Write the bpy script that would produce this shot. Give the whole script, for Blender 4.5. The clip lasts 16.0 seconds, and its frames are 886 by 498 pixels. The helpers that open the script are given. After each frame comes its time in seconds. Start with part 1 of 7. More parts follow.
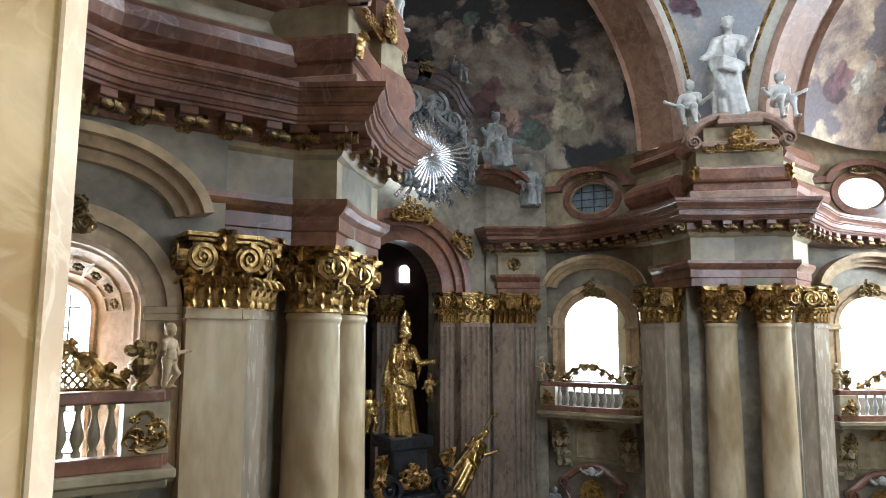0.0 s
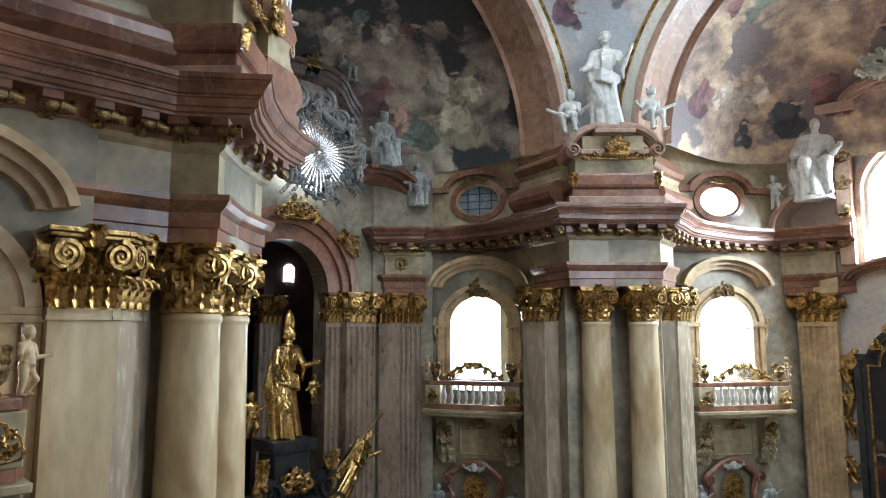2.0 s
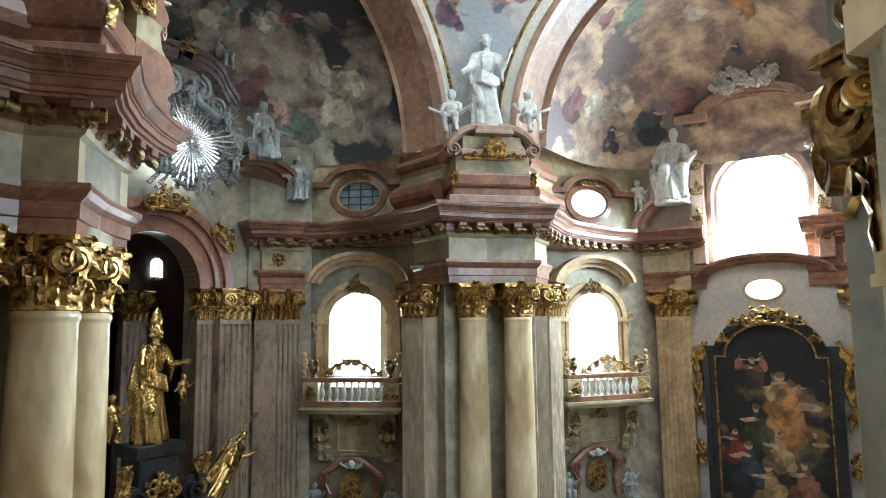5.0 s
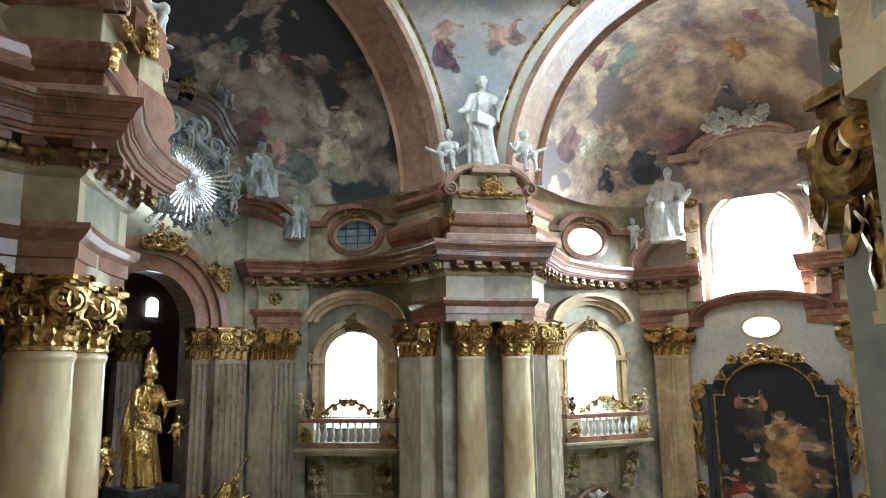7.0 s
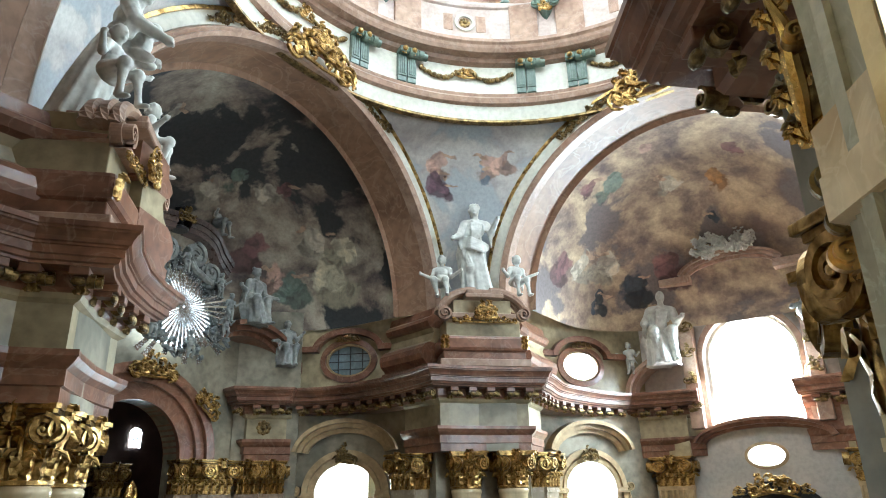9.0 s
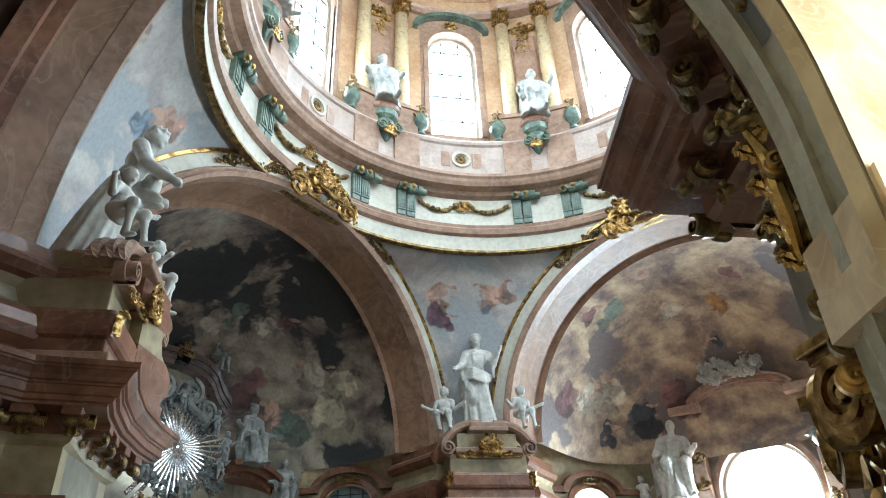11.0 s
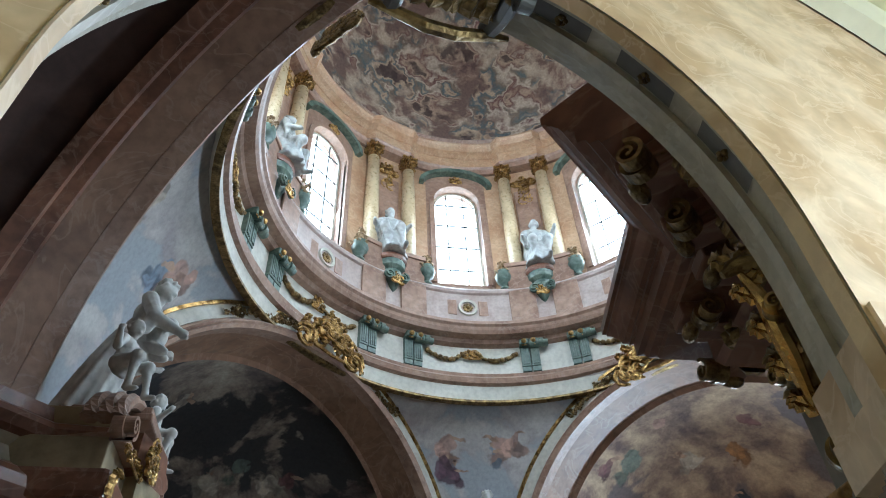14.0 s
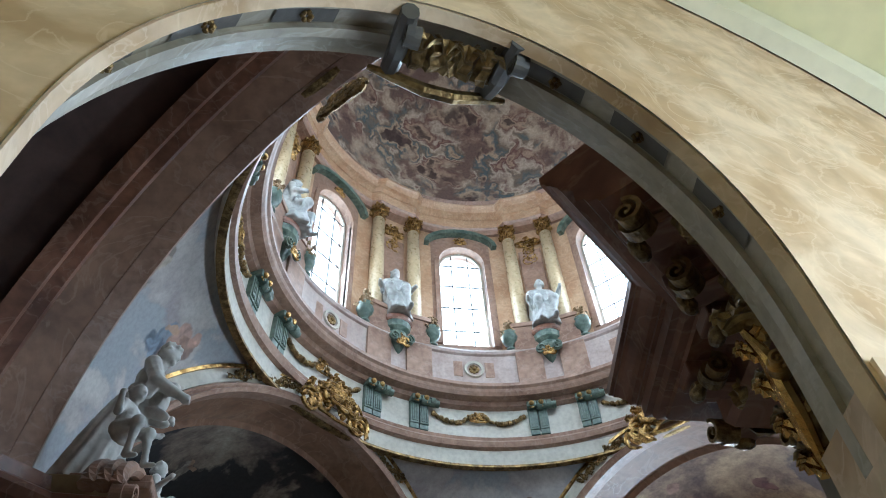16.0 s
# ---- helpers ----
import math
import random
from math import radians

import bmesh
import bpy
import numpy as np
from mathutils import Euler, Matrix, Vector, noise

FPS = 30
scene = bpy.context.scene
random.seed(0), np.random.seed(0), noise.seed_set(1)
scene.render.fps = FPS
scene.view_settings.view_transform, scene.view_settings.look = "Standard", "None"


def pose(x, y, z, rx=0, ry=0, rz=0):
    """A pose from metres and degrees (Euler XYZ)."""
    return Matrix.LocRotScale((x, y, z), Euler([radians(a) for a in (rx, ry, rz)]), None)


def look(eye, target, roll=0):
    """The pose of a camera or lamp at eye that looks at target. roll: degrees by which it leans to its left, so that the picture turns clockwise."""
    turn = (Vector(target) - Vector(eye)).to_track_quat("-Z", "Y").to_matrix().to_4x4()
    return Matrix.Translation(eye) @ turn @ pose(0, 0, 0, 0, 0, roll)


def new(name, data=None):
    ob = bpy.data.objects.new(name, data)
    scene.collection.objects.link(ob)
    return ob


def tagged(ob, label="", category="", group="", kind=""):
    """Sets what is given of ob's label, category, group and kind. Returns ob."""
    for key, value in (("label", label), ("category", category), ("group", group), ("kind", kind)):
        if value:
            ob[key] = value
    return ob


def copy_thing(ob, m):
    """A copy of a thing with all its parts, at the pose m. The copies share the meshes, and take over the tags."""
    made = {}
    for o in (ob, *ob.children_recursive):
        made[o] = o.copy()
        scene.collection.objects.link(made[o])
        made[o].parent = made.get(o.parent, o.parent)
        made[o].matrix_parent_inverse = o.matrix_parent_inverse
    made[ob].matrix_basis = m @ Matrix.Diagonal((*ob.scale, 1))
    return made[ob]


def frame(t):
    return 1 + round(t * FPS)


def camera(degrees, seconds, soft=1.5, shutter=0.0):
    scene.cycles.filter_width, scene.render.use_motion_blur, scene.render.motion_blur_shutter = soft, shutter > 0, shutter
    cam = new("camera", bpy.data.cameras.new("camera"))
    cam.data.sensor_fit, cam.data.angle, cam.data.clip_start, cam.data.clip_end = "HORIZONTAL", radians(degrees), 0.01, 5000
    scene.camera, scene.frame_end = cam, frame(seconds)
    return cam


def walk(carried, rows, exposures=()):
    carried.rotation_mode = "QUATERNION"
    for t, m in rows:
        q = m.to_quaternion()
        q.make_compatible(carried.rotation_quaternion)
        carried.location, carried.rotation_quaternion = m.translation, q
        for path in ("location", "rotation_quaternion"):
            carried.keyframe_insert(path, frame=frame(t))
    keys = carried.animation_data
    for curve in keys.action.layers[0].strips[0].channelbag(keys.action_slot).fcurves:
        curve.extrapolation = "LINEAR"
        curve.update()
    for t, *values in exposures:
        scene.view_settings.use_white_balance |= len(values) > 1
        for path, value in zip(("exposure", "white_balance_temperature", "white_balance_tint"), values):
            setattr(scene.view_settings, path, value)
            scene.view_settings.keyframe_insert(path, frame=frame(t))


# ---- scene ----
# camera: turns where it stands, inside the arched opening of a gallery
EYE = (-4.51, -11.74, 11.0)
TURNS = [  # seconds, heading clockwise from +y, pitch, roll
    (0.0, -10.31, 6.95, 0.32),
    (0.5, -8.83, 6.91, 0.28),
    (1.0, -5.85, 6.91, 0.26),
    (1.5, -3.21, 6.91, 0.03),
    (2.0, -0.69, 6.95, -0.14),
    (2.5, 1.43, 6.87, -0.6),
    (3.0, 3.41, 6.73, -0.91),
    (3.5, 5.09, 6.78, -0.91),
    (4.0, 7.02, 6.7, -0.76),
    (4.5, 8.74, 6.54, -0.67),
    (6.8, 10.12, 8.92, -0.74),
    (7, 9.76, 9.82, -0.81),
    (7.5, 9.63, 12.1, -0.77),
    (8, 9.95, 14.58, -0.64),
    (8.5, 10.45, 17.36, -0.76),
    (9, 10.49, 20.37, -1.24),
    (9.5, 10.35, 23.22, -1.56),
    (10, 10.41, 26.09, -2.14),
    (10.2, 10.6, 27.33, -2.14),
    (12.5, 10.97, 37.65, -3.11),
    (13, 10.85, 40.12, -3.24),
    (13.5, 10.78, 42.18, -3.3),
    (14, 10.9, 43.96, -3.36),
    (14.5, 10.92, 45.38, -3.46),
    (15, 10.94, 47.18, -3.53),
    (15.5, 10.87, 48.32, -3.45),
    (16, 10.73, 49.15, -3.74),
]


DRIFT = [(0.0, 0.0), (4.5, -0.03), (6.8, -0.08), (9.5, -0.095), (12.5, -0.065), (13.0, -0.055), (14.5, -0.025), (16.0, 0.0)]  # seconds, metres sideways


def aim(head, pitch, roll, side=0.0):
    h, p = radians(head - math.degrees(side / 22)), radians(pitch)
    d = Vector((math.sin(h) * math.cos(p), math.cos(h) * math.cos(p), math.sin(p)))
    eye = Vector(EYE) + Vector((math.cos(0.158), math.sin(0.158), 0)) * side
    return look(eye, eye + d, roll)


def drift(t):
    return float(np.interp(t, [a for a, b in DRIFT], [b for a, b in DRIFT]))


cam = camera(66.55, 16.0, 1.0)
walk(cam, [(t, aim(a, b, c, drift(t))) for t, a, b, c in TURNS],
     exposures=[(0, 1.2, 5270, 3), (4.5, 1.5, 5230, -5), (8.5, 1.42, 5260, -6), (10, 1.22, 5300, -6), (12.5, 0.5, 5050, -4), (16, 0.1, 4950, 0)])

# ---- daylight ----
SUN_HEAD, SUN_UP = radians(62), radians(38)
world = bpy.data.worlds.new("sky")
scene.world = world
world.use_nodes = True
wn = world.node_tree
sky = wn.nodes.new("ShaderNodeTexSky")
sky.sky_type, sky.sun_disc = "NISHITA", False
sky.sun_elevation, sky.sun_rotation = SUN_UP, SUN_HEAD
wn.nodes["Background"].inputs["Strength"].default_value = 0.12
wn.links.new(sky.outputs[0], wn.nodes["Background"].inputs["Color"])

def area_lamp(x, y, z, toward, w, h, power, color=(0.97, 0.985, 1.0)):
    """An area lamp for the light of the sky, in a window's opening or added where none is built."""
    lamp = new("window_light", bpy.data.lights.new("window_light", "AREA"))
    lamp.data.shape, lamp.data.size, lamp.data.size_y = "RECTANGLE", w, h
    lamp.data.energy, lamp.data.color = power, color
    lamp.matrix_world = look((x, y, z), toward)
    return lamp


# ---- materials ----
def mat(name, a, b, scale=1.5, rough=0.5, metal=0.0, bump=0.1, vein=None, fine=14.0, low=0.35, high=0.65, stain=0.25, stretch=(1, 1, 1)):
    """Two colours mixed by noise, a finer grain, thin veins if given, and relief."""
    m = bpy.data.materials.new(name)
    m.use_nodes = True
    t, L = m.node_tree, m.node_tree.links
    bs = t.nodes["Principled BSDF"]
    co = t.nodes.new("ShaderNodeTexCoord")
    n1 = t.nodes.new("ShaderNodeTexNoise")
    n1.inputs["Scale"].default_value, n1.inputs["Detail"].default_value = scale, 6
    n1.inputs["Distortion"].default_value = 0.6
    n2 = t.nodes.new("ShaderNodeTexNoise")
    n2.inputs["Scale"].default_value, n2.inputs["Detail"].default_value = fine, 5
    mp = t.nodes.new("ShaderNodeMapping")
    mp.inputs["Scale"].default_value = stretch
    L.new(co.outputs["Object"], mp.inputs["Vector"])
    for n in (n1, n2):
        L.new(mp.outputs[0], n.inputs["Vector"])
    ramp = t.nodes.new("ShaderNodeValToRGB")
    ramp.color_ramp.elements[0].position, ramp.color_ramp.elements[1].position = low, high
    ramp.color_ramp.elements[0].color, ramp.color_ramp.elements[1].color = (*a, 1), (*b, 1)
    L.new(n1.outputs["Fac"], ramp.inputs[0])
    last = ramp.outputs["Color"]
    grain = t.nodes.new("ShaderNodeMixRGB")
    grain.blend_type = "MULTIPLY"
    grain.inputs[0].default_value = stain
    L.new(last, grain.inputs[1])
    gr = t.nodes.new("ShaderNodeValToRGB")
    gr.color_ramp.elements[0].position, gr.color_ramp.elements[1].position = 0.3, 0.6
    gr.color_ramp.elements[0].color = (0.3, 0.28, 0.26, 1)
    L.new(n2.outputs["Fac"], gr.inputs[0])
    L.new(gr.outputs["Color"], grain.inputs[2])
    last = grain.outputs["Color"]
    if vein:
        v = t.nodes.new("ShaderNodeTexNoise")
        v.inputs["Scale"].default_value, v.inputs["Detail"].default_value, v.inputs["Distortion"].default_value = scale * 1.3, 8, 1.6
        L.new(co.outputs["Object"], v.inputs["Vector"])
        vr = t.nodes.new("ShaderNodeValToRGB")
        e = vr.color_ramp.elements
        e[0].position, e[0].color, e[1].position, e[1].color = 0.47, (0, 0, 0, 1), 0.53, (0, 0, 0, 1)
        mid = e.new(0.5)
        mid.color = (0.38, 0.38, 0.38, 1)
        L.new(v.outputs["Fac"], vr.inputs[0])
        vm = t.nodes.new("ShaderNodeMixRGB")
        L.new(vr.outputs["Color"], vm.inputs[0])
        L.new(last, vm.inputs[1])
        vm.inputs[2].default_value = (*vein, 1)
        last = vm.outputs["Color"]
    L.new(last, bs.inputs["Base Color"])
    bs.inputs["Metallic"].default_value = metal
    rr = t.nodes.new("ShaderNodeMapRange")
    rr.inputs["To Min"].default_value, rr.inputs["To Max"].default_value = max(0.05, rough - 0.12), min(1, rough + 0.12)
    L.new(n2.outputs["Fac"], rr.inputs["Value"])
    L.new(rr.outputs[0], bs.inputs["Roughness"])
    if bump:
        bp = t.nodes.new("ShaderNodeBump")
        bp.inputs["Strength"].default_value, bp.inputs["Distance"].default_value = bump, 0.03
        L.new(n2.outputs["Fac"], bp.inputs["Height"])
        L.new(bp.outputs["Normal"], bs.inputs["Normal"])
    return m


def fresco(name, skycol, tones, scale, seed, stretch=(1, 1, 1), masses=(), people=(), cover=0.0, warp=1.0, crowd=(), brush=1.0, k0=1.0):
    """Painted sky with shaded banks of cloud; masses (x, y, z, radius, more or less cloud), people (x, y, z, robe, size)."""
    m = bpy.data.materials.new(name)
    m.use_nodes = True
    t, L = m.node_tree, m.node_tree.links
    bs = t.nodes["Principled BSDF"]

    def node(kind, **values):
        n = t.nodes.new(kind)
        for key, v in values.items():
            n.inputs[key].default_value = v
        return n

    def calc(op, a, b, c=None):
        n = t.nodes.new("ShaderNodeMath")
        n.operation = op
        for i, v in enumerate((a, b, c)):
            if v is None:
                continue
            if isinstance(v, (int, float)):
                n.inputs[i].default_value = v
            else:
                L.new(v, n.inputs[i])
        return n.outputs[0]

    def blend(kind, fac, a, b):
        n = t.nodes.new("ShaderNodeMixRGB")
        n.blend_type = kind
        for i, v in enumerate((fac, a, b)):
            if isinstance(v, (int, float)):
                n.inputs[i].default_value = v
            elif isinstance(v, tuple):
                n.inputs[i].default_value = (*v, 1)
            else:
                L.new(v, n.inputs[i])
        return n.outputs[0]

    def noise(vec, sc, detail, rough=0.55, dist=0.0):
        n = node("ShaderNodeTexNoise", Scale=sc, Detail=detail, Roughness=rough, Distortion=dist)
        L.new(vec, n.inputs["Vector"])
        return n

    def ramp(fac, stops):
        r = t.nodes.new("ShaderNodeValToRGB")
        e = r.color_ramp.elements
        for i, (pos, col) in enumerate(stops):
            el = e[i] if i < 2 else e.new(pos)
            el.position, el.color = pos, (*col, 1)
        L.new(fac, r.inputs[0])
        return r.outputs["Color"]

    def ellipse(vec, c, rad, soft=0.75):
        pm = t.nodes.new("ShaderNodeVectorMath")
        pm.operation = "SUBTRACT"
        pm.inputs[1].default_value = c
        L.new(vec, pm.inputs[0])
        dv = t.nodes.new("ShaderNodeVectorMath")
        dv.operation = "DIVIDE"
        dv.inputs[1].default_value = rad
        L.new(pm.outputs[0], dv.inputs[0])
        ln = t.nodes.new("ShaderNodeVectorMath")
        ln.operation = "LENGTH"
        L.new(dv.outputs[0], ln.inputs[0])
        mr = node("ShaderNodeMapRange")
        mr.inputs["From Min"].default_value, mr.inputs["From Max"].default_value = 1.05, soft
        L.new(ln.outputs["Value"], mr.inputs["Value"])
        return mr.outputs[0]

    co = t.nodes.new("ShaderNodeTexCoord")
    here = co.outputs["Object"]
    mp = node("ShaderNodeMapping", Location=(seed, seed * 0.7, seed * 0.3), Scale=stretch)
    L.new(here, mp.inputs["Vector"])
    up = node("ShaderNodeMapping", Location=(seed + 0.22, seed * 0.7 - 0.1, seed * 0.3 + 0.42), Scale=stretch)
    L.new(here, up.inputs["Vector"])
    a, b = noise(mp.outputs[0], scale, 6, 0.56, 0.3), noise(up.outputs[0], scale, 6, 0.56, 0.3)
    bent = blend("LINEAR_LIGHT", 0.45 * warp, here, noise(here, 1.3, 3).outputs["Color"])
    amount = calc("ADD", a.outputs["Fac"], cover)
    for x, y, z, r, more in masses:
        amount = calc("MULTIPLY_ADD", ellipse(bent, (x, y, z), (r, r, r * 0.8), 0.25), more, amount)
    bank = node("ShaderNodeMapRange")
    bank.inputs["From Min"].default_value, bank.inputs["From Max"].default_value = 0.485, 0.53
    L.new(amount, bank.inputs["Value"])
    relief = calc("MULTIPLY_ADD", calc("SUBTRACT", a.outputs["Fac"], b.outputs["Fac"]), 2.6, 0.5)
    fine = noise(here, 2.4, 8, 0.62, 0.9)
    relief = calc("MULTIPLY_ADD", calc("SUBTRACT", fine.outputs["Fac"], 0.5), 0.5 * brush, relief)
    cloud = ramp(relief, [(0.2, tones[0]), (0.42, tones[1]), (0.6, tones[2]), (0.85, tones[3])])
    air = blend("MIX", calc("MULTIPLY", fine.outputs["Fac"], 0.5), skycol, tones[0])
    last = blend("MIX", bank.outputs[0], air, cloud)
    if crowd:
        # a throng too small to tell apart: broken drapery colours in the banks of cloud
        pick = noise(bent, 0.55, 2.5, 0.5, 0.4)
        cols = [(0.34 + 0.32 * i / (len(crowd) - 1), c) for i, c in enumerate(crowd)]
        where = noise(mp.outputs[0], 0.5, 3)
        wm = node("ShaderNodeMapRange")
        wm.inputs["From Min"].default_value, wm.inputs["From Max"].default_value, wm.inputs["To Max"].default_value = 0.40, 0.50, 0.85
        L.new(where.outputs["Fac"], wm.inputs["Value"])
        last = blend("MIX", wm.outputs[0], last, ramp(pick.outputs["Fac"], cols))
    # figures: body, lap, arm, mantle and a small head each, with folds of light and shade
    fold = noise(here, 1.9, 2, 0.5, 1.0)
    folds = ramp(fold.outputs["Fac"], [(0.36, (0.45, 0.42, 0.42)), (0.5, (0.95, 0.93, 0.9)), (0.64, (1.25, 1.2, 1.12))])
    rnd = random.Random(int(seed * 10))
    for x, y, z, col, k in people:
        k = k * k0
        side = rnd.choice((-1, 1))
        dim = tuple(c * 0.6 for c in col)
        skin = (0.44, 0.30, 0.21)
        shapes = [((0.15 * side, 0, -0.5), (0.62, 0.62, 0.42), dim), ((0, 0, 0.0), (0.34, 0.34, 0.6), col), ((-0.3 * side, 0, -0.35), (0.3, 0.3, 0.55), tuple(min(1, c * 1.3) for c in col)),
                  ((0.34 * side, 0.1, 0.32), (0.42, 0.42, 0.1), skin), ((0.06 * side, 0, 0.72), (0.15, 0.15, 0.18), skin), ((0.02 * side, 0.05, 0.83), (0.16, 0.16, 0.12), (0.12, 0.07, 0.04))]
        for (dx, dy, dz), rad, c in shapes:
            shade = blend("MULTIPLY", 0.85, c, folds)
            last = blend("MIX", calc("MULTIPLY", ellipse(bent, (x + dx * k, y + dy * k, z + dz * k), tuple(q * k for q in rad), 0.86), 0.88), last, shade)
    grain = noise(here, 9.0, 6, 0.65)
    last = blend("MULTIPLY", 0.5 * brush, last, ramp(grain.outputs["Fac"], [(0.3, (0.55, 0.54, 0.54)), (0.6, (1.1, 1.1, 1.1))]))
    L.new(last, bs.inputs["Base Color"])
    bs.inputs["Roughness"].default_value = 0.8
    return m


ROBE, INK, MAUVE, OLIVE, ROSE, BLUE, EMBER, CRIMSON = (0.54, 0.49, 0.36), (0.035, 0.045, 0.06), (0.17, 0.085, 0.085), (0.15, 0.19, 0.16), (0.46, 0.30, 0.24), (0.20, 0.25, 0.32), (0.36, 0.18, 0.06), (0.26, 0.07, 0.045)
CLOUDY = (0.46, 0.41, 0.33)
PLUM = (0.13, 0.075, 0.10)


def glow(name, color, strength):
    m = bpy.data.materials.new(name)
    m.use_nodes = True
    t = m.node_tree
    t.nodes.clear()
    e, o = t.nodes.new("ShaderNodeEmission"), t.nodes.new("ShaderNodeOutputMaterial")
    e.inputs[0].default_value, e.inputs[1].default_value = (*color, 1), strength
    t.links.new(e.outputs[0], o.inputs[0])
    return m


CREAM = mat("cream_scagliola", (0.38, 0.265, 0.13), (0.70, 0.575, 0.375), 1.1, 0.18, 0, 0.02, None, 7, 0.34, 0.66, stain=0.24, stretch=(1, 1, 0.3))
PALE = mat("grey_scagliola", (0.25, 0.195, 0.135), (0.46, 0.37, 0.26), 1.2, 0.26, 0, 0.02, None, 7, 0.36, 0.64, stain=0.28, stretch=(1, 1, 0.25))
RED = mat("red_scagliola", (0.125, 0.054, 0.032), (0.31, 0.145, 0.084), 1.1, 0.34, 0, 0.03, (0.36, 0.24, 0.17), 6, 0.3, 0.7, stain=0.45)
PINK = mat("pink_scagliola", (0.28, 0.168, 0.115), (0.46, 0.305, 0.215), 1.1, 0.38, 0, 0.03, (0.5, 0.38, 0.31), 6, 0.3, 0.7, stain=0.4)
WALL = mat("grey_green_stucco", (0.17, 0.15, 0.108), (0.40, 0.345, 0.25), 0.8, 0.5, 0, 0.06, None, 4, 0.32, 0.68, stain=0.5)
STONE = mat("buff_stone", (0.36, 0.25, 0.125), (0.60, 0.44, 0.245), 1.1, 0.42, 0, 0.05, None, 6, stain=0.4)
# floor kept dark so that little light bounces up under the cornices
FLOORING = mat("dark_low_bounce_floor", (0.09, 0.075, 0.06), (0.16, 0.135, 0.11), 0.8, 0.5, 0, 0.08, None, 6)
FRIEZE = mat("olive_buff_stucco", (0.25, 0.205, 0.12), (0.48, 0.39, 0.235), 0.9, 0.4, 0, 0.05, None, 5, 0.32, 0.68, stain=0.42)
BRIGHTGOLD = mat("burnished_gilding", (0.45, 0.28, 0.09), (0.80, 0.56, 0.22), 5, 0.24, 1.0, 0.25, None, 20, stain=0.35)
GOLD = mat("gilding", (0.16, 0.085, 0.022), (0.68, 0.45, 0.165), 5, 0.34, 1.0, 0.35, None, 16, 0.36, 0.6, stain=0.7)
OLDGOLD = mat("old_dark_gilding", (0.12, 0.08, 0.035), (0.42, 0.29, 0.12), 5, 0.4, 0.9, 0.5, None, 26, stain=0.7)
STATUARY = mat("dusty_white_stucco", (0.34, 0.35, 0.33), (0.52, 0.52, 0.49), 1.6, 0.45, 0, 0.03, None, 7, stain=0.45)
ROSEATE = mat("pale_pink_scagliola", (0.44, 0.34, 0.29), (0.56, 0.47, 0.42), 1.2, 0.4, 0, 0.04, None, 9)
WHITE = mat("white_stucco", (0.50, 0.49, 0.45), (0.66, 0.65, 0.60), 1.4, 0.42, 0, 0.03, None, 6, stain=0.4)
GREY = mat("grey_stucco_figures", (0.22, 0.225, 0.22), (0.42, 0.42, 0.39), 2, 0.42, 0, 0.04, None, 8, stain=0.5)
IVORY = mat("ivory_band", (0.56, 0.53, 0.44), (0.68, 0.65, 0.56), 0.8, 0.6, 0, 0.06, None, 7)
SOFFIT = mat("pinkish_arch_stucco", (0.20, 0.105, 0.06), (0.37, 0.22, 0.135), 0.6, 0.45, 0, 0.03, (0.42, 0.29, 0.2), 4, 0.3, 0.7, stain=0.4)
ORANGE = mat("orange_scagliola", (0.48, 0.29, 0.16), (0.60, 0.41, 0.25), 1.2, 0.35, 0, 0.05, (0.72, 0.55, 0.38), 9)
YELLOW = mat("yellow_scagliola", (0.54, 0.40, 0.22), (0.66, 0.53, 0.32), 1.2, 0.3, 0, 0.05, (0.78, 0.66, 0.42), 9)
GREEN = mat("green_grey_stucco", (0.07, 0.11, 0.085), (0.20, 0.255, 0.20), 2.5, 0.35, 0, 0.06, None, 9, stain=0.5)
DARK = mat("dark_moulding", (0.075, 0.07, 0.065), (0.14, 0.13, 0.115), 2, 0.38, 0, 0.08, None, 18)
BLACK = mat("black_frame", (0.012, 0.012, 0.014), (0.03, 0.03, 0.035), 3, 0.3, 0, 0.1, None, 22)
OCHRE = mat("ochre_marbled_plaster", (0.50, 0.345, 0.195), (0.72, 0.56, 0.385), 2.6, 0.55, 0, 0.04, (0.76, 0.62, 0.45), 9, 0.40, 0.60, stain=0.22)
LIMEWASH = mat("pale_plaster", (0.62, 0.58, 0.42), (0.72, 0.68, 0.52), 0.9, 0.8, 0, 0.06, None, 9, stain=0.12)
WOOD = mat("dark_red_wood", (0.10, 0.035, 0.02), (0.2, 0.08, 0.045), 3, 0.35, 0, 0.1, None, 24)
GLASS_DULL = mat("leaded_glass", (0.16, 0.2, 0.22), (0.26, 0.31, 0.33), 1.5, 0.2, 0, 0.1, None, 10)
LEAD = mat("dark_lead", (0.03, 0.03, 0.035), (0.06, 0.06, 0.065), 6, 0.5, 0.5, 0.1, None, 22)
SKYPANE = glow("sky_behind_window", (1.0, 0.98, 0.95), 6.0)
RAYS = mat("silvered_rays", (0.55, 0.56, 0.58), (0.85, 0.86, 0.88), 5, 0.25, 1.0, 0.15, None, 26)
# dark base that stands in for the shade of unlit spaces
SHADE = mat("shade_brown_stucco", (0.055, 0.026, 0.02), (0.11, 0.06, 0.045), 1.2, 0.6, 0, 0.1, None, 9)
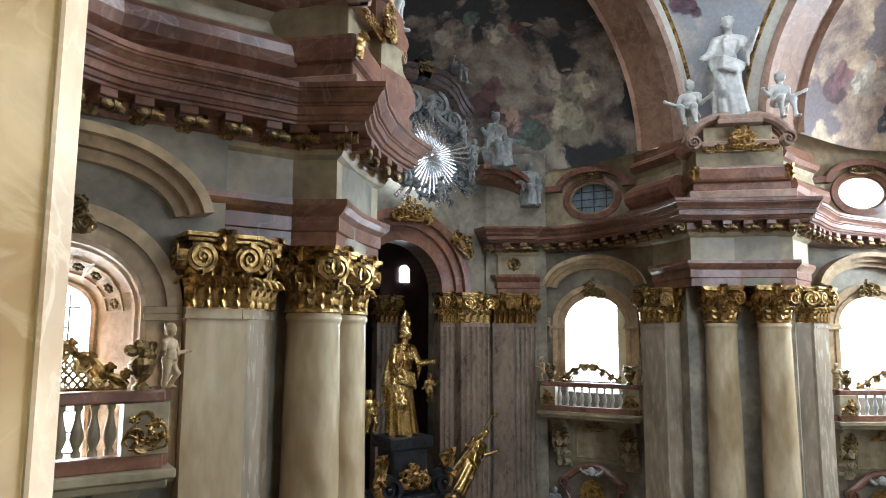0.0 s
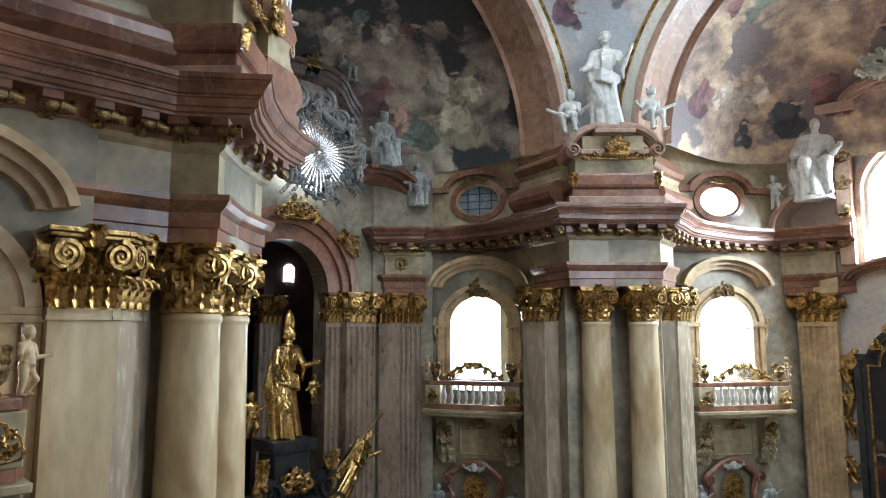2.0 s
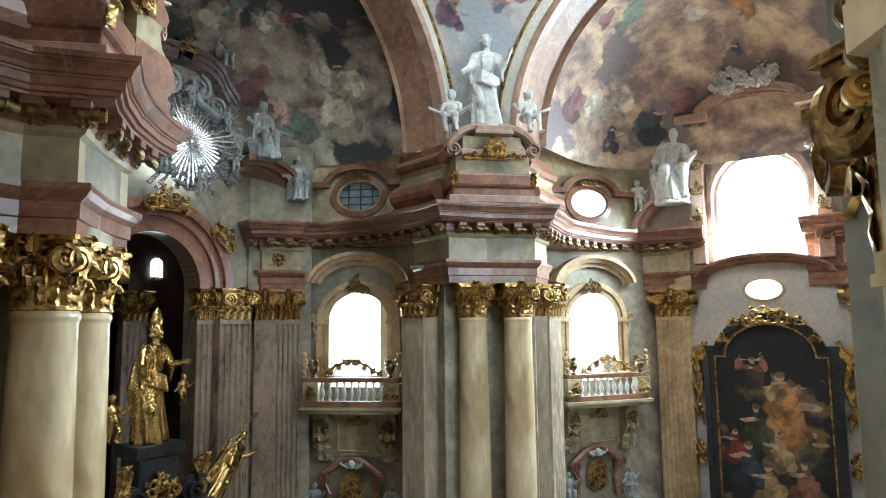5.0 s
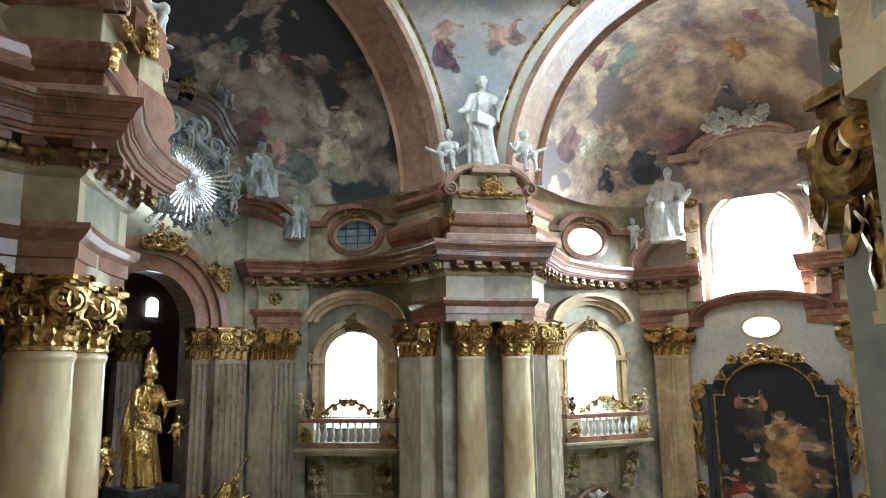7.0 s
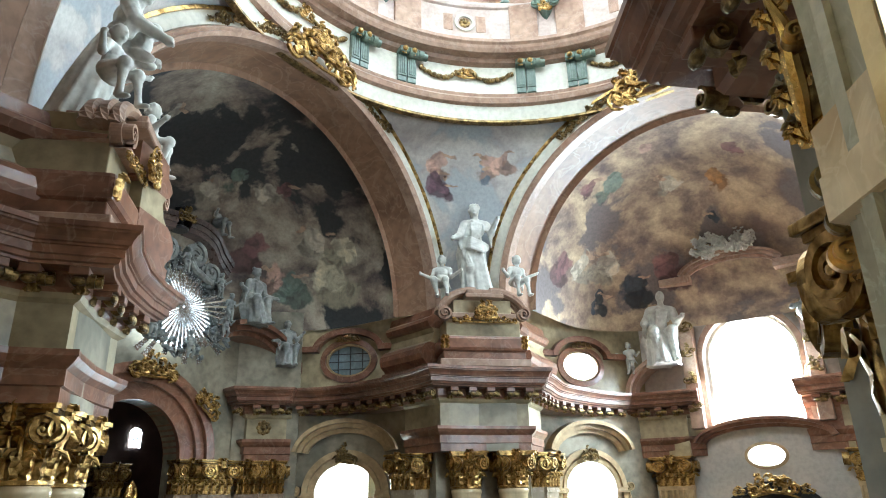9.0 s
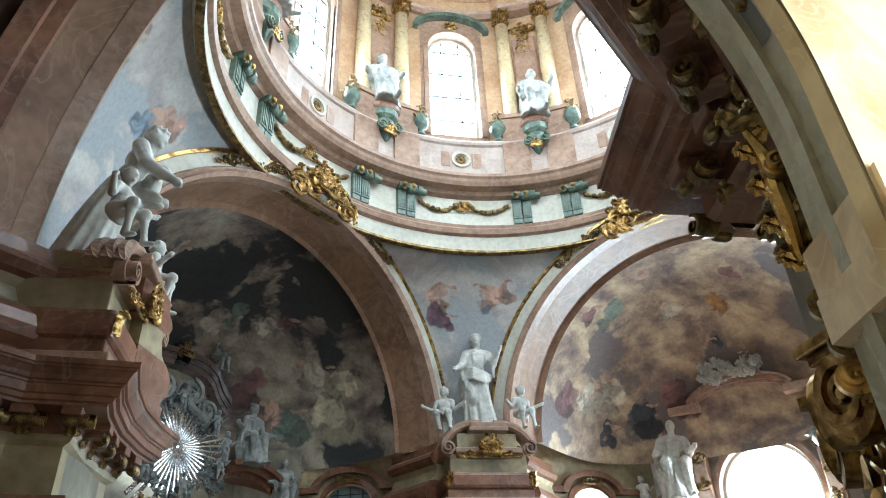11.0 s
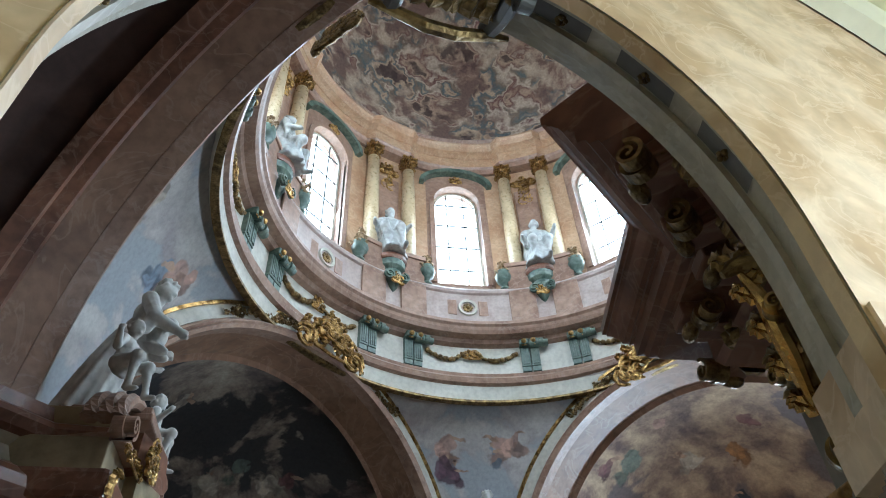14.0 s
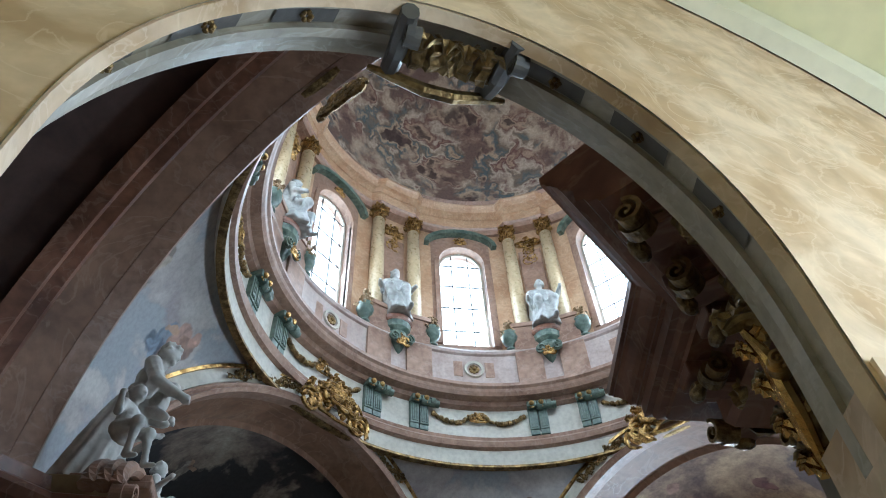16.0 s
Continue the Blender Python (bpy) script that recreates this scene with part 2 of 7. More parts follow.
DARKSKY = fresco("fresco_dark_clouds", (0.030, 0.037, 0.040), [(0.10, 0.075, 0.068), (0.20, 0.155, 0.125), (0.31, 0.255, 0.195), (0.44, 0.38, 0.29)],
                 0.42, 3.0, (1, 1, 1.25),
                 [(-7.3, 7.1, 22.8, 1.5, 0.12), (-6.6, 9.0, 22.1, 1.6, 0.10), (-4.5, 12.0, 19.2, 3.0, 0.22), (-3.4, 10.6, 20.5, 1.2, 0.16), (-7.2, 11.9, 19.6, 2.6, 0.18), (-8.4, 10.2, 21.0, 1.6, 0.12),
                  (-4.9, 9.6, 22.1, 1.5, -0.25), (-9.1, 7.6, 22.0, 1.9, -0.2), (-8.4, 8.9, 22.2, 1.2, -0.2), (-2.4, 10.6, 18.7, 0.9, -0.3)],
                 [(-4.29, 12.2, 18.9, ROBE, 1.5), (-3.9, 11.6, 19.9, ROBE, 1.0), (-5.0, 11.8, 20.1, CLOUDY, 0.9), (-5.7, 12.73, 18.6, OLIVE, 1.0), (-7.1, 11.9, 19.7, MAUVE, 1.1), (-6.6, 10.6, 21.3, CLOUDY, 0.9),
                  (-5.9, 10.5, 21.3, MAUVE, 0.8), (-8.4, 10.0, 21.1, CLOUDY, 0.9), (-7.6, 10.0, 21.5, OLIVE, 0.8), (-9.1, 7.0, 22.1, CLOUDY, 0.6), (-6.4, 12.5, 18.9, ROSE, 0.8)], 0.0, 1.0)
WARMSKY = fresco("fresco_warm_clouds", (0.17, 0.14, 0.135), [(0.15, 0.105, 0.09), (0.26, 0.185, 0.14), (0.38, 0.28, 0.19), (0.54, 0.41, 0.26)],
                 0.42, 11.0, (1, 1, 1.25), [(8.2, 7.6, 22.5, 2.2, 0.2), (8.3, 10.0, 21.3, 1.6, 0.15), (6.0, 10.6, 20.6, 1.8, -0.12), (10.0, 9.5, 20.6, 1.2, -0.15)],
                 [(5.4, 11.63, 19.5, CLOUDY, 1.0), (6.46, 11.9, 19.7, CLOUDY, 1.1), (7.75, 12.36, 18.9, INK, 1.1), (8.9, 11.54, 19.6, MAUVE, 1.2), (6.36, 12.67, 18.3, INK, 0.7), (5.9, 9.33, 21.8, OLIVE, 1.1), (5.0, 9.2, 21.6, MAUVE, 0.9),
                  (6.5, 7.9, 22.5, ROSE, 0.9), (9.1, 6.9, 22.3, MAUVE, 0.9), (9.9, 9.7, 20.8, INK, 0.5), (4.3, 11.2, 19.4, MAUVE, 1.1), (8.0, 9.2, 21.9, CLOUDY, 0.8), (9.4, 8.3, 21.9, EMBER, 0.8)], 0.08)
PALESKY = fresco("fresco_pale_clouds", (0.38, 0.41, 0.43), [(0.34, 0.30, 0.30), (0.43, 0.39, 0.37), (0.50, 0.47, 0.44), (0.58, 0.55, 0.51)],
                 0.42, 5.0, (1, 1, 1), (),
                 [(-0.75, 8.9, 22.0, ROSE, 0.75), (-0.85, 9.2, 21.5, PLUM, 0.8), (-0.45, 9.2, 21.1, PLUM, 0.6), (1.0, 8.68, 22.0, ROSE, 0.75), (1.45, 8.6, 22.1, ROSE, 0.65), (0.75, 8.8, 21.7, BLUE, 0.5),
                  (-8.62, 1.2, 22.1, ROSE, 0.9), (-8.85, 0.7, 21.8, BLUE, 0.7), (-8.4, 1.6, 22.4, ROSE, 0.6), (-8.66, -1.5, 22.0, CLOUDY, 0.9), (-8.6, -1.2, 20.8, CLOUDY, 0.8)], 0.02, 0.8, (), 0.7)
DOMESKY = fresco("fresco_dome_crowd", (0.20, 0.13, 0.10), [(0.12, 0.07, 0.06), (0.26, 0.17, 0.13), (0.46, 0.36, 0.26), (0.60, 0.50, 0.37)],
                 0.34, 8.0, (1, 1, 1), (), (), 0.05, 1.3, [(0.06, 0.035, 0.03), (0.50, 0.36, 0.25), (0.14, 0.055, 0.05), (0.62, 0.52, 0.40), (0.20, 0.15, 0.11), (0.08, 0.13, 0.15), (0.56, 0.42, 0.28), (0.05, 0.03, 0.03)])
ALTARPIC = fresco("altar_painting", (0.014, 0.012, 0.014), [(0.012, 0.010, 0.010), (0.030, 0.022, 0.018), (0.07, 0.045, 0.03), (0.14, 0.09, 0.05)],
                  0.8, 21.0, (1, 1, 1), [(0.0, -0.12, 9.9, 1.8, -0.3)],
                  [(0.55, -0.12, 7.6, EMBER, 1.5), (0.35, -0.12, 8.4, EMBER, 0.9), (0.1, -0.12, 8.7, (0.32, 0.22, 0.10), 0.55), (-0.6, -0.12, 9.2, (0.06, 0.035, 0.03), 0.7), (-0.3, -0.12, 9.6, (0.22, 0.10, 0.055), 0.4), (-1.0, -0.12, 9.6, (0.22, 0.10, 0.055), 0.35), (-0.5, -0.12, 7.2, (0.05, 0.05, 0.03), 0.9),
                   (-1.3, -0.12, 6.5, (0.18, 0.03, 0.02), 0.7), (-0.9, -0.12, 5.9, INK, 0.9), (0.2, -0.12, 6.4, (0.32, 0.22, 0.10), 0.8), (1.2, -0.12, 6.5, (0.05, 0.05, 0.03), 0.8), (0.9, -0.12, 5.4, (0.22, 0.10, 0.055), 0.8), (-0.2, -0.12, 5.2, (0.32, 0.22, 0.10), 0.8), (0.9, -0.12, 8.6, (0.22, 0.10, 0.055), 0.3)], -0.05, 0.5)


# ---- mesh helpers ----
def link(name, bm, material, parent=None, label="", smooth=False):
    me = bpy.data.meshes.new(name)
    bmesh.ops.recalc_face_normals(bm, faces=bm.faces)
    bm.to_mesh(me)
    bm.free()
    if smooth:
        for p in me.polygons:
            p.use_smooth = True
    me.materials.append(material)
    ob = new(name, me)
    if parent is not None:
        ob.parent = parent
    if label:
        ob["label"] = label
    return ob


def part(name, bm, material, parent, label="", smooth=False):
    return link(name, bm, material, parent, label, smooth)


def share(name, me, parent, m):
    ob = new(name, me)
    ob.parent = parent
    ob.matrix_local = m
    return ob


def thing(name, label, category, group="", m=None):
    e = new(name)
    e.empty_display_size = 0.1
    if m is not None:
        e.matrix_world = m
    return tagged(e, label, category, group)


def box(bm, x0, x1, y0, y1, z0, z1, m=None, bevel=0.0):
    vs = []
    for z in (z0, z1):
        for x, y in ((x0, y0), (x1, y0), (x1, y1), (x0, y1)):
            p = Vector((x, y, z))
            vs.append(bm.verts.new(m @ p if m else p))
    for f in ((0, 3, 2, 1), (4, 5, 6, 7), (0, 1, 5, 4), (1, 2, 6, 5), (2, 3, 7, 6), (3, 0, 4, 7)):
        bm.faces.new([vs[i] for i in f])
    if bevel:
        es = list({e for v in vs for e in v.link_edges})
        bmesh.ops.bevel(bm, geom=es, offset=bevel, segments=2, affect="EDGES", profile=0.5)


def lathe(bm, prof, seg=24, m=None, a0=0.0, a1=2 * math.pi, sx=1.0, sy=1.0):
    full = abs(a1 - a0 - 2 * math.pi) < 1e-6
    n = seg if full else seg + 1
    rows = []
    for i in range(n):
        a = a0 + (a1 - a0) * i / seg
        row = []
        for r, z in prof:
            v = Vector((r * math.sin(a) * sx, r * math.cos(a) * sy, z))
            row.append(bm.verts.new(m @ v if m else v))
        rows.append(row)
    for i in range(seg if full else seg):
        A, B = rows[i], rows[(i + 1) % n]
        for j in range(len(prof) - 1):
            bm.faces.new((A[j], B[j], B[j + 1], A[j + 1]))
    if full:
        for j in (0, -1):
            if prof[j][0] > 1e-4:
                bm.faces.new([r[j] for r in rows])


def offset(path, d):
    """The path moved d to its left."""
    out = []
    for i, p in enumerate(path):
        p = Vector(p)
        a = (p - Vector(path[i - 1])).normalized() if i else None
        b = (Vector(path[i + 1]) - p).normalized() if i + 1 < len(path) else None
        a = a or b
        b = b or a
        na, nb = Vector((-a.y, a.x)), Vector((-b.y, b.x))
        k = na + nb
        k = k / max(0.5, 1 + na.dot(nb))
        out.append(p + k * d)
    return out


def sweep(bm, path, prof, caps=True):
    """A profile of (distance to the left, z) along a path in plan."""
    cols = [offset(path, d) for d, z in prof]
    vs = [[bm.verts.new((c[i].x, c[i].y, z)) for c, (d, z) in zip(cols, prof)] for i in range(len(path))]
    n = len(prof)
    for i in range(len(path) - 1):
        for j in range(n):
            k = (j + 1) % n
            bm.faces.new((vs[i][j], vs[i + 1][j], vs[i + 1][k], vs[i][k]))
    if caps:
        bm.faces.new(vs[0])
        bm.faces.new(vs[-1][::-1])


def curve_path(pts, n=6):
    """A smooth path through the points."""
    P = [Vector(p) for p in pts]
    P = [P[0] * 2 - P[1]] + P + [P[-1] * 2 - P[-2]]
    out = []
    for i in range(1, len(P) - 2):
        for k in range(n):
            t = k / n
            a, b, c, d = P[i - 1:i + 3]
            out.append(0.5 * (2 * b + (c - a) * t + (2 * a - 5 * b + 4 * c - d) * t * t + (3 * b - a - 3 * c + d) * t ** 3))
    out.append(P[-2])
    return out


def tube(bm, pts, radii, seg=8, caps=True):
    """A round bar along points in space; radii one number or one each."""
    pts = [Vector(p) for p in pts]
    if not hasattr(radii, "__len__"):
        radii = [radii] * len(pts)
    rings = []
    up = Vector((0.13, 0.2, 0.97))
    for i, p in enumerate(pts):
        d = (pts[min(i + 1, len(pts) - 1)] - pts[max(i - 1, 0)]).normalized()
        s = d.cross(up)
        if s.length < 1e-3:
            s = d.cross(Vector((1, 0, 0)))
        s.normalize()
        w = s.cross(d)
        rings.append([bm.verts.new(p + (s * math.cos(2 * math.pi * k / seg) + w * math.sin(2 * math.pi * k / seg)) * radii[i]) for k in range(seg)])
    for A, B in zip(rings, rings[1:]):
        for k in range(seg):
            bm.faces.new((A[k], A[(k + 1) % seg], B[(k + 1) % seg], B[k]))
    if caps:
        bm.faces.new(rings[0][::-1])
        bm.faces.new(rings[-1])


def blob(bm, c, r, m=None, seg=10):
    """A rounded lump with radii r."""
    r = r if hasattr(r, "__len__") else (r, r, r)
    c, n = Vector(c), max(5, seg * 3 // 5)

    def place(x, y, z):
        p = c + Vector((x * r[0], y * r[1], z * r[2]))
        return bm.verts.new(m @ p if m else p)

    rows = [[place(math.sin(math.pi * i / n) * math.cos(2 * math.pi * j / seg), math.sin(math.pi * i / n) * math.sin(2 * math.pi * j / seg), math.cos(math.pi * i / n)) for j in range(seg)] for i in range(1, n)]
    top, low = place(0, 0, 1), place(0, 0, -1)
    for j in range(seg):
        k = (j + 1) % seg
        bm.faces.new((top, rows[0][j], rows[0][k]))
        bm.faces.new((low, rows[-1][k], rows[-1][j]))
        for A, B in zip(rows, rows[1:]):
            bm.faces.new((A[j], B[j], B[k], A[k]))


def arch_band(bm, c, T, n, half, rise, zs, w0, w1, d0, d1, foot=0.0, seg=32, a0=0.0, a1=math.pi):
    """A band round an arch: centre c in plan, along T, depth along n from d0 to d1, from w0 to w1 outside the opening, with straight feet."""
    T, n = Vector((*T, 0)), Vector((*n, 0))
    c = Vector((*c, 0))
    rows = []
    pts = [(a0 + (a1 - a0) * i / seg, 0) for i in range(seg + 1)]
    if foot:
        pts = [(a0, foot)] + pts + [(a1, foot)]
    for a, down in pts:
        row = []
        for w, d in ((w0, d0), (w1, d0), (w1, d1), (w0, d1)):
            p = c + T * ((half + w) * math.cos(a)) + n * d
            p.z = zs + (rise + w) * math.sin(a) - down
            row.append(bm.verts.new(p))
        rows.append(row)
    for A, B in zip(rows, rows[1:]):
        for k in range(4):
            bm.faces.new((A[k], A[(k + 1) % 4], B[(k + 1) % 4], B[k]))
    bm.faces.new(rows[0])
    bm.faces.new(rows[-1][::-1])


def arch_wall(bm, c, T, n, left, right, z0, z1, half, rise, sill, zs, th, seg=28):
    """A wall from left to right along T with an arched opening right through it; n points to its back."""
    T, n = Vector((*T, 0)), Vector((*n, 0))
    c = Vector((*c, 0))

    def P(u, z, d):
        p = c + T * u + n * d
        p.z = z
        return p

    inner = [(half, sill)] + [(half * math.cos(math.pi * i / seg), zs + rise * math.sin(math.pi * i / seg)) for i in range(seg + 1)] + [(-half, sill)]
    outer = [(right, sill)] + [(right if i < seg * 0.25 else left if i > seg * 0.75 else right + (left - right) * (i / seg - 0.25) / 0.5,
                                z1 if seg * 0.25 <= i <= seg * 0.75 else sill + (z1 - sill) * (i if i < seg / 2 else seg - i) / (seg * 0.25)) for i in range(seg + 1)] + [(left, sill)]
    for d in (0, th):
        A = [bm.verts.new(P(u, z, d)) for u, z in inner]
        B = [bm.verts.new(P(u, z, d)) for u, z in outer]
        for i in range(len(A) - 1):
            try:
                bm.faces.new((A[i], B[i], B[i + 1], A[i + 1]))
            except ValueError:
                pass
        if sill > z0:
            q = [bm.verts.new(P(u, z, d)) for u, z in ((left, z0), (right, z0), (right, sill), (left, sill))]
            bm.faces.new(q)
    # reveal
    A = [bm.verts.new(P(u, z, 0)) for u, z in inner]
    B = [bm.verts.new(P(u, z, th)) for u, z in inner]
    for i in range(len(A) - 1):
        bm.faces.new((A[i], B[i], B[i + 1], A[i + 1]))
    bm.faces.new((A[0], A[-1], B[-1], B[0]))


def ellipse_wall(bm, c, T, n, left, right, z0, z1, ru, rz, cz, th, seg=32):
    T, n = Vector((*T, 0)), Vector((*n, 0))
    c = Vector((*c, 0))

    def P(u, z, d):
        p = c + T * u + n * d
        p.z = z
        return p

    inn, out = [], []
    for i in range(seg):
        a = 2 * math.pi * i / seg
        ca, sa = math.cos(a), math.sin(a)
        inn.append((ru * ca, cz + rz * sa))
        m = max(abs(ca), abs(sa))
        u, z = ca / m, sa / m
        out.append((u * right if u > 0 else -u * left, cz + z * (z1 - cz) if z > 0 else cz + z * (cz - z0)))
    for d in (0, th):
        A = [bm.verts.new(P(*p, d)) for p in inn]
        B = [bm.verts.new(P(*p, d)) for p in out]
        for i in range(seg):
            j = (i + 1) % seg
            bm.faces.new((A[i], B[i], B[j], A[j]))
    A = [bm.verts.new(P(*p, 0)) for p in inn]
    B = [bm.verts.new(P(*p, th)) for p in inn]
    for i in range(seg):
        j = (i + 1) % seg
        bm.faces.new((A[i], B[i], B[j], A[j]))


def spiral(bm, m, r, w, turns=2.0, side=1, seg=34, thick=0.16):
    """A volute scroll in the xz plane, w deep along y."""
    pts = []
    for i in range(seg + 1):
        t = i / seg
        a = side * (math.pi / 2 - t * turns * 2 * math.pi)
        rr = r * (1 - 0.86 * t)
        pts.append((rr * math.cos(a), rr * math.sin(a), r * thick * (1 - 0.55 * t)))
    rows = []
    for i, (x, z, h) in enumerate(pts):
        d = Vector((x, z)).normalized() if (x or z) else Vector((1, 0))
        row = []
        for s, dep in ((1, 0), (0, -0.25 * w * 0), (1, -w), (-1, -w), (-1, 0)):
            if dep == 0 and s == 0:
                continue
            row.append(bm.verts.new(m @ Vector((x + d.x * h * s, dep, z + d.y * h * s))))
        rows.append(row)
    for A, B in zip(rows, rows[1:]):
        for k in range(4):
            bm.faces.new((A[k], A[(k + 1) % 4], B[(k + 1) % 4], B[k]))
    # disc behind the scroll and its eye
    ring = [bm.verts.new(m @ Vector((r * 0.97 * math.cos(2 * math.pi * k / 20), -w * 0.55, r * 0.97 * math.sin(2 * math.pi * k / 20)))) for k in range(20)]
    back = [bm.verts.new(m @ Vector((r * 0.97 * math.cos(2 * math.pi * k / 20), -w * 0.05, r * 0.97 * math.sin(2 * math.pi * k / 20)))) for k in range(20)]
    bm.faces.new(ring)
    bm.faces.new(back)
    for k in range(20):
        bm.faces.new((ring[k], ring[(k + 1) % 20], back[(k + 1) % 20], back[k]))
    blob(bm, (0, -w * 0.9, 0), r * 0.16, m, 8)


def leaf(bm, m, h, w, out, curl=0.3):
    """An acanthus leaf: rises along z, leans out along -y, with toothed edges and a ridge, and curls over at the tip."""
    n, rows = 9, []
    for i in range(n + 1):
        t = i / n
        z = h * (math.sin(min(t, 0.78) / 0.78 * math.pi / 2)) - (max(0, t - 0.78) / 0.22) ** 1.3 * h * curl
        y = -out * (t ** 2.0)
        ww = w * 0.54 * (1 - 0.5 * t ** 3) * (1.18 if i % 2 else 0.78)
        if i == n:
            ww = w * 0.12
        rows.append([bm.verts.new(m @ Vector(p)) for p in ((-ww, y + 0.12 * w, z), (-ww * 0.5, y - 0.13 * w, z), (0, y + 0.02 * w, z), (ww * 0.5, y - 0.13 * w, z), (ww, y + 0.12 * w, z))])
    for A, B in zip(rows, rows[1:]):
        for k in range(4):
            bm.faces.new((A[k], A[k + 1], B[k + 1], B[k]))
    bm.faces.new([rows[0][k] for k in range(5)])


def scroll_crest(bm, m, w, h, seed, count=14, thick=0.03):
    """Rocaille: a loose crest of C-scrolls, leaves and shells, in the xz plane."""
    rnd = random.Random(seed)
    for i in range(count):
        t = (i + 0.5) / count * 2 - 1
        x = t * w / 2
        top = h * (0.35 + 0.65 * math.cos(t * math.pi / 2) ** 2)
        r = rnd.uniform(0.3, 0.5) * h * 0.6
        zc = rnd.uniform(0.15, 0.8) * top
        sgn = 1 if t > 0 else -1
        pts = []
        a0 = rnd.uniform(0, 2 * math.pi)
        for k in range(12):
            a = a0 + sgn * k * 0.5
            rr = r * (1 - k / 16)
            pts.append(m @ Vector((x + rr * math.cos(a), rnd.uniform(-0.02, 0.02) - thick, zc + rr * math.sin(a))))
        tube(bm, pts, [thick * (0.5 + 0.9 * math.sin(math.pi * (k + 0.5) / 12)) for k in range(12)], 6)
    for i in range(count):
        t = rnd.uniform(-1, 1)
        x = t * w / 2
        z = rnd.uniform(0.2, 1) * h * (0.3 + 0.6 * math.cos(t * math.pi / 2))
        leaf(bm, m @ Matrix.Translation((x, 0, z)) @ Matrix.Rotation(rnd.uniform(-1.6, 1.6), 4, "Y"), h * 0.26, h * 0.17, h * 0.12)
    tube(bm, [m @ Vector((-w / 2, -thick, h * 0.06)), m @ Vector((0, -thick, 0.0)), m @ Vector((w / 2, -thick, h * 0.06))], thick * 0.9, 6)


def figure(name, h, seed, material, label, m, seated=False, arms=((-0.5, 0.15, -0.1), (0.4, 0.2, 0.45)), lean=0.0, mitre=False, voxel=0.03, category="statue", robe=True, group="", child=False, flip=1):
    """A draped statue as one plain mesh; h tall, standing at m, facing -y."""
    rnd = random.Random(seed)
    bm = bmesh.new()
    small = not robe
    k = h / (6.2 if small else 7.4)
    if seated:
        k = h / (4.9 if small else 5.9)
    hip = 2.0 if seated and small else 2.35 if seated else 2.7 if small else 3.85
    sh = hip + (1.85 if small else 2.15)
    sway = 0.22 * (-1) ** seed

    def P(x, y, z):
        return Vector((x * flip + lean * z / 6 + sway * math.sin(min(1, z / sh) * math.pi), y, z)) * k

    def limb(pts, rad, seg=10):
        tube(bm, [P(*p) for p in pts], [r * k for r in rad], seg)
        for p, r in zip(pts, rad):
            blob(bm, P(*p), r * k * 0.98, None, 10)

    def ball(c, r, seg=12):
        blob(bm, P(*c), tuple(q * k for q in r), None, seg)

    # trunk
    ball((0, 0, hip), (0.78, 0.62, 0.6))
    ball((0, 0, hip + 0.7), (0.62 if robe else 0.7, 0.5 if robe else 0.62, 0.75))
    ball((0, -0.04, sh - 0.6), (0.82, 0.58, 0.72))
    limb([(-0.82, 0.02, sh - 0.2), (0, 0.05, sh - 0.02), (0.82, 0.02, sh - 0.2)], [0.36, 0.34, 0.36])
    # neck, head turned a little, brow, nose, chin and hair
    hs = 1.28 if small else 1.0
    look_x = 0.14 * (-1) ** (seed // 2)
    limb([(0, 0, sh), (look_x * 0.4, -0.06, sh + 0.45)], [0.27, 0.25])
    hc = (look_x * 0.6, -0.1, sh + 0.5 + 0.42 * hs)
    ball(hc, (0.37 * hs, 0.43 * hs, 0.52 * hs), 14)
    ball((hc[0] + look_x * 0.6, hc[1] - 0.4 * hs, hc[2] - 0.05), (0.07, 0.12, 0.13), 8)
    ball((hc[0] + look_x * 0.5, hc[1] - 0.3 * hs, hc[2] - 0.33 * hs), (0.16, 0.13, 0.13), 8)
    for i in range(13):
        a = rnd.uniform(0, math.pi)
        ball((hc[0] + 0.36 * hs * math.cos(a), hc[1] + 0.05 + 0.36 * hs * math.sin(a), hc[2] + rnd.uniform(-0.3, 0.42) * hs), (0.17, 0.17, 0.17), 7)
    if mitre:
        lathe(bm, [(0.40 * k, 0), (0.50 * k, 0.5 * k), (0.36 * k, 1.0 * k), (0.02 * k, 1.45 * k)], 14, Matrix.Translation(P(hc[0], hc[1] + 0.05, hc[2] + 0.25)), sx=1, sy=0.6)
    elif robe and not seated:
        for i in range(9):
            a = 2 * math.pi * i / 9
            ball((hc[0] + 0.33 * math.cos(a), hc[1] + 0.06 + 0.36 * math.sin(a), hc[2] + 0.42), (0.1, 0.1, 0.15), 6)
    # legs
    for s in (-1, 1):
        if seated:
            limb([(s * 0.42, 0, hip), (s * 0.68, -1.35, hip + 0.1), (s * 0.6 + 0.12, -1.25 - 0.25 * s, 0.25)], [0.56, 0.46, 0.26] if small or robe else [0.5, 0.4, 0.25])
            ball((s * 0.6 + 0.12, -1.6 - 0.25 * s, 0.15), (0.22, 0.42, 0.16))
        else:
            bend = s == (-1) ** seed
            limb([(s * 0.4, 0, hip), (s * 0.46, -0.62 if bend else -0.12, hip * 0.53), (s * 0.5, 0.05 if bend else 0.05, 0.3)], [0.52, 0.38, 0.25])
            ball((s * 0.52, -0.3, 0.14), (0.22, 0.46, 0.15))
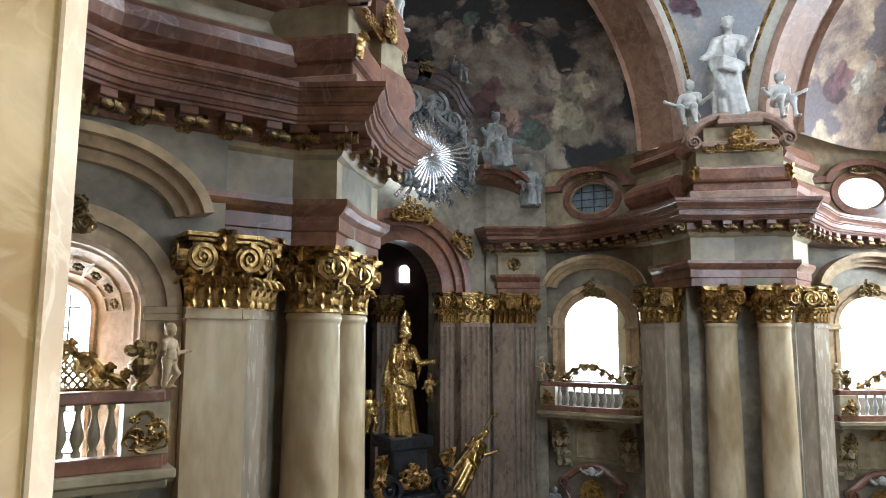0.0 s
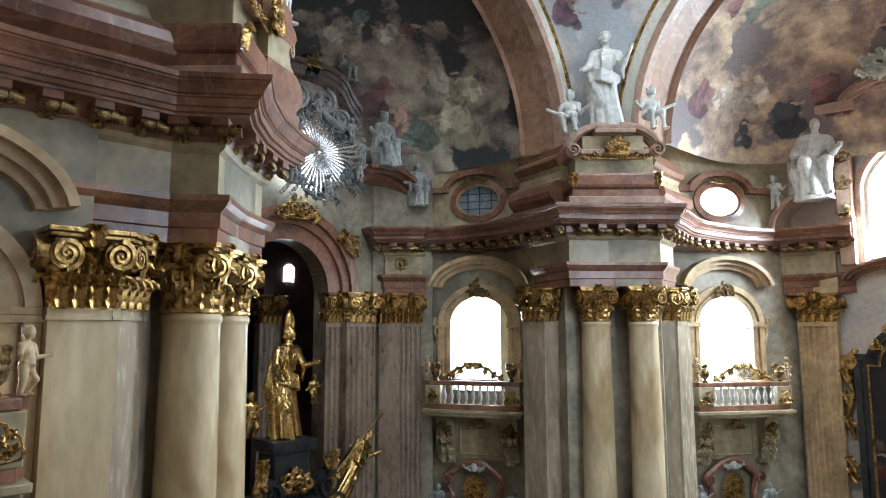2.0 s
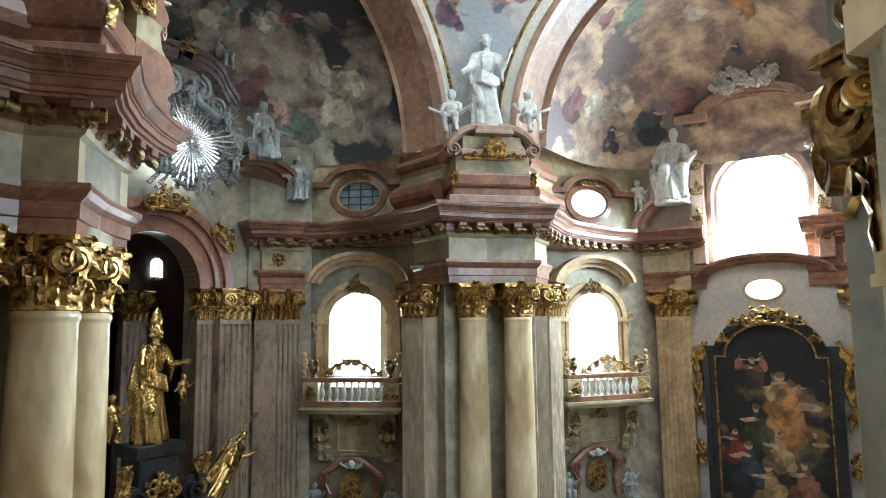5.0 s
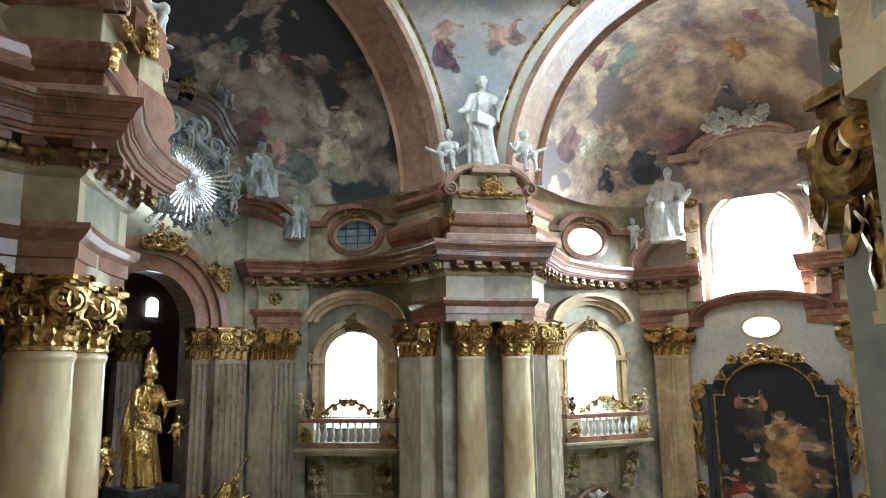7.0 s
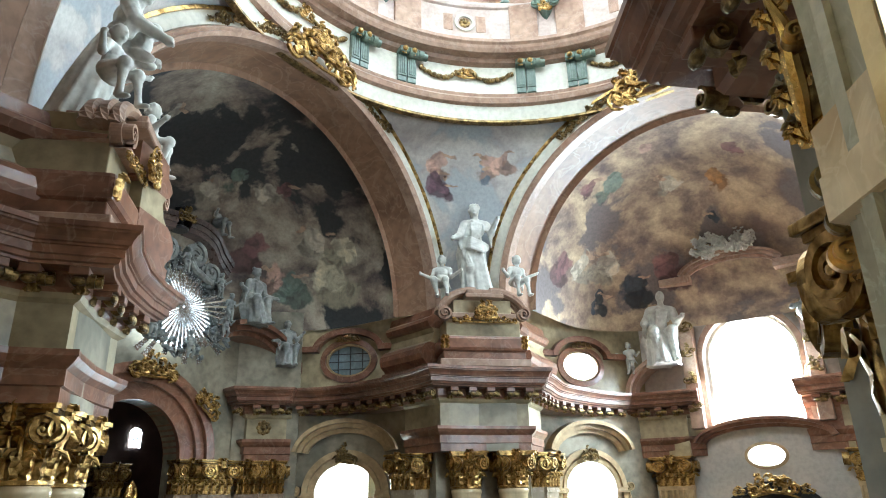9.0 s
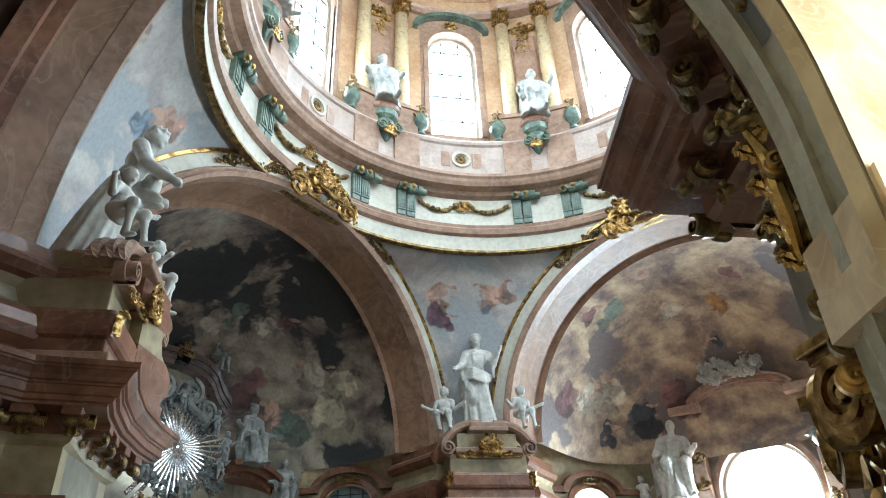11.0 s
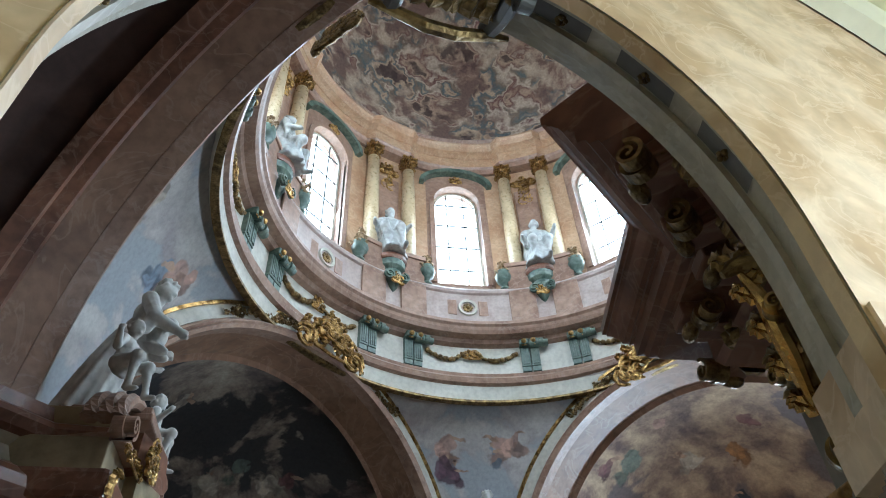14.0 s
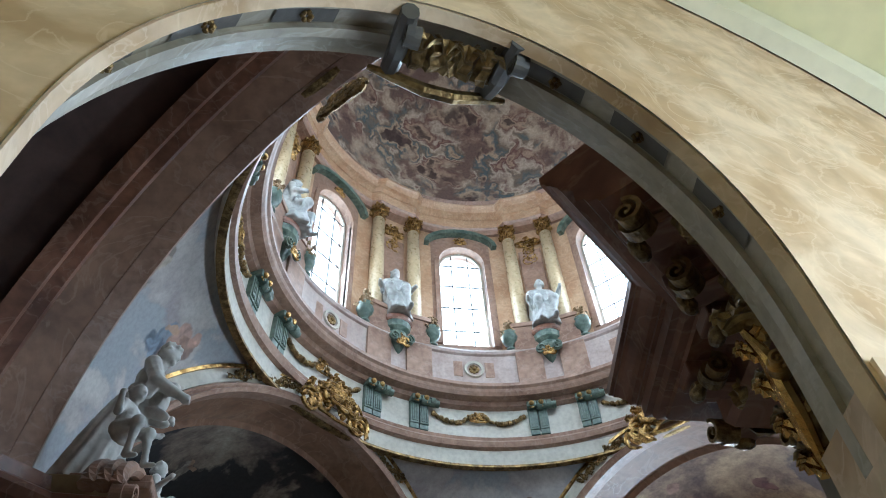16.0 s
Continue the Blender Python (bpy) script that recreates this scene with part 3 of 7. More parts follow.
    if robe:
        # skirt: deep folds that gather at the hip and spread to the hem
        N, rings = 64, []
        top = hip + 0.15
        ph = [rnd.uniform(0, 6.28) for _ in range(4)]
        for i in range(15):
            t = i / 14
            ring_v = []
            for j in range(N):
                a = 2 * math.pi * j / N
                crease = 0.17 * (abs(math.sin(4.5 * a + ph[0] + 0.9 * t)) - 0.6) + 0.10 * (abs(math.sin(8 * a + ph[1] - 0.7 * t)) - 0.6) + 0.05 * math.sin(3 * a + ph[2])
                f = 1 + crease * (1.15 - 0.75 * t)
                rx, ry = (1.22 - 0.42 * t) * f, (0.98 - 0.34 * t) * f
                y = ry * math.sin(a)
                if seated and math.sin(a) < 0:
                    y *= 1.75
                ring_v.append(bm.verts.new(P(rx * math.cos(a), y, t * top * (0.98 if i == 14 else 1) + (0.12 * math.sin(5 * a + ph[3]) * (1 - t) ** 3))))
            rings.append(ring_v)
        for A, B in zip(rings, rings[1:]):
            for j in range(N):
                bm.faces.new((A[j], A[(j + 1) % N], B[(j + 1) % N], B[j]))
        bm.faces.new(rings[0])
        bm.faces.new(rings[-1])
        # mantle slung round the hips and over a shoulder
        for q in range(5):
            zz = hip + 0.5 - 0.2 * q
            limb([(-0.95, 0.1, zz + 0.35), (-0.4, -0.72 - 0.05 * q, zz), (0.35, -0.76 - 0.05 * q, zz - 0.28), (1.0, -0.1, zz - 0.3 + 0.12 * q)], [0.13, 0.16, 0.17, 0.15], 8)
        for q in range(4):
            limb([(-0.75 + 0.14 * q, 0.25 - 0.2 * q, sh - 0.05), (-0.95 + 0.1 * q, 0.45 - 0.2 * q, hip + 0.9), (-1.15 + 0.1 * q, 0.5 - 0.22 * q, hip - 0.4), (-1.05 + 0.12 * q + rnd.uniform(-.15, .15), 0.45 - 0.2 * q, hip * 0.3)], [0.15, 0.18, 0.2, 0.12], 8)
        for q in range(5):
            x = -0.45 + 0.22 * q
            limb([(x, -0.5, sh - 0.35), (x * 0.8, -0.6, sh - 0.9), (x * 0.7, -0.52, hip + 0.6)], [0.1, 0.1, 0.08], 7)
    for s, (ax, ay, az) in zip((-1, 1), arms):
        S = (s * 0.88, 0.0, sh - 0.25)
        E = (S[0] + s * 0.34, S[1] - 0.25 + ay, S[2] - 1.05 + max(0, az) * 0.6)
        W = (E[0] + ax * 2.0, E[1] - 0.85 + ay, E[2] + az * 2.2)
        limb([S, E, W], [0.36, 0.33 if robe else 0.27, 0.17])
        ball(W, (0.19, 0.2, 0.24), 8)
        for q in range(3):
            blob(bm, P(W[0] + (q - 1) * 0.1, W[1] - 0.18, W[2] + 0.1 * (1 if az > 0 else -1)), 0.075 * k, None, 6)
        if robe:
            for q in range(3):
                limb([(E[0], E[1] + 0.15 * (q - 1), E[2]), (E[0] + 0.1 * (q - 1), E[1] + 0.12 * (q - 1), E[2] - 0.75 - 0.15 * q)], [0.17, 0.09], 7)
    if small:
        ball((0, -0.25, hip + 0.45), (0.6, 0.5, 0.55))
        limb([(-0.7, -0.3, hip + 0.3), (0, -0.7, hip + 0.05), (0.8, -0.2, hip - 0.1), (1.1, 0.3, hip - 0.7)], [0.14, 0.18, 0.18, 0.1], 8)
    if child:
        for c, r in (((0.25, -1.0, hip + 0.5), (0.5, 0.42, 0.62)), ((0.25, -1.15, hip + 1.3), (0.36, 0.38, 0.4)), ((0.5, -1.3, hip - 0.1), (0.26, 0.55, 0.24)), ((0.0, -1.3, hip - 0.1), (0.26, 0.55, 0.24))):
            ball(c, r)
        limb([(0.6, -1.0, hip + 0.8), (0.95, -1.5, hip + 0.7)], [0.18, 0.12], 8)
    ob = link(name, bm, material, None, "", True)
    ob.matrix_world = m
    mod = ob.modifiers.new("fuse", "REMESH")
    mod.mode, mod.voxel_size, mod.use_smooth_shade = "VOXEL", max(0.012, min(voxel, h / 62)), True
    return tagged(ob, label, category, group)


def face(angle):
    """A turn about z that takes -y to the heading."""
    return Matrix.Rotation(angle, 4, "Z")


# ---- the plan: edge of the main cornice, anticlockwise, the room on its left ----
PIERS = {  # middle of the cornice on the pier's face, turn about z
    "east": (0.5, 7.78, 0.0), "north": (-7.14, -0.45, 90.0), "west": (-0.25, -7.06, 180.0), "south": (7.6, 0.2, -90.0)}
BAYS = {  # middle of the wall behind each balcony, its direction
    "left": ((-3.5, 12.75), (0.95, -0.31)), "right": ((5.5, 13.25), (0.98, 0.2))}


def mirror_right(p):
    return (p[1], p[0])


def mirror_left(p):
    return (-p[1], -p[0])


bay_r = [(7.47, 13.09), (6.4, 12.75), (5.26, 12.0), (4.0, 10.9), (3.2, 9.6), (2.75, 8.9)]
bay_l = [(-1.75, 8.4), (-2.2, 9.4), (-2.9, 10.6), (-3.69, 11.56), (-4.5, 12.15), (-5.28, 12.4)]
bay_n = [(-8.43, -2.44), (-9.18, -3.2), (-9.8, -3.8), (-10.07, -4.2), (-10.28, -5.08), (-10.45, -6.4)]
E1 = [(9.42, 11.72)] + [tuple(p) for p in curve_path(bay_r)] + [(2.46, 7.95), (1.5, 8.0), (0.5, 7.98), (-0.5, 7.84), (-1.46, 7.6)] + [tuple(p) for p in curve_path(bay_l)] + [(-5.35, 12.2), (-7.35, 12.0), (-7.9, 12.9)]
E2 = [mirror_left(p) for p in reversed([(-1.75, 8.4), (-2.9, 10.6), (-4.5, 12.15), (-5.35, 12.2), (-7.35, 12.0), (-7.9, 12.9)])] + [(-7.16, 1.37), (-7.32, 0.5), (-7.38, -0.45), (-7.30, -1.4), (-7.12, -2.27)] + [tuple(p) for p in curve_path(bay_n)] + [(-9.6, -8.6)]
E3 = [(-3.35, -9.25), (-2.44, -8.43), (-2.2, -7.06), (1.7, -7.06), (2.3, -8.5), (5.3, -12.1), (7.5, -13.0), (13.0, -7.5), (12.1, -5.3), (8.6, -2.6), (7.6, -1.8), (7.6, 2.2), (8.9, 2.75)] + \
     [mirror_right(p) for p in reversed(bay_r[:-1])] + [(11.72, 9.42)]

ARCHI = [(-0.82, 12.34), (-0.80, 12.34), (-0.80, 12.56), (-0.76, 12.58), (-0.76, 12.80), (-0.68, 12.88), (-0.62, 12.97), (-0.62, 13.06), (-1.5, 13.06), (-1.5, 12.34)]
FRZ = [(-0.82, 13.06), (-0.82, 13.74), (-0.74, 13.80), (-0.70, 13.88), (-1.5, 13.88), (-1.5, 13.06)]
CORN = [(-0.70, 13.88), (-0.66, 13.95), (-0.66, 14.14), (-0.60, 14.17), (-0.34, 14.18), (-0.33, 14.22), (-0.27, 14.23), (-0.25, 14.29), (-0.20, 14.30), (-0.20, 14.42), (-0.17, 14.43), (-0.17, 14.46), (-0.13, 14.47), (-0.11, 14.53), (-0.06, 14.60), (-0.03, 14.62), (-0.03, 14.65), (0.0, 14.66), (0.0, 14.74), (-0.5, 14.80), (-1.5, 14.80), (-1.5, 13.88)]


def bracket_mesh():
    bm = bmesh.new()
    spiral(bm, Matrix.Translation((0.1, -0.22, 0.08)) @ Matrix.Rotation(radians(90), 4, "Z"), 0.1, 0.2, 1.5)
    leaf(bm, Matrix.Translation((0, -0.02, -0.06)), 0.22, 0.2, 0.26)
    blob(bm, (0, -0.3, 0.06), (0.11, 0.06, 0.07))
    me = bpy.data.meshes.new("modillion")
    bm.to_mesh(me)
    bm.free()
    me.materials.append(OLDGOLD)
    return me


BRACKET = bracket_mesh()
bm = bmesh.new()
box(bm, -0.13, 0.13, -0.36, 0.0, 0.14, 0.26, None, 0.015)
box(bm, -0.10, 0.10, -0.28, 0.0, 0.06, 0.14)
BLOCK = bpy.data.meshes.new("modillion")
bm.to_mesh(BLOCK)
bm.free()
BLOCK.materials.append(RED)


def entablature(name, path, lower, step=0.62, frieze=None):
    root = tagged(new(name), "red and olive marbled main entablature with gilded brackets", "entablature", kind="structure")
    bm = bmesh.new()
    sweep(bm, path, CORN)
    part("cornice", bm, RED, root)
    for piece in lower:
        for nm, prof, ma in (("architrave", ARCHI, RED), ("frieze", FRZ, frieze or FRIEZE)):
            bm = bmesh.new()
            sweep(bm, piece, prof)
            part(nm, bm, ma, root)
    line = offset(path, -0.68)
    run = 0.3
    for a, b in zip(line, line[1:]):
        d = b - a
        L = d.length
        while run < L:
            p = a + d * (run / L)
            b = share("modillion", BLOCK, root, Matrix.Translation((p.x, p.y, 13.91)) @ Matrix.Rotation(math.atan2(d.y, d.x) + math.pi, 4, "Z"))
            share("gilt_scroll", BRACKET, b, Matrix())
            run += step
        run -= L
    return root


FLANK_E = [(3.6, 10.3), (2.85, 9.1), (2.46, 7.95), (1.5, 8.0), (0.5, 7.98), (-0.5, 7.84), (-1.46, 7.6), (-1.85, 8.7), (-2.5, 9.95)]
FLANK_N = [(-9.9, 2.6), (-8.4, 1.75), (-7.16, 1.37), (-7.32, 0.5), (-7.38, -0.45), (-7.30, -1.4), (-7.12, -2.27), (-8.43, -2.44), (-9.18, -3.2), (-9.62, -3.62)]
entablature("trim_east", E1, [E1[:2], FLANK_E, E1[-3:]])
entablature("trim_north", E2, [FLANK_N, E2[:3]])
# west frieze in dark red instead of olive, standing in for backlit shade
entablature("trim_west", E3, [[(-2.2, -9.6), (-1.5, -8.5), (-0.95, -7.5), (-0.5, -7.06)] + E3[3:]], 0.62, RED)

# attic courses that follow the flanks of the piers
for key, path in (("east", [(4.6, 11.5), (3.6, 10.3), (2.95, 9.3)]), ("east", [(-1.95, 9.0), (-2.5, 9.95), (-3.1, 10.9)]), ("north", FLANK_N[:3]), ("north", [(-8.0, -2.4)] + FLANK_N[7:] + [(-9.95, -4.0), (-10.25, -5.0), (-10.4, -6.3)]), ("west", E3[:2])):
    course = tagged(new("trim_attic_" + key), "red and grey attic courses above the cornice", "trim", kind="structure")
    bm = bmesh.new()
    sweep(bm, path, [(-0.80, 14.81), (-0.78, 15.02), (-0.90, 15.05), (-0.86, 15.12), (-0.72, 15.25), (-0.66, 15.42), (-0.70, 15.6), (-0.84, 15.74), (-0.95, 15.8), (-1.9, 15.8), (-1.9, 14.81)])
    part("red_course", bm, RED, course)
    bm = bmesh.new()
    sweep(bm, path, [(-1.0, 15.8), (-1.12, 15.9), (-1.2, 16.15), (-1.12, 16.3), (-1.9, 16.3), (-1.9, 15.8)])
    part("pale_course", bm, FRIEZE, course)
    bm = bmesh.new()
    sweep(bm, path, [(-1.12, 16.3), (-1.0, 16.36), (-0.92, 16.5), (-0.98, 16.62), (-1.1, 16.7), (-1.15, 16.95), (-2.1, 17.3), (-2.1, 16.3)])
    part("top_moulding", bm, RED, course)

# floor, plain walls of the arms, closing walls
bm = bmesh.new()
box(bm, -22, 22, -22, 22, -0.3, 0)
tagged(link("floor", bm, FLOORING), "church floor far below, darkened to bounce less light", "floor", kind="structure")


def plain_wall(name, path, z0, z1, th, ma, label):
    bm = bmesh.new()
    sweep(bm, path, [(-0.98, z0), (-0.98, z1), (-0.98 - th, z1), (-0.98 - th, z0)])
    return tagged(link(name, bm, ma), label, "wall", kind="structure")


W = "grey green stucco wall of the church"
plain_wall("wall_1", [(2.9, 9.0), (3.35, 10.2), (3.7, 11.9)][::-1], 0, 12.34, 0.5, WALL, W)
plain_wall("wall_2", [(-2.6, 11.6), (-2.25, 10.0), (-1.9, 9.0)][::-1], 0, 12.34, 0.5, WALL, W)
plain_wall("wall_3", [(13.2, 6.9), (12.07, 5.26), (9.6, 3.2), (8.6, 2.7)][::-1], 0, 17.4, 0.6, WALL, W)
plain_wall("wall_4", E3[1:10], 0, 17.4, 0.6, WALL, W)
plain_wall("wall_5", E2[:5], 0, 17.4, 0.6, WALL, W)
plain_wall("wall_6", [(-10.45, -6.4), (-10.2, -7.6), (-9.3, -9.3), (-8.3, -10.9)], 0, 24, 0.6, WALL, W)

# ---- columns, pilasters, capitals ----
def to_mesh(name, bm, ma, smooth=False):
    me = bpy.data.meshes.new(name)
    bmesh.ops.recalc_face_normals(bm, faces=bm.faces)
    bm.to_mesh(me)
    bm.free()
    for p in me.polygons:
        p.use_smooth = smooth
    me.materials.append(ma)
    return me


def bell_mesh(flat):
    """The bell of a composite capital with two rows of leaves, beads and a flower."""
    bm = bmesh.new()
    if flat:
        box(bm, -0.44, 0.44, -0.16, 0.3, 0, 0.92)
        for i in range(7):
            blob(bm, ((i - 3) * 0.118, -0.24, 0.80), (0.045, 0.05, 0.055), None, 7)
        # upright tongues between the leaves
        for i in range(5):
            tube(bm, [((i - 2) * 0.15, -0.2, 0.36), ((i - 2) * 0.15, -0.22, 0.60)], [0.05, 0.035], 7)
    else:
        lathe(bm, [(0.45, 0), (0.43, 0.1), (0.42, 0.6), (0.5, 0.92)], 20)
        lathe(bm, [(0.44, -0.02), (0.48, 0.0), (0.48, 0.05), (0.44, 0.07)], 20)
        for i in range(20):
            a = 2 * math.pi * i / 20
            tube(bm, [(0.46 * math.sin(a), 0.46 * math.cos(a), 0.36), (0.49 * math.sin(a), 0.49 * math.cos(a), 0.62)], [0.045, 0.03], 6)
        for q in range(4):
            R = face(q * math.pi / 2)
            for i in range(5):
                blob(bm, (R @ Vector(((i - 2) * 0.1, -0.47, 0.80))), (0.04, 0.045, 0.05), None, 7)
    return to_mesh("capital", bm, GOLD)


def volute_mesh(side):
    bm = bmesh.new()
    spiral(bm, Matrix(), 0.205, 0.16, 2.0, side)
    return to_mesh("volute", bm, GOLD)


def abacus_mesh(flat):
    bm = bmesh.new()
    if flat:
        box(bm, -0.55, 0.55, -0.34, 0.3, 0.92, 0.98, None, 0.012)
        box(bm, -0.59, 0.59, -0.40, 0.3, 0.98, 1.05, None, 0.015)
    else:
        for h, z0, z1 in ((0.56, 0.92, 0.98), (0.61, 0.98, 1.05)):
            plan = []
            for q in range(4):
                R = face(q * math.pi / 2)
                plan += [R @ Vector((-h * 0.92, -h, 0)), R @ Vector((-h * 0.45, -h * 0.9, 0)), R @ Vector((0, -h * 0.86, 0)), R @ Vector((h * 0.45, -h * 0.9, 0)), R @ Vector((h * 0.92, -h, 0))]
            lo = [bm.verts.new((p.x, p.y, z0)) for p in plan]
            hi = [bm.verts.new((p.x, p.y, z1)) for p in plan]
            bm.faces.new(lo)
            bm.faces.new(hi)
            for k in range(len(plan)):
                bm.faces.new((lo[k], lo[(k + 1) % len(plan)], hi[(k + 1) % len(plan)], hi[k]))
    return to_mesh("abacus", bm, GOLD)


def leaf_mesh(h, w, o):
    bm = bmesh.new()
    leaf(bm, Matrix(), h, w, o)
    return to_mesh("acanthus_leaf", bm, GOLD)


LEAVES = {"low": leaf_mesh(0.44, 0.28, 0.19), "high": leaf_mesh(0.48, 0.32, 0.24), "flower": leaf_mesh(0.30, 0.28, 0.08)}
BELL = {True: bell_mesh(True), False: bell_mesh(False)}
VOLUTE = {s: volute_mesh(s) for s in (-1, 1)}
ABACUS = {True: abacus_mesh(True), False: abacus_mesh(False)}


def capital(parent, m, flat):
    """A composite capital 1.05 high with its scrolls and abacus as parts of their own."""
    c = share("capital", BELL[flat], parent, m)
    share("abacus", ABACUS[flat], c, Matrix())
    if flat:
        for kind, z, cnt in (("low", 0.02, 4), ("high", 0.26, 3)):
            for i in range(cnt):
                share("acanthus_leaf", LEAVES[kind], c, Matrix.Translation(((i - (cnt - 1) / 2) * (0.88 / cnt), -0.17, z)))
            for s in (-1, 1):
                share("acanthus_leaf", LEAVES[kind], c, Matrix.Translation((s * 0.44, 0.05, z)) @ face(s * math.pi / 2))
        share("acanthus_leaf", LEAVES["flower"], c, Matrix.Translation((0, -0.40, 0.80)))
    else:
        for row, (kind, z, r) in enumerate((("low", 0.02, 0.43), ("high", 0.26, 0.42))):
            for i in range(8):
                share("acanthus_leaf", LEAVES[kind], c, face(2 * math.pi * (i + 0.5 * row) / 8) @ Matrix.Translation((0, -r, z)))
        for q in range(4):
            share("acanthus_leaf", LEAVES["flower"], c, face(q * math.pi / 2) @ Matrix.Translation((0, -0.56, 0.80)))
    for s in (-1, 1):
        if flat:
            share("volute", VOLUTE[s], c, Matrix.Translation((s * 0.35, -0.27, 0.70)))
            share("volute", VOLUTE[-s], c, Matrix.Translation((s * 0.53, -0.1, 0.70)) @ face(s * math.pi / 2))
        else:
            for q in range(4):
                share("volute", VOLUTE[s], c, face(q * math.pi / 2) @ Matrix.Translation((s * 0.36, -0.44, 0.70)) @ face(s * 0.5))
    return c


def shaft_mesh(ma):
    bm = bmesh.new()
    lathe(bm, [(0.50, 2.0), (0.505, 4.5), (0.49, 7.0), (0.462, 9.4), (0.44, 11.1), (0.455, 11.15), (0.47, 11.18), (0.47, 11.24), (0.44, 11.28), (0.44, 11.32)], 40)
    me = bpy.data.meshes.new("shaft")
    bm.to_mesh(me)
    bm.free()
    for p in me.polygons:
        p.use_smooth = True
    me.materials.append(ma)
    return me


SHAFT = shaft_mesh(CREAM)


def column(m):
    c = thing("column", "cream marbled round column with a gilded composite capital", "column", "columns of the piers", m)
    share("shaft", SHAFT, c, Matrix())
    capital(c, Matrix.Translation((0, 0, 11.30)), False)
    bm = bmesh.new()
    lathe(bm, [(0.66, 1.6), (0.66, 1.72), (0.6, 1.78), (0.56, 1.9), (0.5, 2.0)], 32)
    box(bm, -0.7, 0.7, -0.7, 0.7, 0, 1.6)
    part("base", bm, PINK, c)
    return c


def pilaster(m, w=0.86, ma=None, flutes=0, z0=0.0, group="pilasters", label="grey marbled pilaster with a gilded composite capital"):
    """Stands with its face at y = 0, looking to -y."""
    c = thing("pilaster", label, "pilaster", group, m)
    bm = bmesh.new()
    if flutes:
        pts = [(-w / 2, 0.4), (-w / 2, 0)]
        f = w / (flutes * 1.35 + 0.35)
        x = -w / 2 + f * 0.35
        for i in range(flutes):
            for k in range(7):
                a = math.pi * k / 6
                pts.append((x + f / 2 - f / 2 * math.cos(a), 0.45 * f * math.sin(a)))
            x += f * 1.35
        pts += [(w / 2, 0), (w / 2, 0.4)]
        A = [bm.verts.new((x, y, z0)) for x, y in pts]
        B = [bm.verts.new((x, y, 11.16)) for x, y in pts]
        for i in range(len(pts) - 1):
            bm.faces.new((A[i], A[i + 1], B[i + 1], B[i]))
    else:
        box(bm, -w / 2, w / 2, 0, 0.5, z0, 11.16)
    box(bm, -w / 2 - 0.03, w / 2 + 0.03, -0.035, 0.45, 11.16, 11.22)
    box(bm, -w / 2 - 0.015, w / 2 + 0.015, -0.018, 0.45, 11.22, 11.32)
    part("shaft", bm, ma or PALE, c)
    capital(c, Matrix.Translation((0, 0.12, 11.30)) @ Matrix.Diagonal((w / 0.92, 1, 1, 1)), True)
    return c


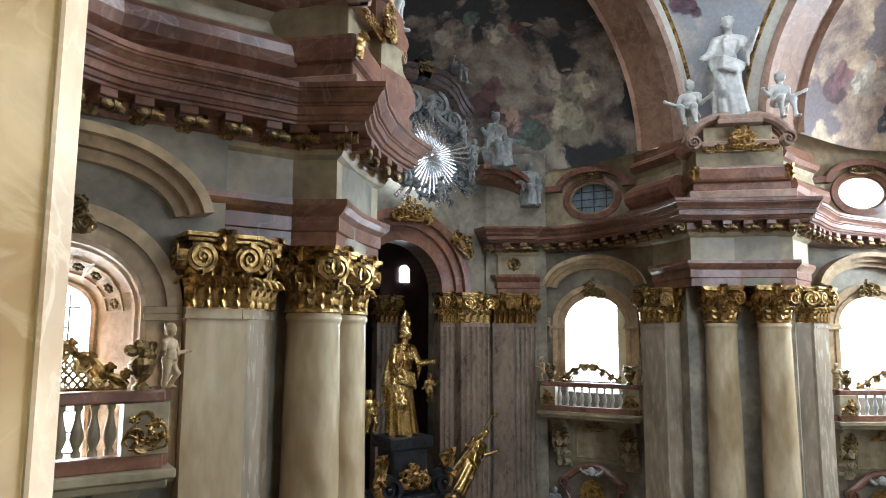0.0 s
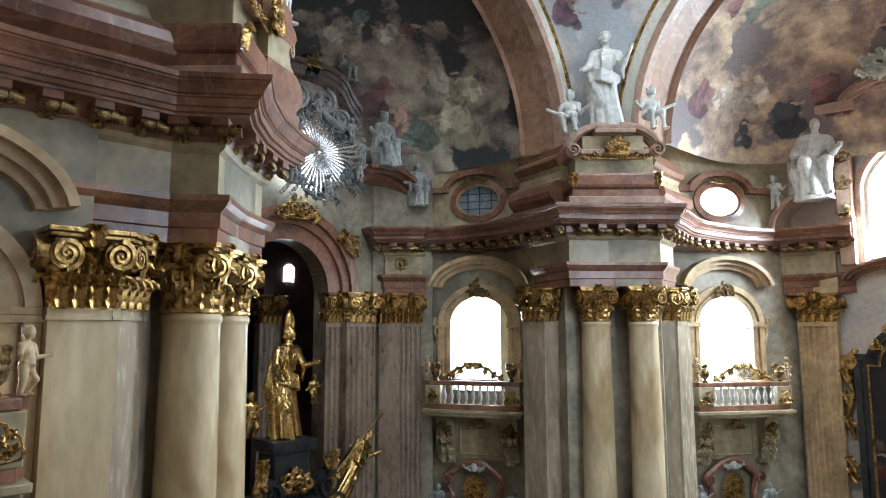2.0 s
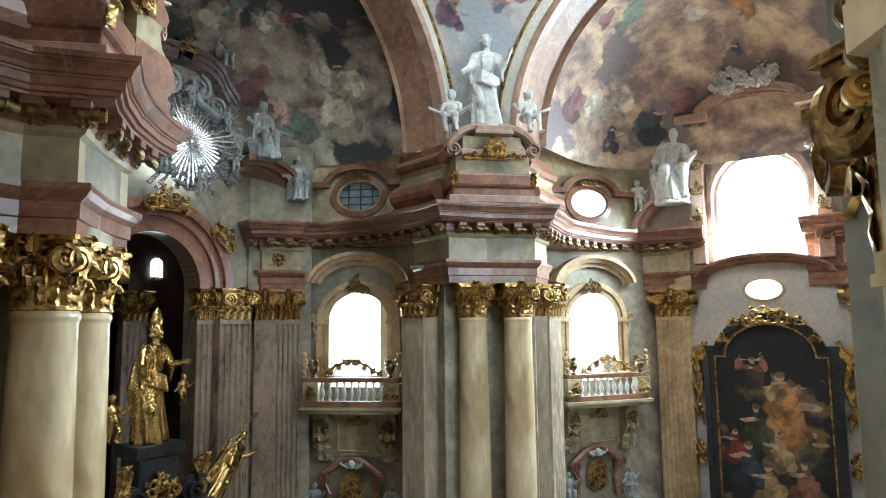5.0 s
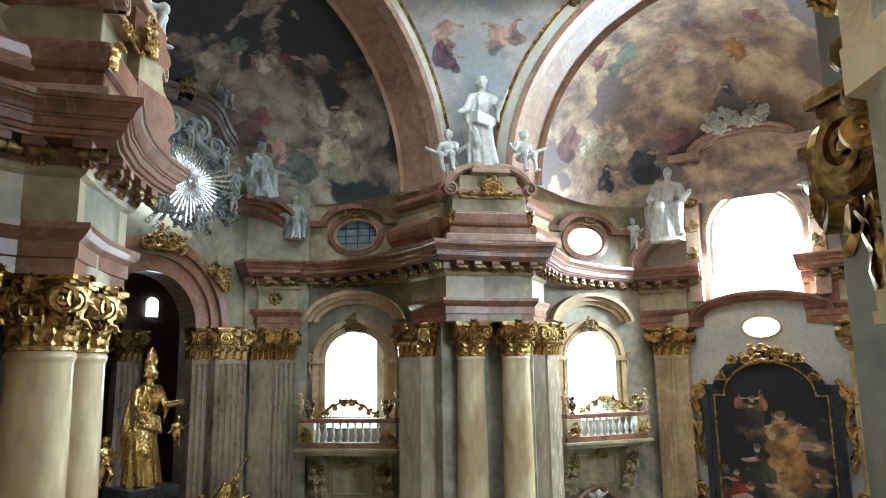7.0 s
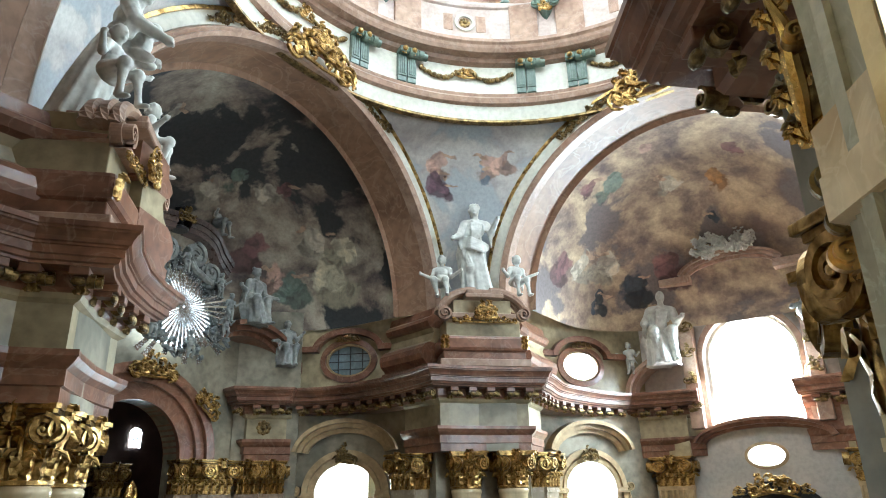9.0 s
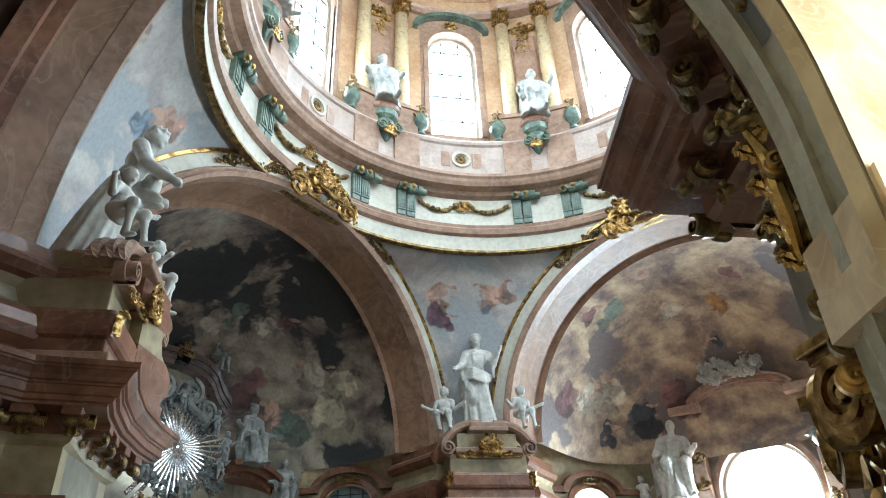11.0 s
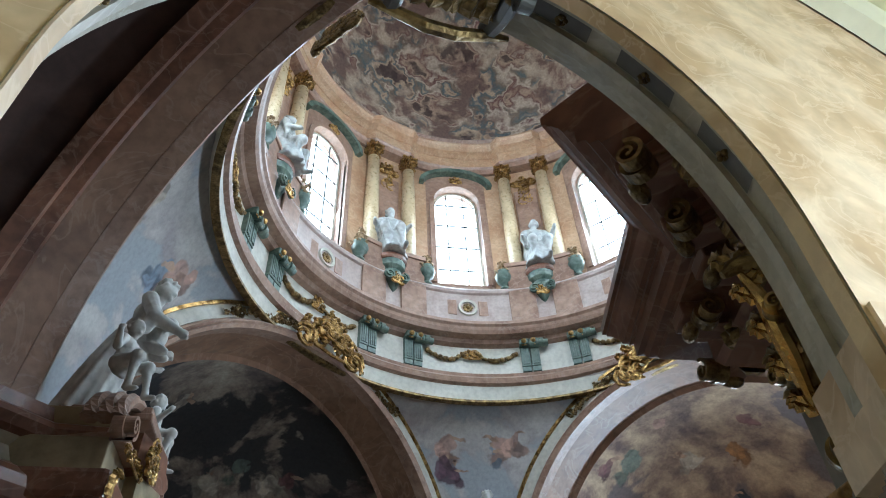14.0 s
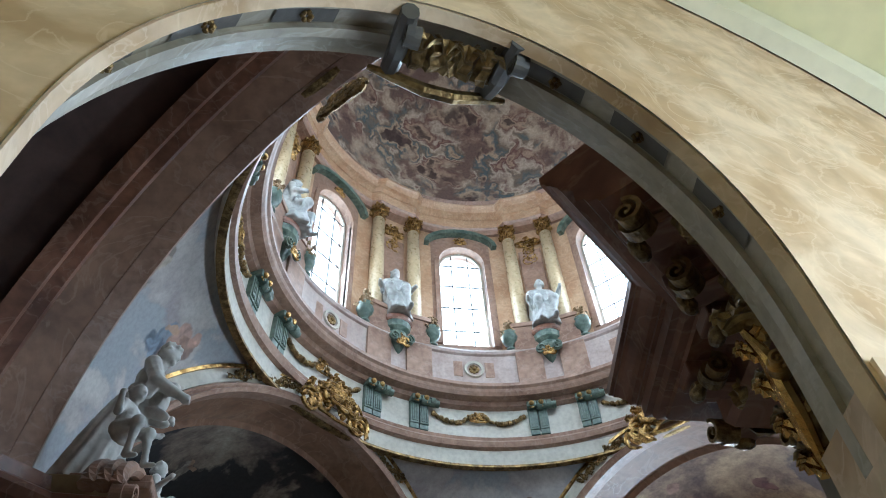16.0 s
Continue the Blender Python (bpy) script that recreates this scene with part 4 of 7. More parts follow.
def pier(key, statue=True):
    x, y, deg = PIERS[key]
    M = Matrix.Translation((x, y, 0)) @ Matrix.Rotation(radians(deg), 4, "Z")
    for s in (-1, 1):
        column(M @ Matrix.Translation((s * 0.73 + (0.17 if key in ("east", "north") else 0), 1.5, 0)))
        # angled pilaster at each flank
        if not (key == "west" and s > 0):
            pilaster(M @ Matrix.Translation((s * 2.40, 2.22, 0)) @ face(s * math.pi / 4), 0.86, PALE if key != "north" else CREAM)
        near = key == "west" and s > 0
        pilaster(M @ Matrix.Translation((s * (1.52 if near else 1.66), 1.98, 0)), 0.58 if near else 1.0, CREAM if near else PALE)
    bm = bmesh.new()
    box(bm, -1.25, 1.25, 2.05, 4.2 if key != "west" else 2.9, 0, 12.33, M)
    box(bm, -2.1, 2.1, 2.4, 4.2 if key != "west" else 2.9, 0, 12.33, M)
    box(bm, -1.0, 1.0, 1.0, 2.3, 12.345, 14.70, M)
    root = tagged(link("pier_" + key, bm, WALL), "grey stucco pier behind paired columns", "pier", kind="structure")
    # attic: stepped red and pale courses, broken pediment with scrolls
    at = tagged(new("attic_" + key), "marbled attic pedestal with broken scroll pediment over a pier", "pedestal", kind="structure")
    bm = bmesh.new()
    box(bm, -1.45, 1.45, 0.55, 3.2, 14.81, 15.05, M, 0.03)
    part("plinth", bm, PINK, at)
    bm = bmesh.new()
    box(bm, -1.32, 1.32, 0.68, 3.2, 15.05, 15.30, M, 0.03)
    box(bm, -1.40, 1.40, 0.58, 3.2, 15.30, 15.78, M, 0.10)
    part("red_course", bm, RED, at)
    bm = bmesh.new()
    box(bm, -1.2, 1.2, 0.8, 3.0, 15.78, 16.35, M, 0.02)
    box(bm, -0.95, 0.95, 0.85, 3.0, 16.35, 17.0, M, 0.02)
    part("block", bm, FRIEZE, at)
    bm = bmesh.new()
    box(bm, -1.05, 1.05, 0.62, 2.0, 16.35, 16.52, M, 0.03)
    box(bm, -0.62, 0.62, 0.45, 2.0, 16.98, 17.12, M, 0.03)
    box(bm, -0.56, 0.56, 0.5, 2.0, 17.12, 17.26, M, 0.02)
    for s in (-1, 1):
        pts = []
        for i in range(13):
            a = radians(8 + 88 * i / 12)
            pts.append(M @ Vector((s * (0.35 + 1.0 * math.cos(a) * 1.05), 0.75, 16.45 + 0.82 * math.sin(a))))
        arch_pts = pts
        for dep, wd in ((0.0, 0.13), (0.18, 0.15), (0.4, 0.15)):
            tube(bm, [p + (M.to_3x3() @ Vector((0, dep, 0))) for p in arch_pts], wd, 8)
        spiral(bm, M @ Matrix.Translation((s * 1.28, 0.8, 16.48)), 0.2, 0.35, 1.6, s)
    part("pediment", bm, PINK, at)
    bm = bmesh.new()
    scroll_crest(bm, M @ Matrix.Translation((0, 0.60, 16.2)), 2.1, 0.32, 5, 12, 0.03)
    scroll_crest(bm, M @ Matrix.Translation((0, 0.45, 16.3)), 0.55, 0.7, 8, 9, 0.04)
    for s in (-1, 1):
        leaf(bm, M @ Matrix.Translation((s * 1.28, 0.56, 15.36)), 0.4, 0.25, 0.12)
    part("gilt_ornament", bm, GOLD, at)
    if statue:
        lab = "white stucco statue of a draped figure on a pier pedestal"
        figure("statue", 3.25 if key == "east" else 3.5, 3 if key == "east" else 9, WHITE, lab, M @ Matrix.Translation((0, 1.3 if key == "east" else 1.95, 17.26 if key == "east" else 17.15)) @ (face(0) if key == "east" else face(0.12) @ Matrix.Rotation(radians(15), 4, "X")), arms=((-0.35, -0.1, -0.28), (0.12, -0.1, 0.42)) if key == "east" else ((0.1, -0.15, -0.05), (-0.1, -0.5, -0.1)), group="statues on the piers", child=key == "north", flip=-1 if key == "north" else 1)
        for s in (-1, 1):
            figure("putto_statue", 1.35, 20 + s, WHITE, "small white stucco putto sitting beside the large statue", M @ Matrix.Translation((s * 1.25, 0.95, 17.0 if s < 0 else 17.1)) @ face(s * 0.3),
                   seated=True, robe=False, arms=((-0.6, 0.1, 0.2), (0.6, 0.1, 0.25)), voxel=0.03, group="putti of the piers")


pier("east")
pier("north")
pier("west", False)
pier("south", False)

# ---- great arches, vaults and pendentives ----
ARCHES = {"left": (-0.70711, 0.70711, 0.25, 16.95, 6.15, 7.6), "right": (0.70711, 0.70711, 0.40, 17.15, 5.85, 7.6),
          "near": (-0.70711, -0.70711, 0.0, 17.0, 6.0, 7.6), "south": (0.70711, -0.70711, 0.0, 17.0, 6.0, 7.6)}


def arch_point(key, r, th, a):
    nx, ny, u0, zs, R, _ = ARCHES[key]
    tx, ty = ny, -nx
    if key == "left":
        tx, ty = 0.70711, 0.70711
    elif key == "right":
        tx, ty = 0.70711, -0.70711
    u = u0 + r * math.cos(th)
    return Vector((nx * a + tx * u, ny * a + ty * u, zs + r * math.sin(th)))


def strip(bm, A, B, thick=None):
    va, vb = [bm.verts.new(p) for p in A], [bm.verts.new(p) for p in B]
    for i in range(len(va) - 1):
        bm.faces.new((va[i], va[i + 1], vb[i + 1], vb[i]))


def great_arch(key):
    nx, ny, u0, zs, R, a = ARCHES[key]
    root = tagged(new("arch_" + key), "great round arch with red moulding and ivory band under the dome", "arch", kind="structure")
    th = [math.pi * (i / 64) for i in range(65)]

    def ring(prof):
        bm = bmesh.new()
        rows = [[arch_point(key, R + r, t, a + d) for t in th] for r, d in prof]
        for A, B in zip(rows, rows[1:] + rows[:1]):
            strip(bm, A, B)
        return bm

    part("red_moulding", ring([(0.0, 0.0), (0.0, -0.10), (0.10, -0.16), (0.14, -0.08), (0.22, -0.14), (0.30, -0.05), (0.32, 0.3), (0, 0.3)]), PINK, root, smooth=True)
    part("ivory_band", ring([(0.32, 0.0), (0.32, -0.03), (0.70, -0.03), (0.70, 0.3), (0.32, 0.3)]), IVORY, root, smooth=True)
    part("gilt_fillet", ring([(0.70, -0.02), (0.70, -0.10), (0.80, -0.10), (0.80, 0.2)]), GOLD, root, smooth=True)
    bm = bmesh.new()
    strip(bm, [arch_point(key, R + 0.02, t, a + 0.2) for t in th], [arch_point(key, R - 0.12, t, a + 1.45) for t in th])
    strip(bm, [arch_point(key, R - 0.12, t, a + 1.45) for t in th], [arch_point(key, R - 0.30, t, a + 1.5) for t in th])
    part("soffit", bm, SOFFIT, root, smooth=True)
    if key == "near":
        # stepped red bands along the back of the soffit
        for r0, r1, d0, d1 in ((-0.03, -0.16, 1.02, 1.10), (-0.16, -0.16, 1.10, 1.34), (-0.16, -0.30, 1.34, 1.42), (-0.30, -0.30, 1.42, 1.75)):
            bm = bmesh.new()
            strip(bm, [arch_point(key, R + r0 - 0.06, t, a + d0) for t in th], [arch_point(key, R + r1 - 0.06, t, a + d1) for t in th])
            part("red_step", bm, RED, root, smooth=True)
    return root


for key in ARCHES:
    great_arch(key)


def conch(key, ma, depth, label):
    """A half dome closing an arm above its attic."""
    nx, ny, u0, zs, R, a = ARCHES[key]
    a0, r0 = a + 1.46, R - 0.14
    bm = bmesh.new()
    rows = []
    for i in range(33):
        th = math.pi * i / 32
        row = []
        for j in range(21):
            ph = math.pi / 2 * j / 20
            # ph 0: front rim, pi/2: deepest line down to the attic
            u = r0 * math.cos(th)
            s = math.sin(th)
            base = arch_point(key, 0, 0, a0 + depth * math.sin(ph) * (max(s, 0) ** 0.45))
            t = (arch_point(key, 1, 0, 0) - arch_point(key, 0, 0, 0))
            q = base + t * u
            q.z = zs + r0 * s * math.cos(ph)
            row.append(bm.verts.new(q))
        rows.append(row)
    for A, B in zip(rows, rows[1:]):
        for j in range(20):
            bm.faces.new((A[j], A[j + 1], B[j + 1], B[j]))
    bmesh.ops.remove_doubles(bm, verts=bm.verts, dist=0.001)
    return tagged(link("ceiling_" + key, bm, ma, None, "", True), label, "vault", kind="structure")


conch("left", DARKSKY, 5.6, "half dome painted with dark clouds")
conch("right", WARMSKY, 6.4, "half dome painted with warm clouds")
# near arm gets little light; its gloom is put into the vault's colour
conch("near", SHADE, 5.0, "half dome in dark brown that stands in for shade")
conch("south", WARMSKY, 5.0, "half dome painted with warm clouds")


def pendentive(k1, k2, flip1, flip2, label):
    bm = bmesh.new()
    rows = []
    for i in range(29):
        th = radians(1 + 80 * i / 28)
        A = arch_point(k1, ARCHES[k1][4] + 0.74, math.pi - th if flip1 else th, ARCHES[k1][5])
        B = arch_point(k2, ARCHES[k2][4] + 0.74, math.pi - th if flip2 else th, ARCHES[k2][5])
        pa, pb = math.atan2(A.x, A.y), math.atan2(B.x, B.y)
        if pb < pa:
            pb += 2 * math.pi
        ra, rb = A.xy.length, B.xy.length
        row = []
        for j in range(25):
            t = j / 24
            p, r = pa + (pb - pa) * t, ra + (rb - ra) * t
            row.append(bm.verts.new((r * math.sin(p), r * math.cos(p), A.z + (B.z - A.z) * t)))
        rows.append(row)
    for A, B in zip(rows, rows[1:]):
        for j in range(24):
            bm.faces.new((A[j], A[j + 1], B[j + 1], B[j]))
    return tagged(link("pendentive", bm, PALESKY, None, "", True), label, "pendentive", kind="structure")


pendentive("left", "right", False, True, "pendentive painted with pale clouds")
pendentive("near", "left", False, True, "pendentive painted with pale clouds")
pendentive("right", "south", False, True, "pendentive painted with pale clouds")
pendentive("south", "near", False, True, "pendentive painted with pale clouds")

# ---- ring, drum and dome ----
def ringbody(name, prof, ma, root, seg=128):
    bm = bmesh.new()
    lathe(bm, prof, seg)
    return part(name, bm, ma, root)


ring = tagged(new("dome_ring"), "pale ring cornice under the drum with green consoles", "cornice", kind="structure")


def hoop(prof, seg=128):
    """A closed profile turned round the dome's axis."""
    bm = bmesh.new()
    rows = []
    for i in range(seg):
        a = 2 * math.pi * i / seg
        rows.append([bm.verts.new((r * math.sin(a), r * math.cos(a), z)) for r, z in prof])
    n = len(prof)
    for i in range(seg):
        A, B = rows[i], rows[(i + 1) % seg]
        for j in range(n):
            bm.faces.new((A[j], B[j], B[(j + 1) % n], A[(j + 1) % n]))
    return bm


part("gilt_fillet", hoop([(7.74, 22.98), (7.66, 23.0), (7.66, 23.08), (7.74, 23.12), (7.86, 23.12), (7.86, 22.98)]), OLDGOLD, ring)
part("ivory_band", hoop([(7.74, 23.12), (7.68, 23.62), (8.1, 23.62), (7.86, 23.12)]), IVORY, ring)
part("pink_moulding", hoop([(7.68, 23.62), (7.55, 23.68), (7.5, 23.85), (7.58, 23.95), (7.55, 24.05), (7.66, 24.10), (8.4, 24.1), (8.4, 23.62)]), PINK, ring)
part("ivory_frieze", hoop([(7.74, 24.10), (7.74, 25.3), (8.4, 25.3), (8.4, 24.1)]), IVORY, ring)
part("cornice", hoop([(7.74, 25.25), (7.55, 25.32), (7.48, 25.45), (7.2, 25.5), (7.12, 25.62), (7.08, 25.72), (7.0, 25.80), (7.0, 25.92), (7.3, 26.0), (8.4, 26.0), (8.4, 25.25)]), PINK, ring)
part("parapet", hoop([(7.42, 26.0), (7.42, 26.25), (7.5, 26.3), (7.5, 27.55), (7.42, 27.6), (7.38, 27.7), (7.42, 27.8), (8.3, 27.8), (8.3, 26.0)]), ROSEATE, ring)


def console_mesh():
    bm = bmesh.new()
    box(bm, -0.16, 0.16, -0.12, 0.06, -0.62, 0.2, None, 0.02)
    box(bm, -0.17, 0.17, -0.34, 0.06, 0.18, 0.42, None, 0.05)
    for x in (-0.08, 0.0, 0.08):
        box(bm, x - 0.02, x + 0.02, -0.16, 0, -0.55, 0.16)
    spiral(bm, Matrix.Translation((0.17, -0.22, 0.25)) @ face(math.pi / 2), 0.17, 0.34, 1.5)
    box(bm, -0.15, 0.15, -0.08, 0.06, -0.8, -0.62)
    me = bpy.data.meshes.new("console")
    bm.to_mesh(me)
    bm.free()
    me.materials.append(GREEN)
    return me


CONSOLE = console_mesh()
bm = bmesh.new()
blob(bm, (0, -0.36, 0.3), (0.1, 0.1, 0.1))
leaf(bm, Matrix.Translation((0, -0.3, 0.14)), 0.2, 0.16, 0.1)
BALL = bpy.data.meshes.new("gilt_ball")
bm.to_mesh(BALL)
bm.free()
BALL.materials.append(GOLD)


def at_dome(az, r, z):
    """A pose on the ring: x along it, -y to the axis."""
    a = radians(az)
    return Matrix.Translation((r * math.sin(a), r * math.cos(a), z)) @ Matrix.Rotation(-a, 4, "Z")


for q in range(8):
    for d in (14.6, 17.2, 27.8, 30.4):
        c = share("console", CONSOLE, ring, at_dome(q * 45 + d, 7.7, 24.95))
        share("gilt_ball", BALL, c, Matrix())
    g = bmesh.new()
    for s in (-1, 1):
        pts = [at_dome(q * 45 + s * (1.2 + 11.2 * t), 7.66, 24.95 - 0.3 * math.sin(math.pi * t)).translation for t in [i / 10 for i in range(11)]]
        rnd = random.Random(q * 2 + s)
        for p, nxt in zip(pts, pts[1:]):
            for k in range(3):
                blob(g, p.lerp(nxt, k / 3) + Vector((rnd.uniform(-.04, .04), rnd.uniform(-.04, .04), rnd.uniform(-.03, .03))), rnd.uniform(0.06, 0.1), None, 6)
    part("garland", g, OLDGOLD, ring)
    g = bmesh.new()
    scroll_crest(g, at_dome(q * 45, 7.66, 24.7), 0.5, 0.6, q + 40, 7, 0.035)
    part("cartouche", g, GOLD, ring)

drum = tagged(new("wall_drum"), "orange marbled drum wall with tall windows", "wall", kind="structure")
RD = 8.1
for q in range(8):
    m = at_dome(q * 45, RD * math.cos(radians(9.6)), 0)
    T, n = m.to_3x3() @ Vector((1, 0, 0)), m.to_3x3() @ Vector((0, 1, 0))
    c = (m.translation.x, m.translation.y)
    half = RD * math.sin(radians(9.6))
    g = bmesh.new()
    arch_wall(g, c, T.xy, n.xy, -half, half, 27.8, 36.2, 1.02, 1.02, 28.5, 33.3, 0.7, 20)
    part("window_wall", g, PINK, drum)
    g = bmesh.new()
    rows = []
    for k in range(9):
        a = radians(q * 45 + 9.6 + 25.8 * k / 8)
        rows.append([g.verts.new((r * math.sin(a), r * math.cos(a), z)) for r, z in ((RD, 27.8), (RD, 36.2), (RD + 0.7, 36.2), (RD + 0.7, 27.8))])
    for A, B in zip(rows, rows[1:]):
        for j in range(4):
            g.faces.new((A[j], A[(j + 1) % 4], B[(j + 1) % 4], B[j]))
    part("pier_wall", g, ORANGE, drum)
    # window with bars
    w = tagged(new("window_%d" % (q + 1)), "tall round-headed drum window with glazing bars", "window", kind="structure")
    g = bmesh.new()
    arch_band(g, c, T.xy, n.xy, 1.02, 1.02, 33.3, -0.10, 0.0, 0.35, 0.45, 4.8)
    part("window_frame", g, IVORY, w)
    g = bmesh.new()
    for x in (-0.38, 0.38):
        box(g, x - 0.018, x + 0.018, 0.38, 0.43, 28.4, 34.3, m)
    for z in (29.6, 30.9, 32.2, 33.5):
        box(g, -1.0, 1.0, 0.385, 0.425, z - 0.018, z + 0.018, m)
    part("glazing_bars", g, LEAD, w)
    g = bmesh.new()
    box(g, -1.6, 1.6, 1.2, 1.22, 27.6, 35.4, m)
    tagged(link("backdrop", g, SKYPANE), "bright sky outside a window", "sky", kind="structure")
    # surround, hood and crest
    g = bmesh.new()
    arch_band(g, c, T.xy, n.xy, 1.02, 1.02, 33.3, 0.0, 0.2, -0.10, 0.1, 4.8)
    part("surround", g, PINK, w)
    g = bmesh.new()
    arch_band(g, c, T.xy, n.xy, 1.45, 0.75, 34.35, 0.0, 0.22, -0.32, 0.0, 0.0, 20)
    part("hood", g, GREEN, w)
    g = bmesh.new()
    scroll_crest(g, m @ Matrix.Translation((0, -0.12, 34.45)), 0.5, 0.5, q, 6, 0.035)
    part("crest", g, GOLD, w)


def dome_column(az):
    m = at_dome(az, 7.85, 0)
    c = thing("drum_column", "yellow marbled engaged column of the drum with a gilded capital", "column", "columns of the drum", m)
    g = bmesh.new()
    lathe(g, [(0.34, 29.1), (0.34, 29.25), (0.30, 29.35), (0.30, 31.5), (0.26, 34.55)], 20)
    part("shaft", g, YELLOW, c, "", True)
    capital(c, Matrix.Translation((0, 0, 34.55)) @ Matrix.Diagonal((0.6, 0.6, 0.72, 1)), False)
    g = bmesh.new()
    box(g, -0.46, 0.46, -0.42, 0.3, 27.8, 28.9, None, 0.02)
    box(g, -0.52, 0.52, -0.48, 0.3, 28.9, 29.1, None, 0.02)
    box(g, -0.50, 0.50, -0.46, 0.3, 26.0, 27.85, None, 0.02)
    part("pedestal", g, PINK, c)
    return c


first = dome_column(16.2)
for q in range(8):
    for d in (16.2, 28.8):
        if q or d != 16.2:
            copy_thing(first, at_dome(q * 45 + d, 7.85, 0))

dt = tagged(new("drum_entablature"), "orange marbled entablature above the drum windows", "cornice", kind="structure")


def broken_hoop(prof, proj, seg=160):
    """A turned profile that steps forward over the column pairs."""
    bm = bmesh.new()
    rows = []
    for i in range(seg):
        az = 360 * i / seg
        d = (az % 45)
        out = proj if 13.5 < d < 31.5 else 0
        a = radians(az)
        rows.append([bm.verts.new(((r - (out if r < 8.2 else 0)) * math.sin(a), (r - (out if r < 8.2 else 0)) * math.cos(a), z)) for r, z in prof])
    n = len(prof)
    for i in range(seg):
        A, B = rows[i], rows[(i + 1) % seg]
        for j in range(n):
            bm.faces.new((A[j], B[j], B[(j + 1) % n], A[(j + 1) % n]))
    return bm


part("architrave", broken_hoop([(7.95, 35.3), (7.92, 35.6), (7.85, 35.7), (8.8, 35.7), (8.8, 35.3)], 0.28), PINK, dt)
part("frieze", broken_hoop([(7.95, 35.7), (7.95, 36.4), (8.8, 36.4), (8.8, 35.7)], 0.28), ORANGE, dt)
part("cornice", broken_hoop([(7.9, 36.4), (7.75, 36.5), (7.6, 36.55), (7.5, 36.75), (7.42, 36.85), (7.42, 36.95), (8.8, 37.05), (8.8, 36.4)], 0.28), ORANGE, dt)
part("drum_attic", hoop([(7.9, 37.0), (7.9, 37.6), (7.8, 37.75), (8.8, 37.75), (8.8, 37.0)]), PINK, dt)
g = bmesh.new()
for turn in (0, 1):
    lathe(g, [(7.95 * math.cos(radians(90 * i / 24)) + 0.0001, 37.7 + 8.5 * math.sin(radians(90 * i / 24))) for i in range(25)], 32, None, turn * math.pi, (turn + 1) * math.pi)
bmesh.ops.remove_doubles(g, verts=g.verts, dist=0.002)
tagged(link("ceiling_dome", g, DOMESKY, None, "", True), "dome painted with a dark crowd among clouds", "dome", kind="structure")

# ---- window bays with balconies ----
def v2(a, b):
    return (a[0] * b, a[1] * b)


def baluster_mesh(ma):
    bm = bmesh.new()
    lathe(bm, [(0.055, 0), (0.055, 0.05), (0.035, 0.08), (0.05, 0.12), (0.078, 0.2), (0.07, 0.28), (0.035, 0.42), (0.03, 0.5), (0.05, 0.53), (0.05, 0.58)], 12)
    me = bpy.data.meshes.new("baluster")
    bm.to_mesh(me)
    bm.free()
    for p in me.polygons:
        p.use_smooth = True
    me.materials.append(ma)
    return me


BAL_WHITE, BAL_BUFF = baluster_mesh(WHITE), baluster_mesh(FRIEZE)


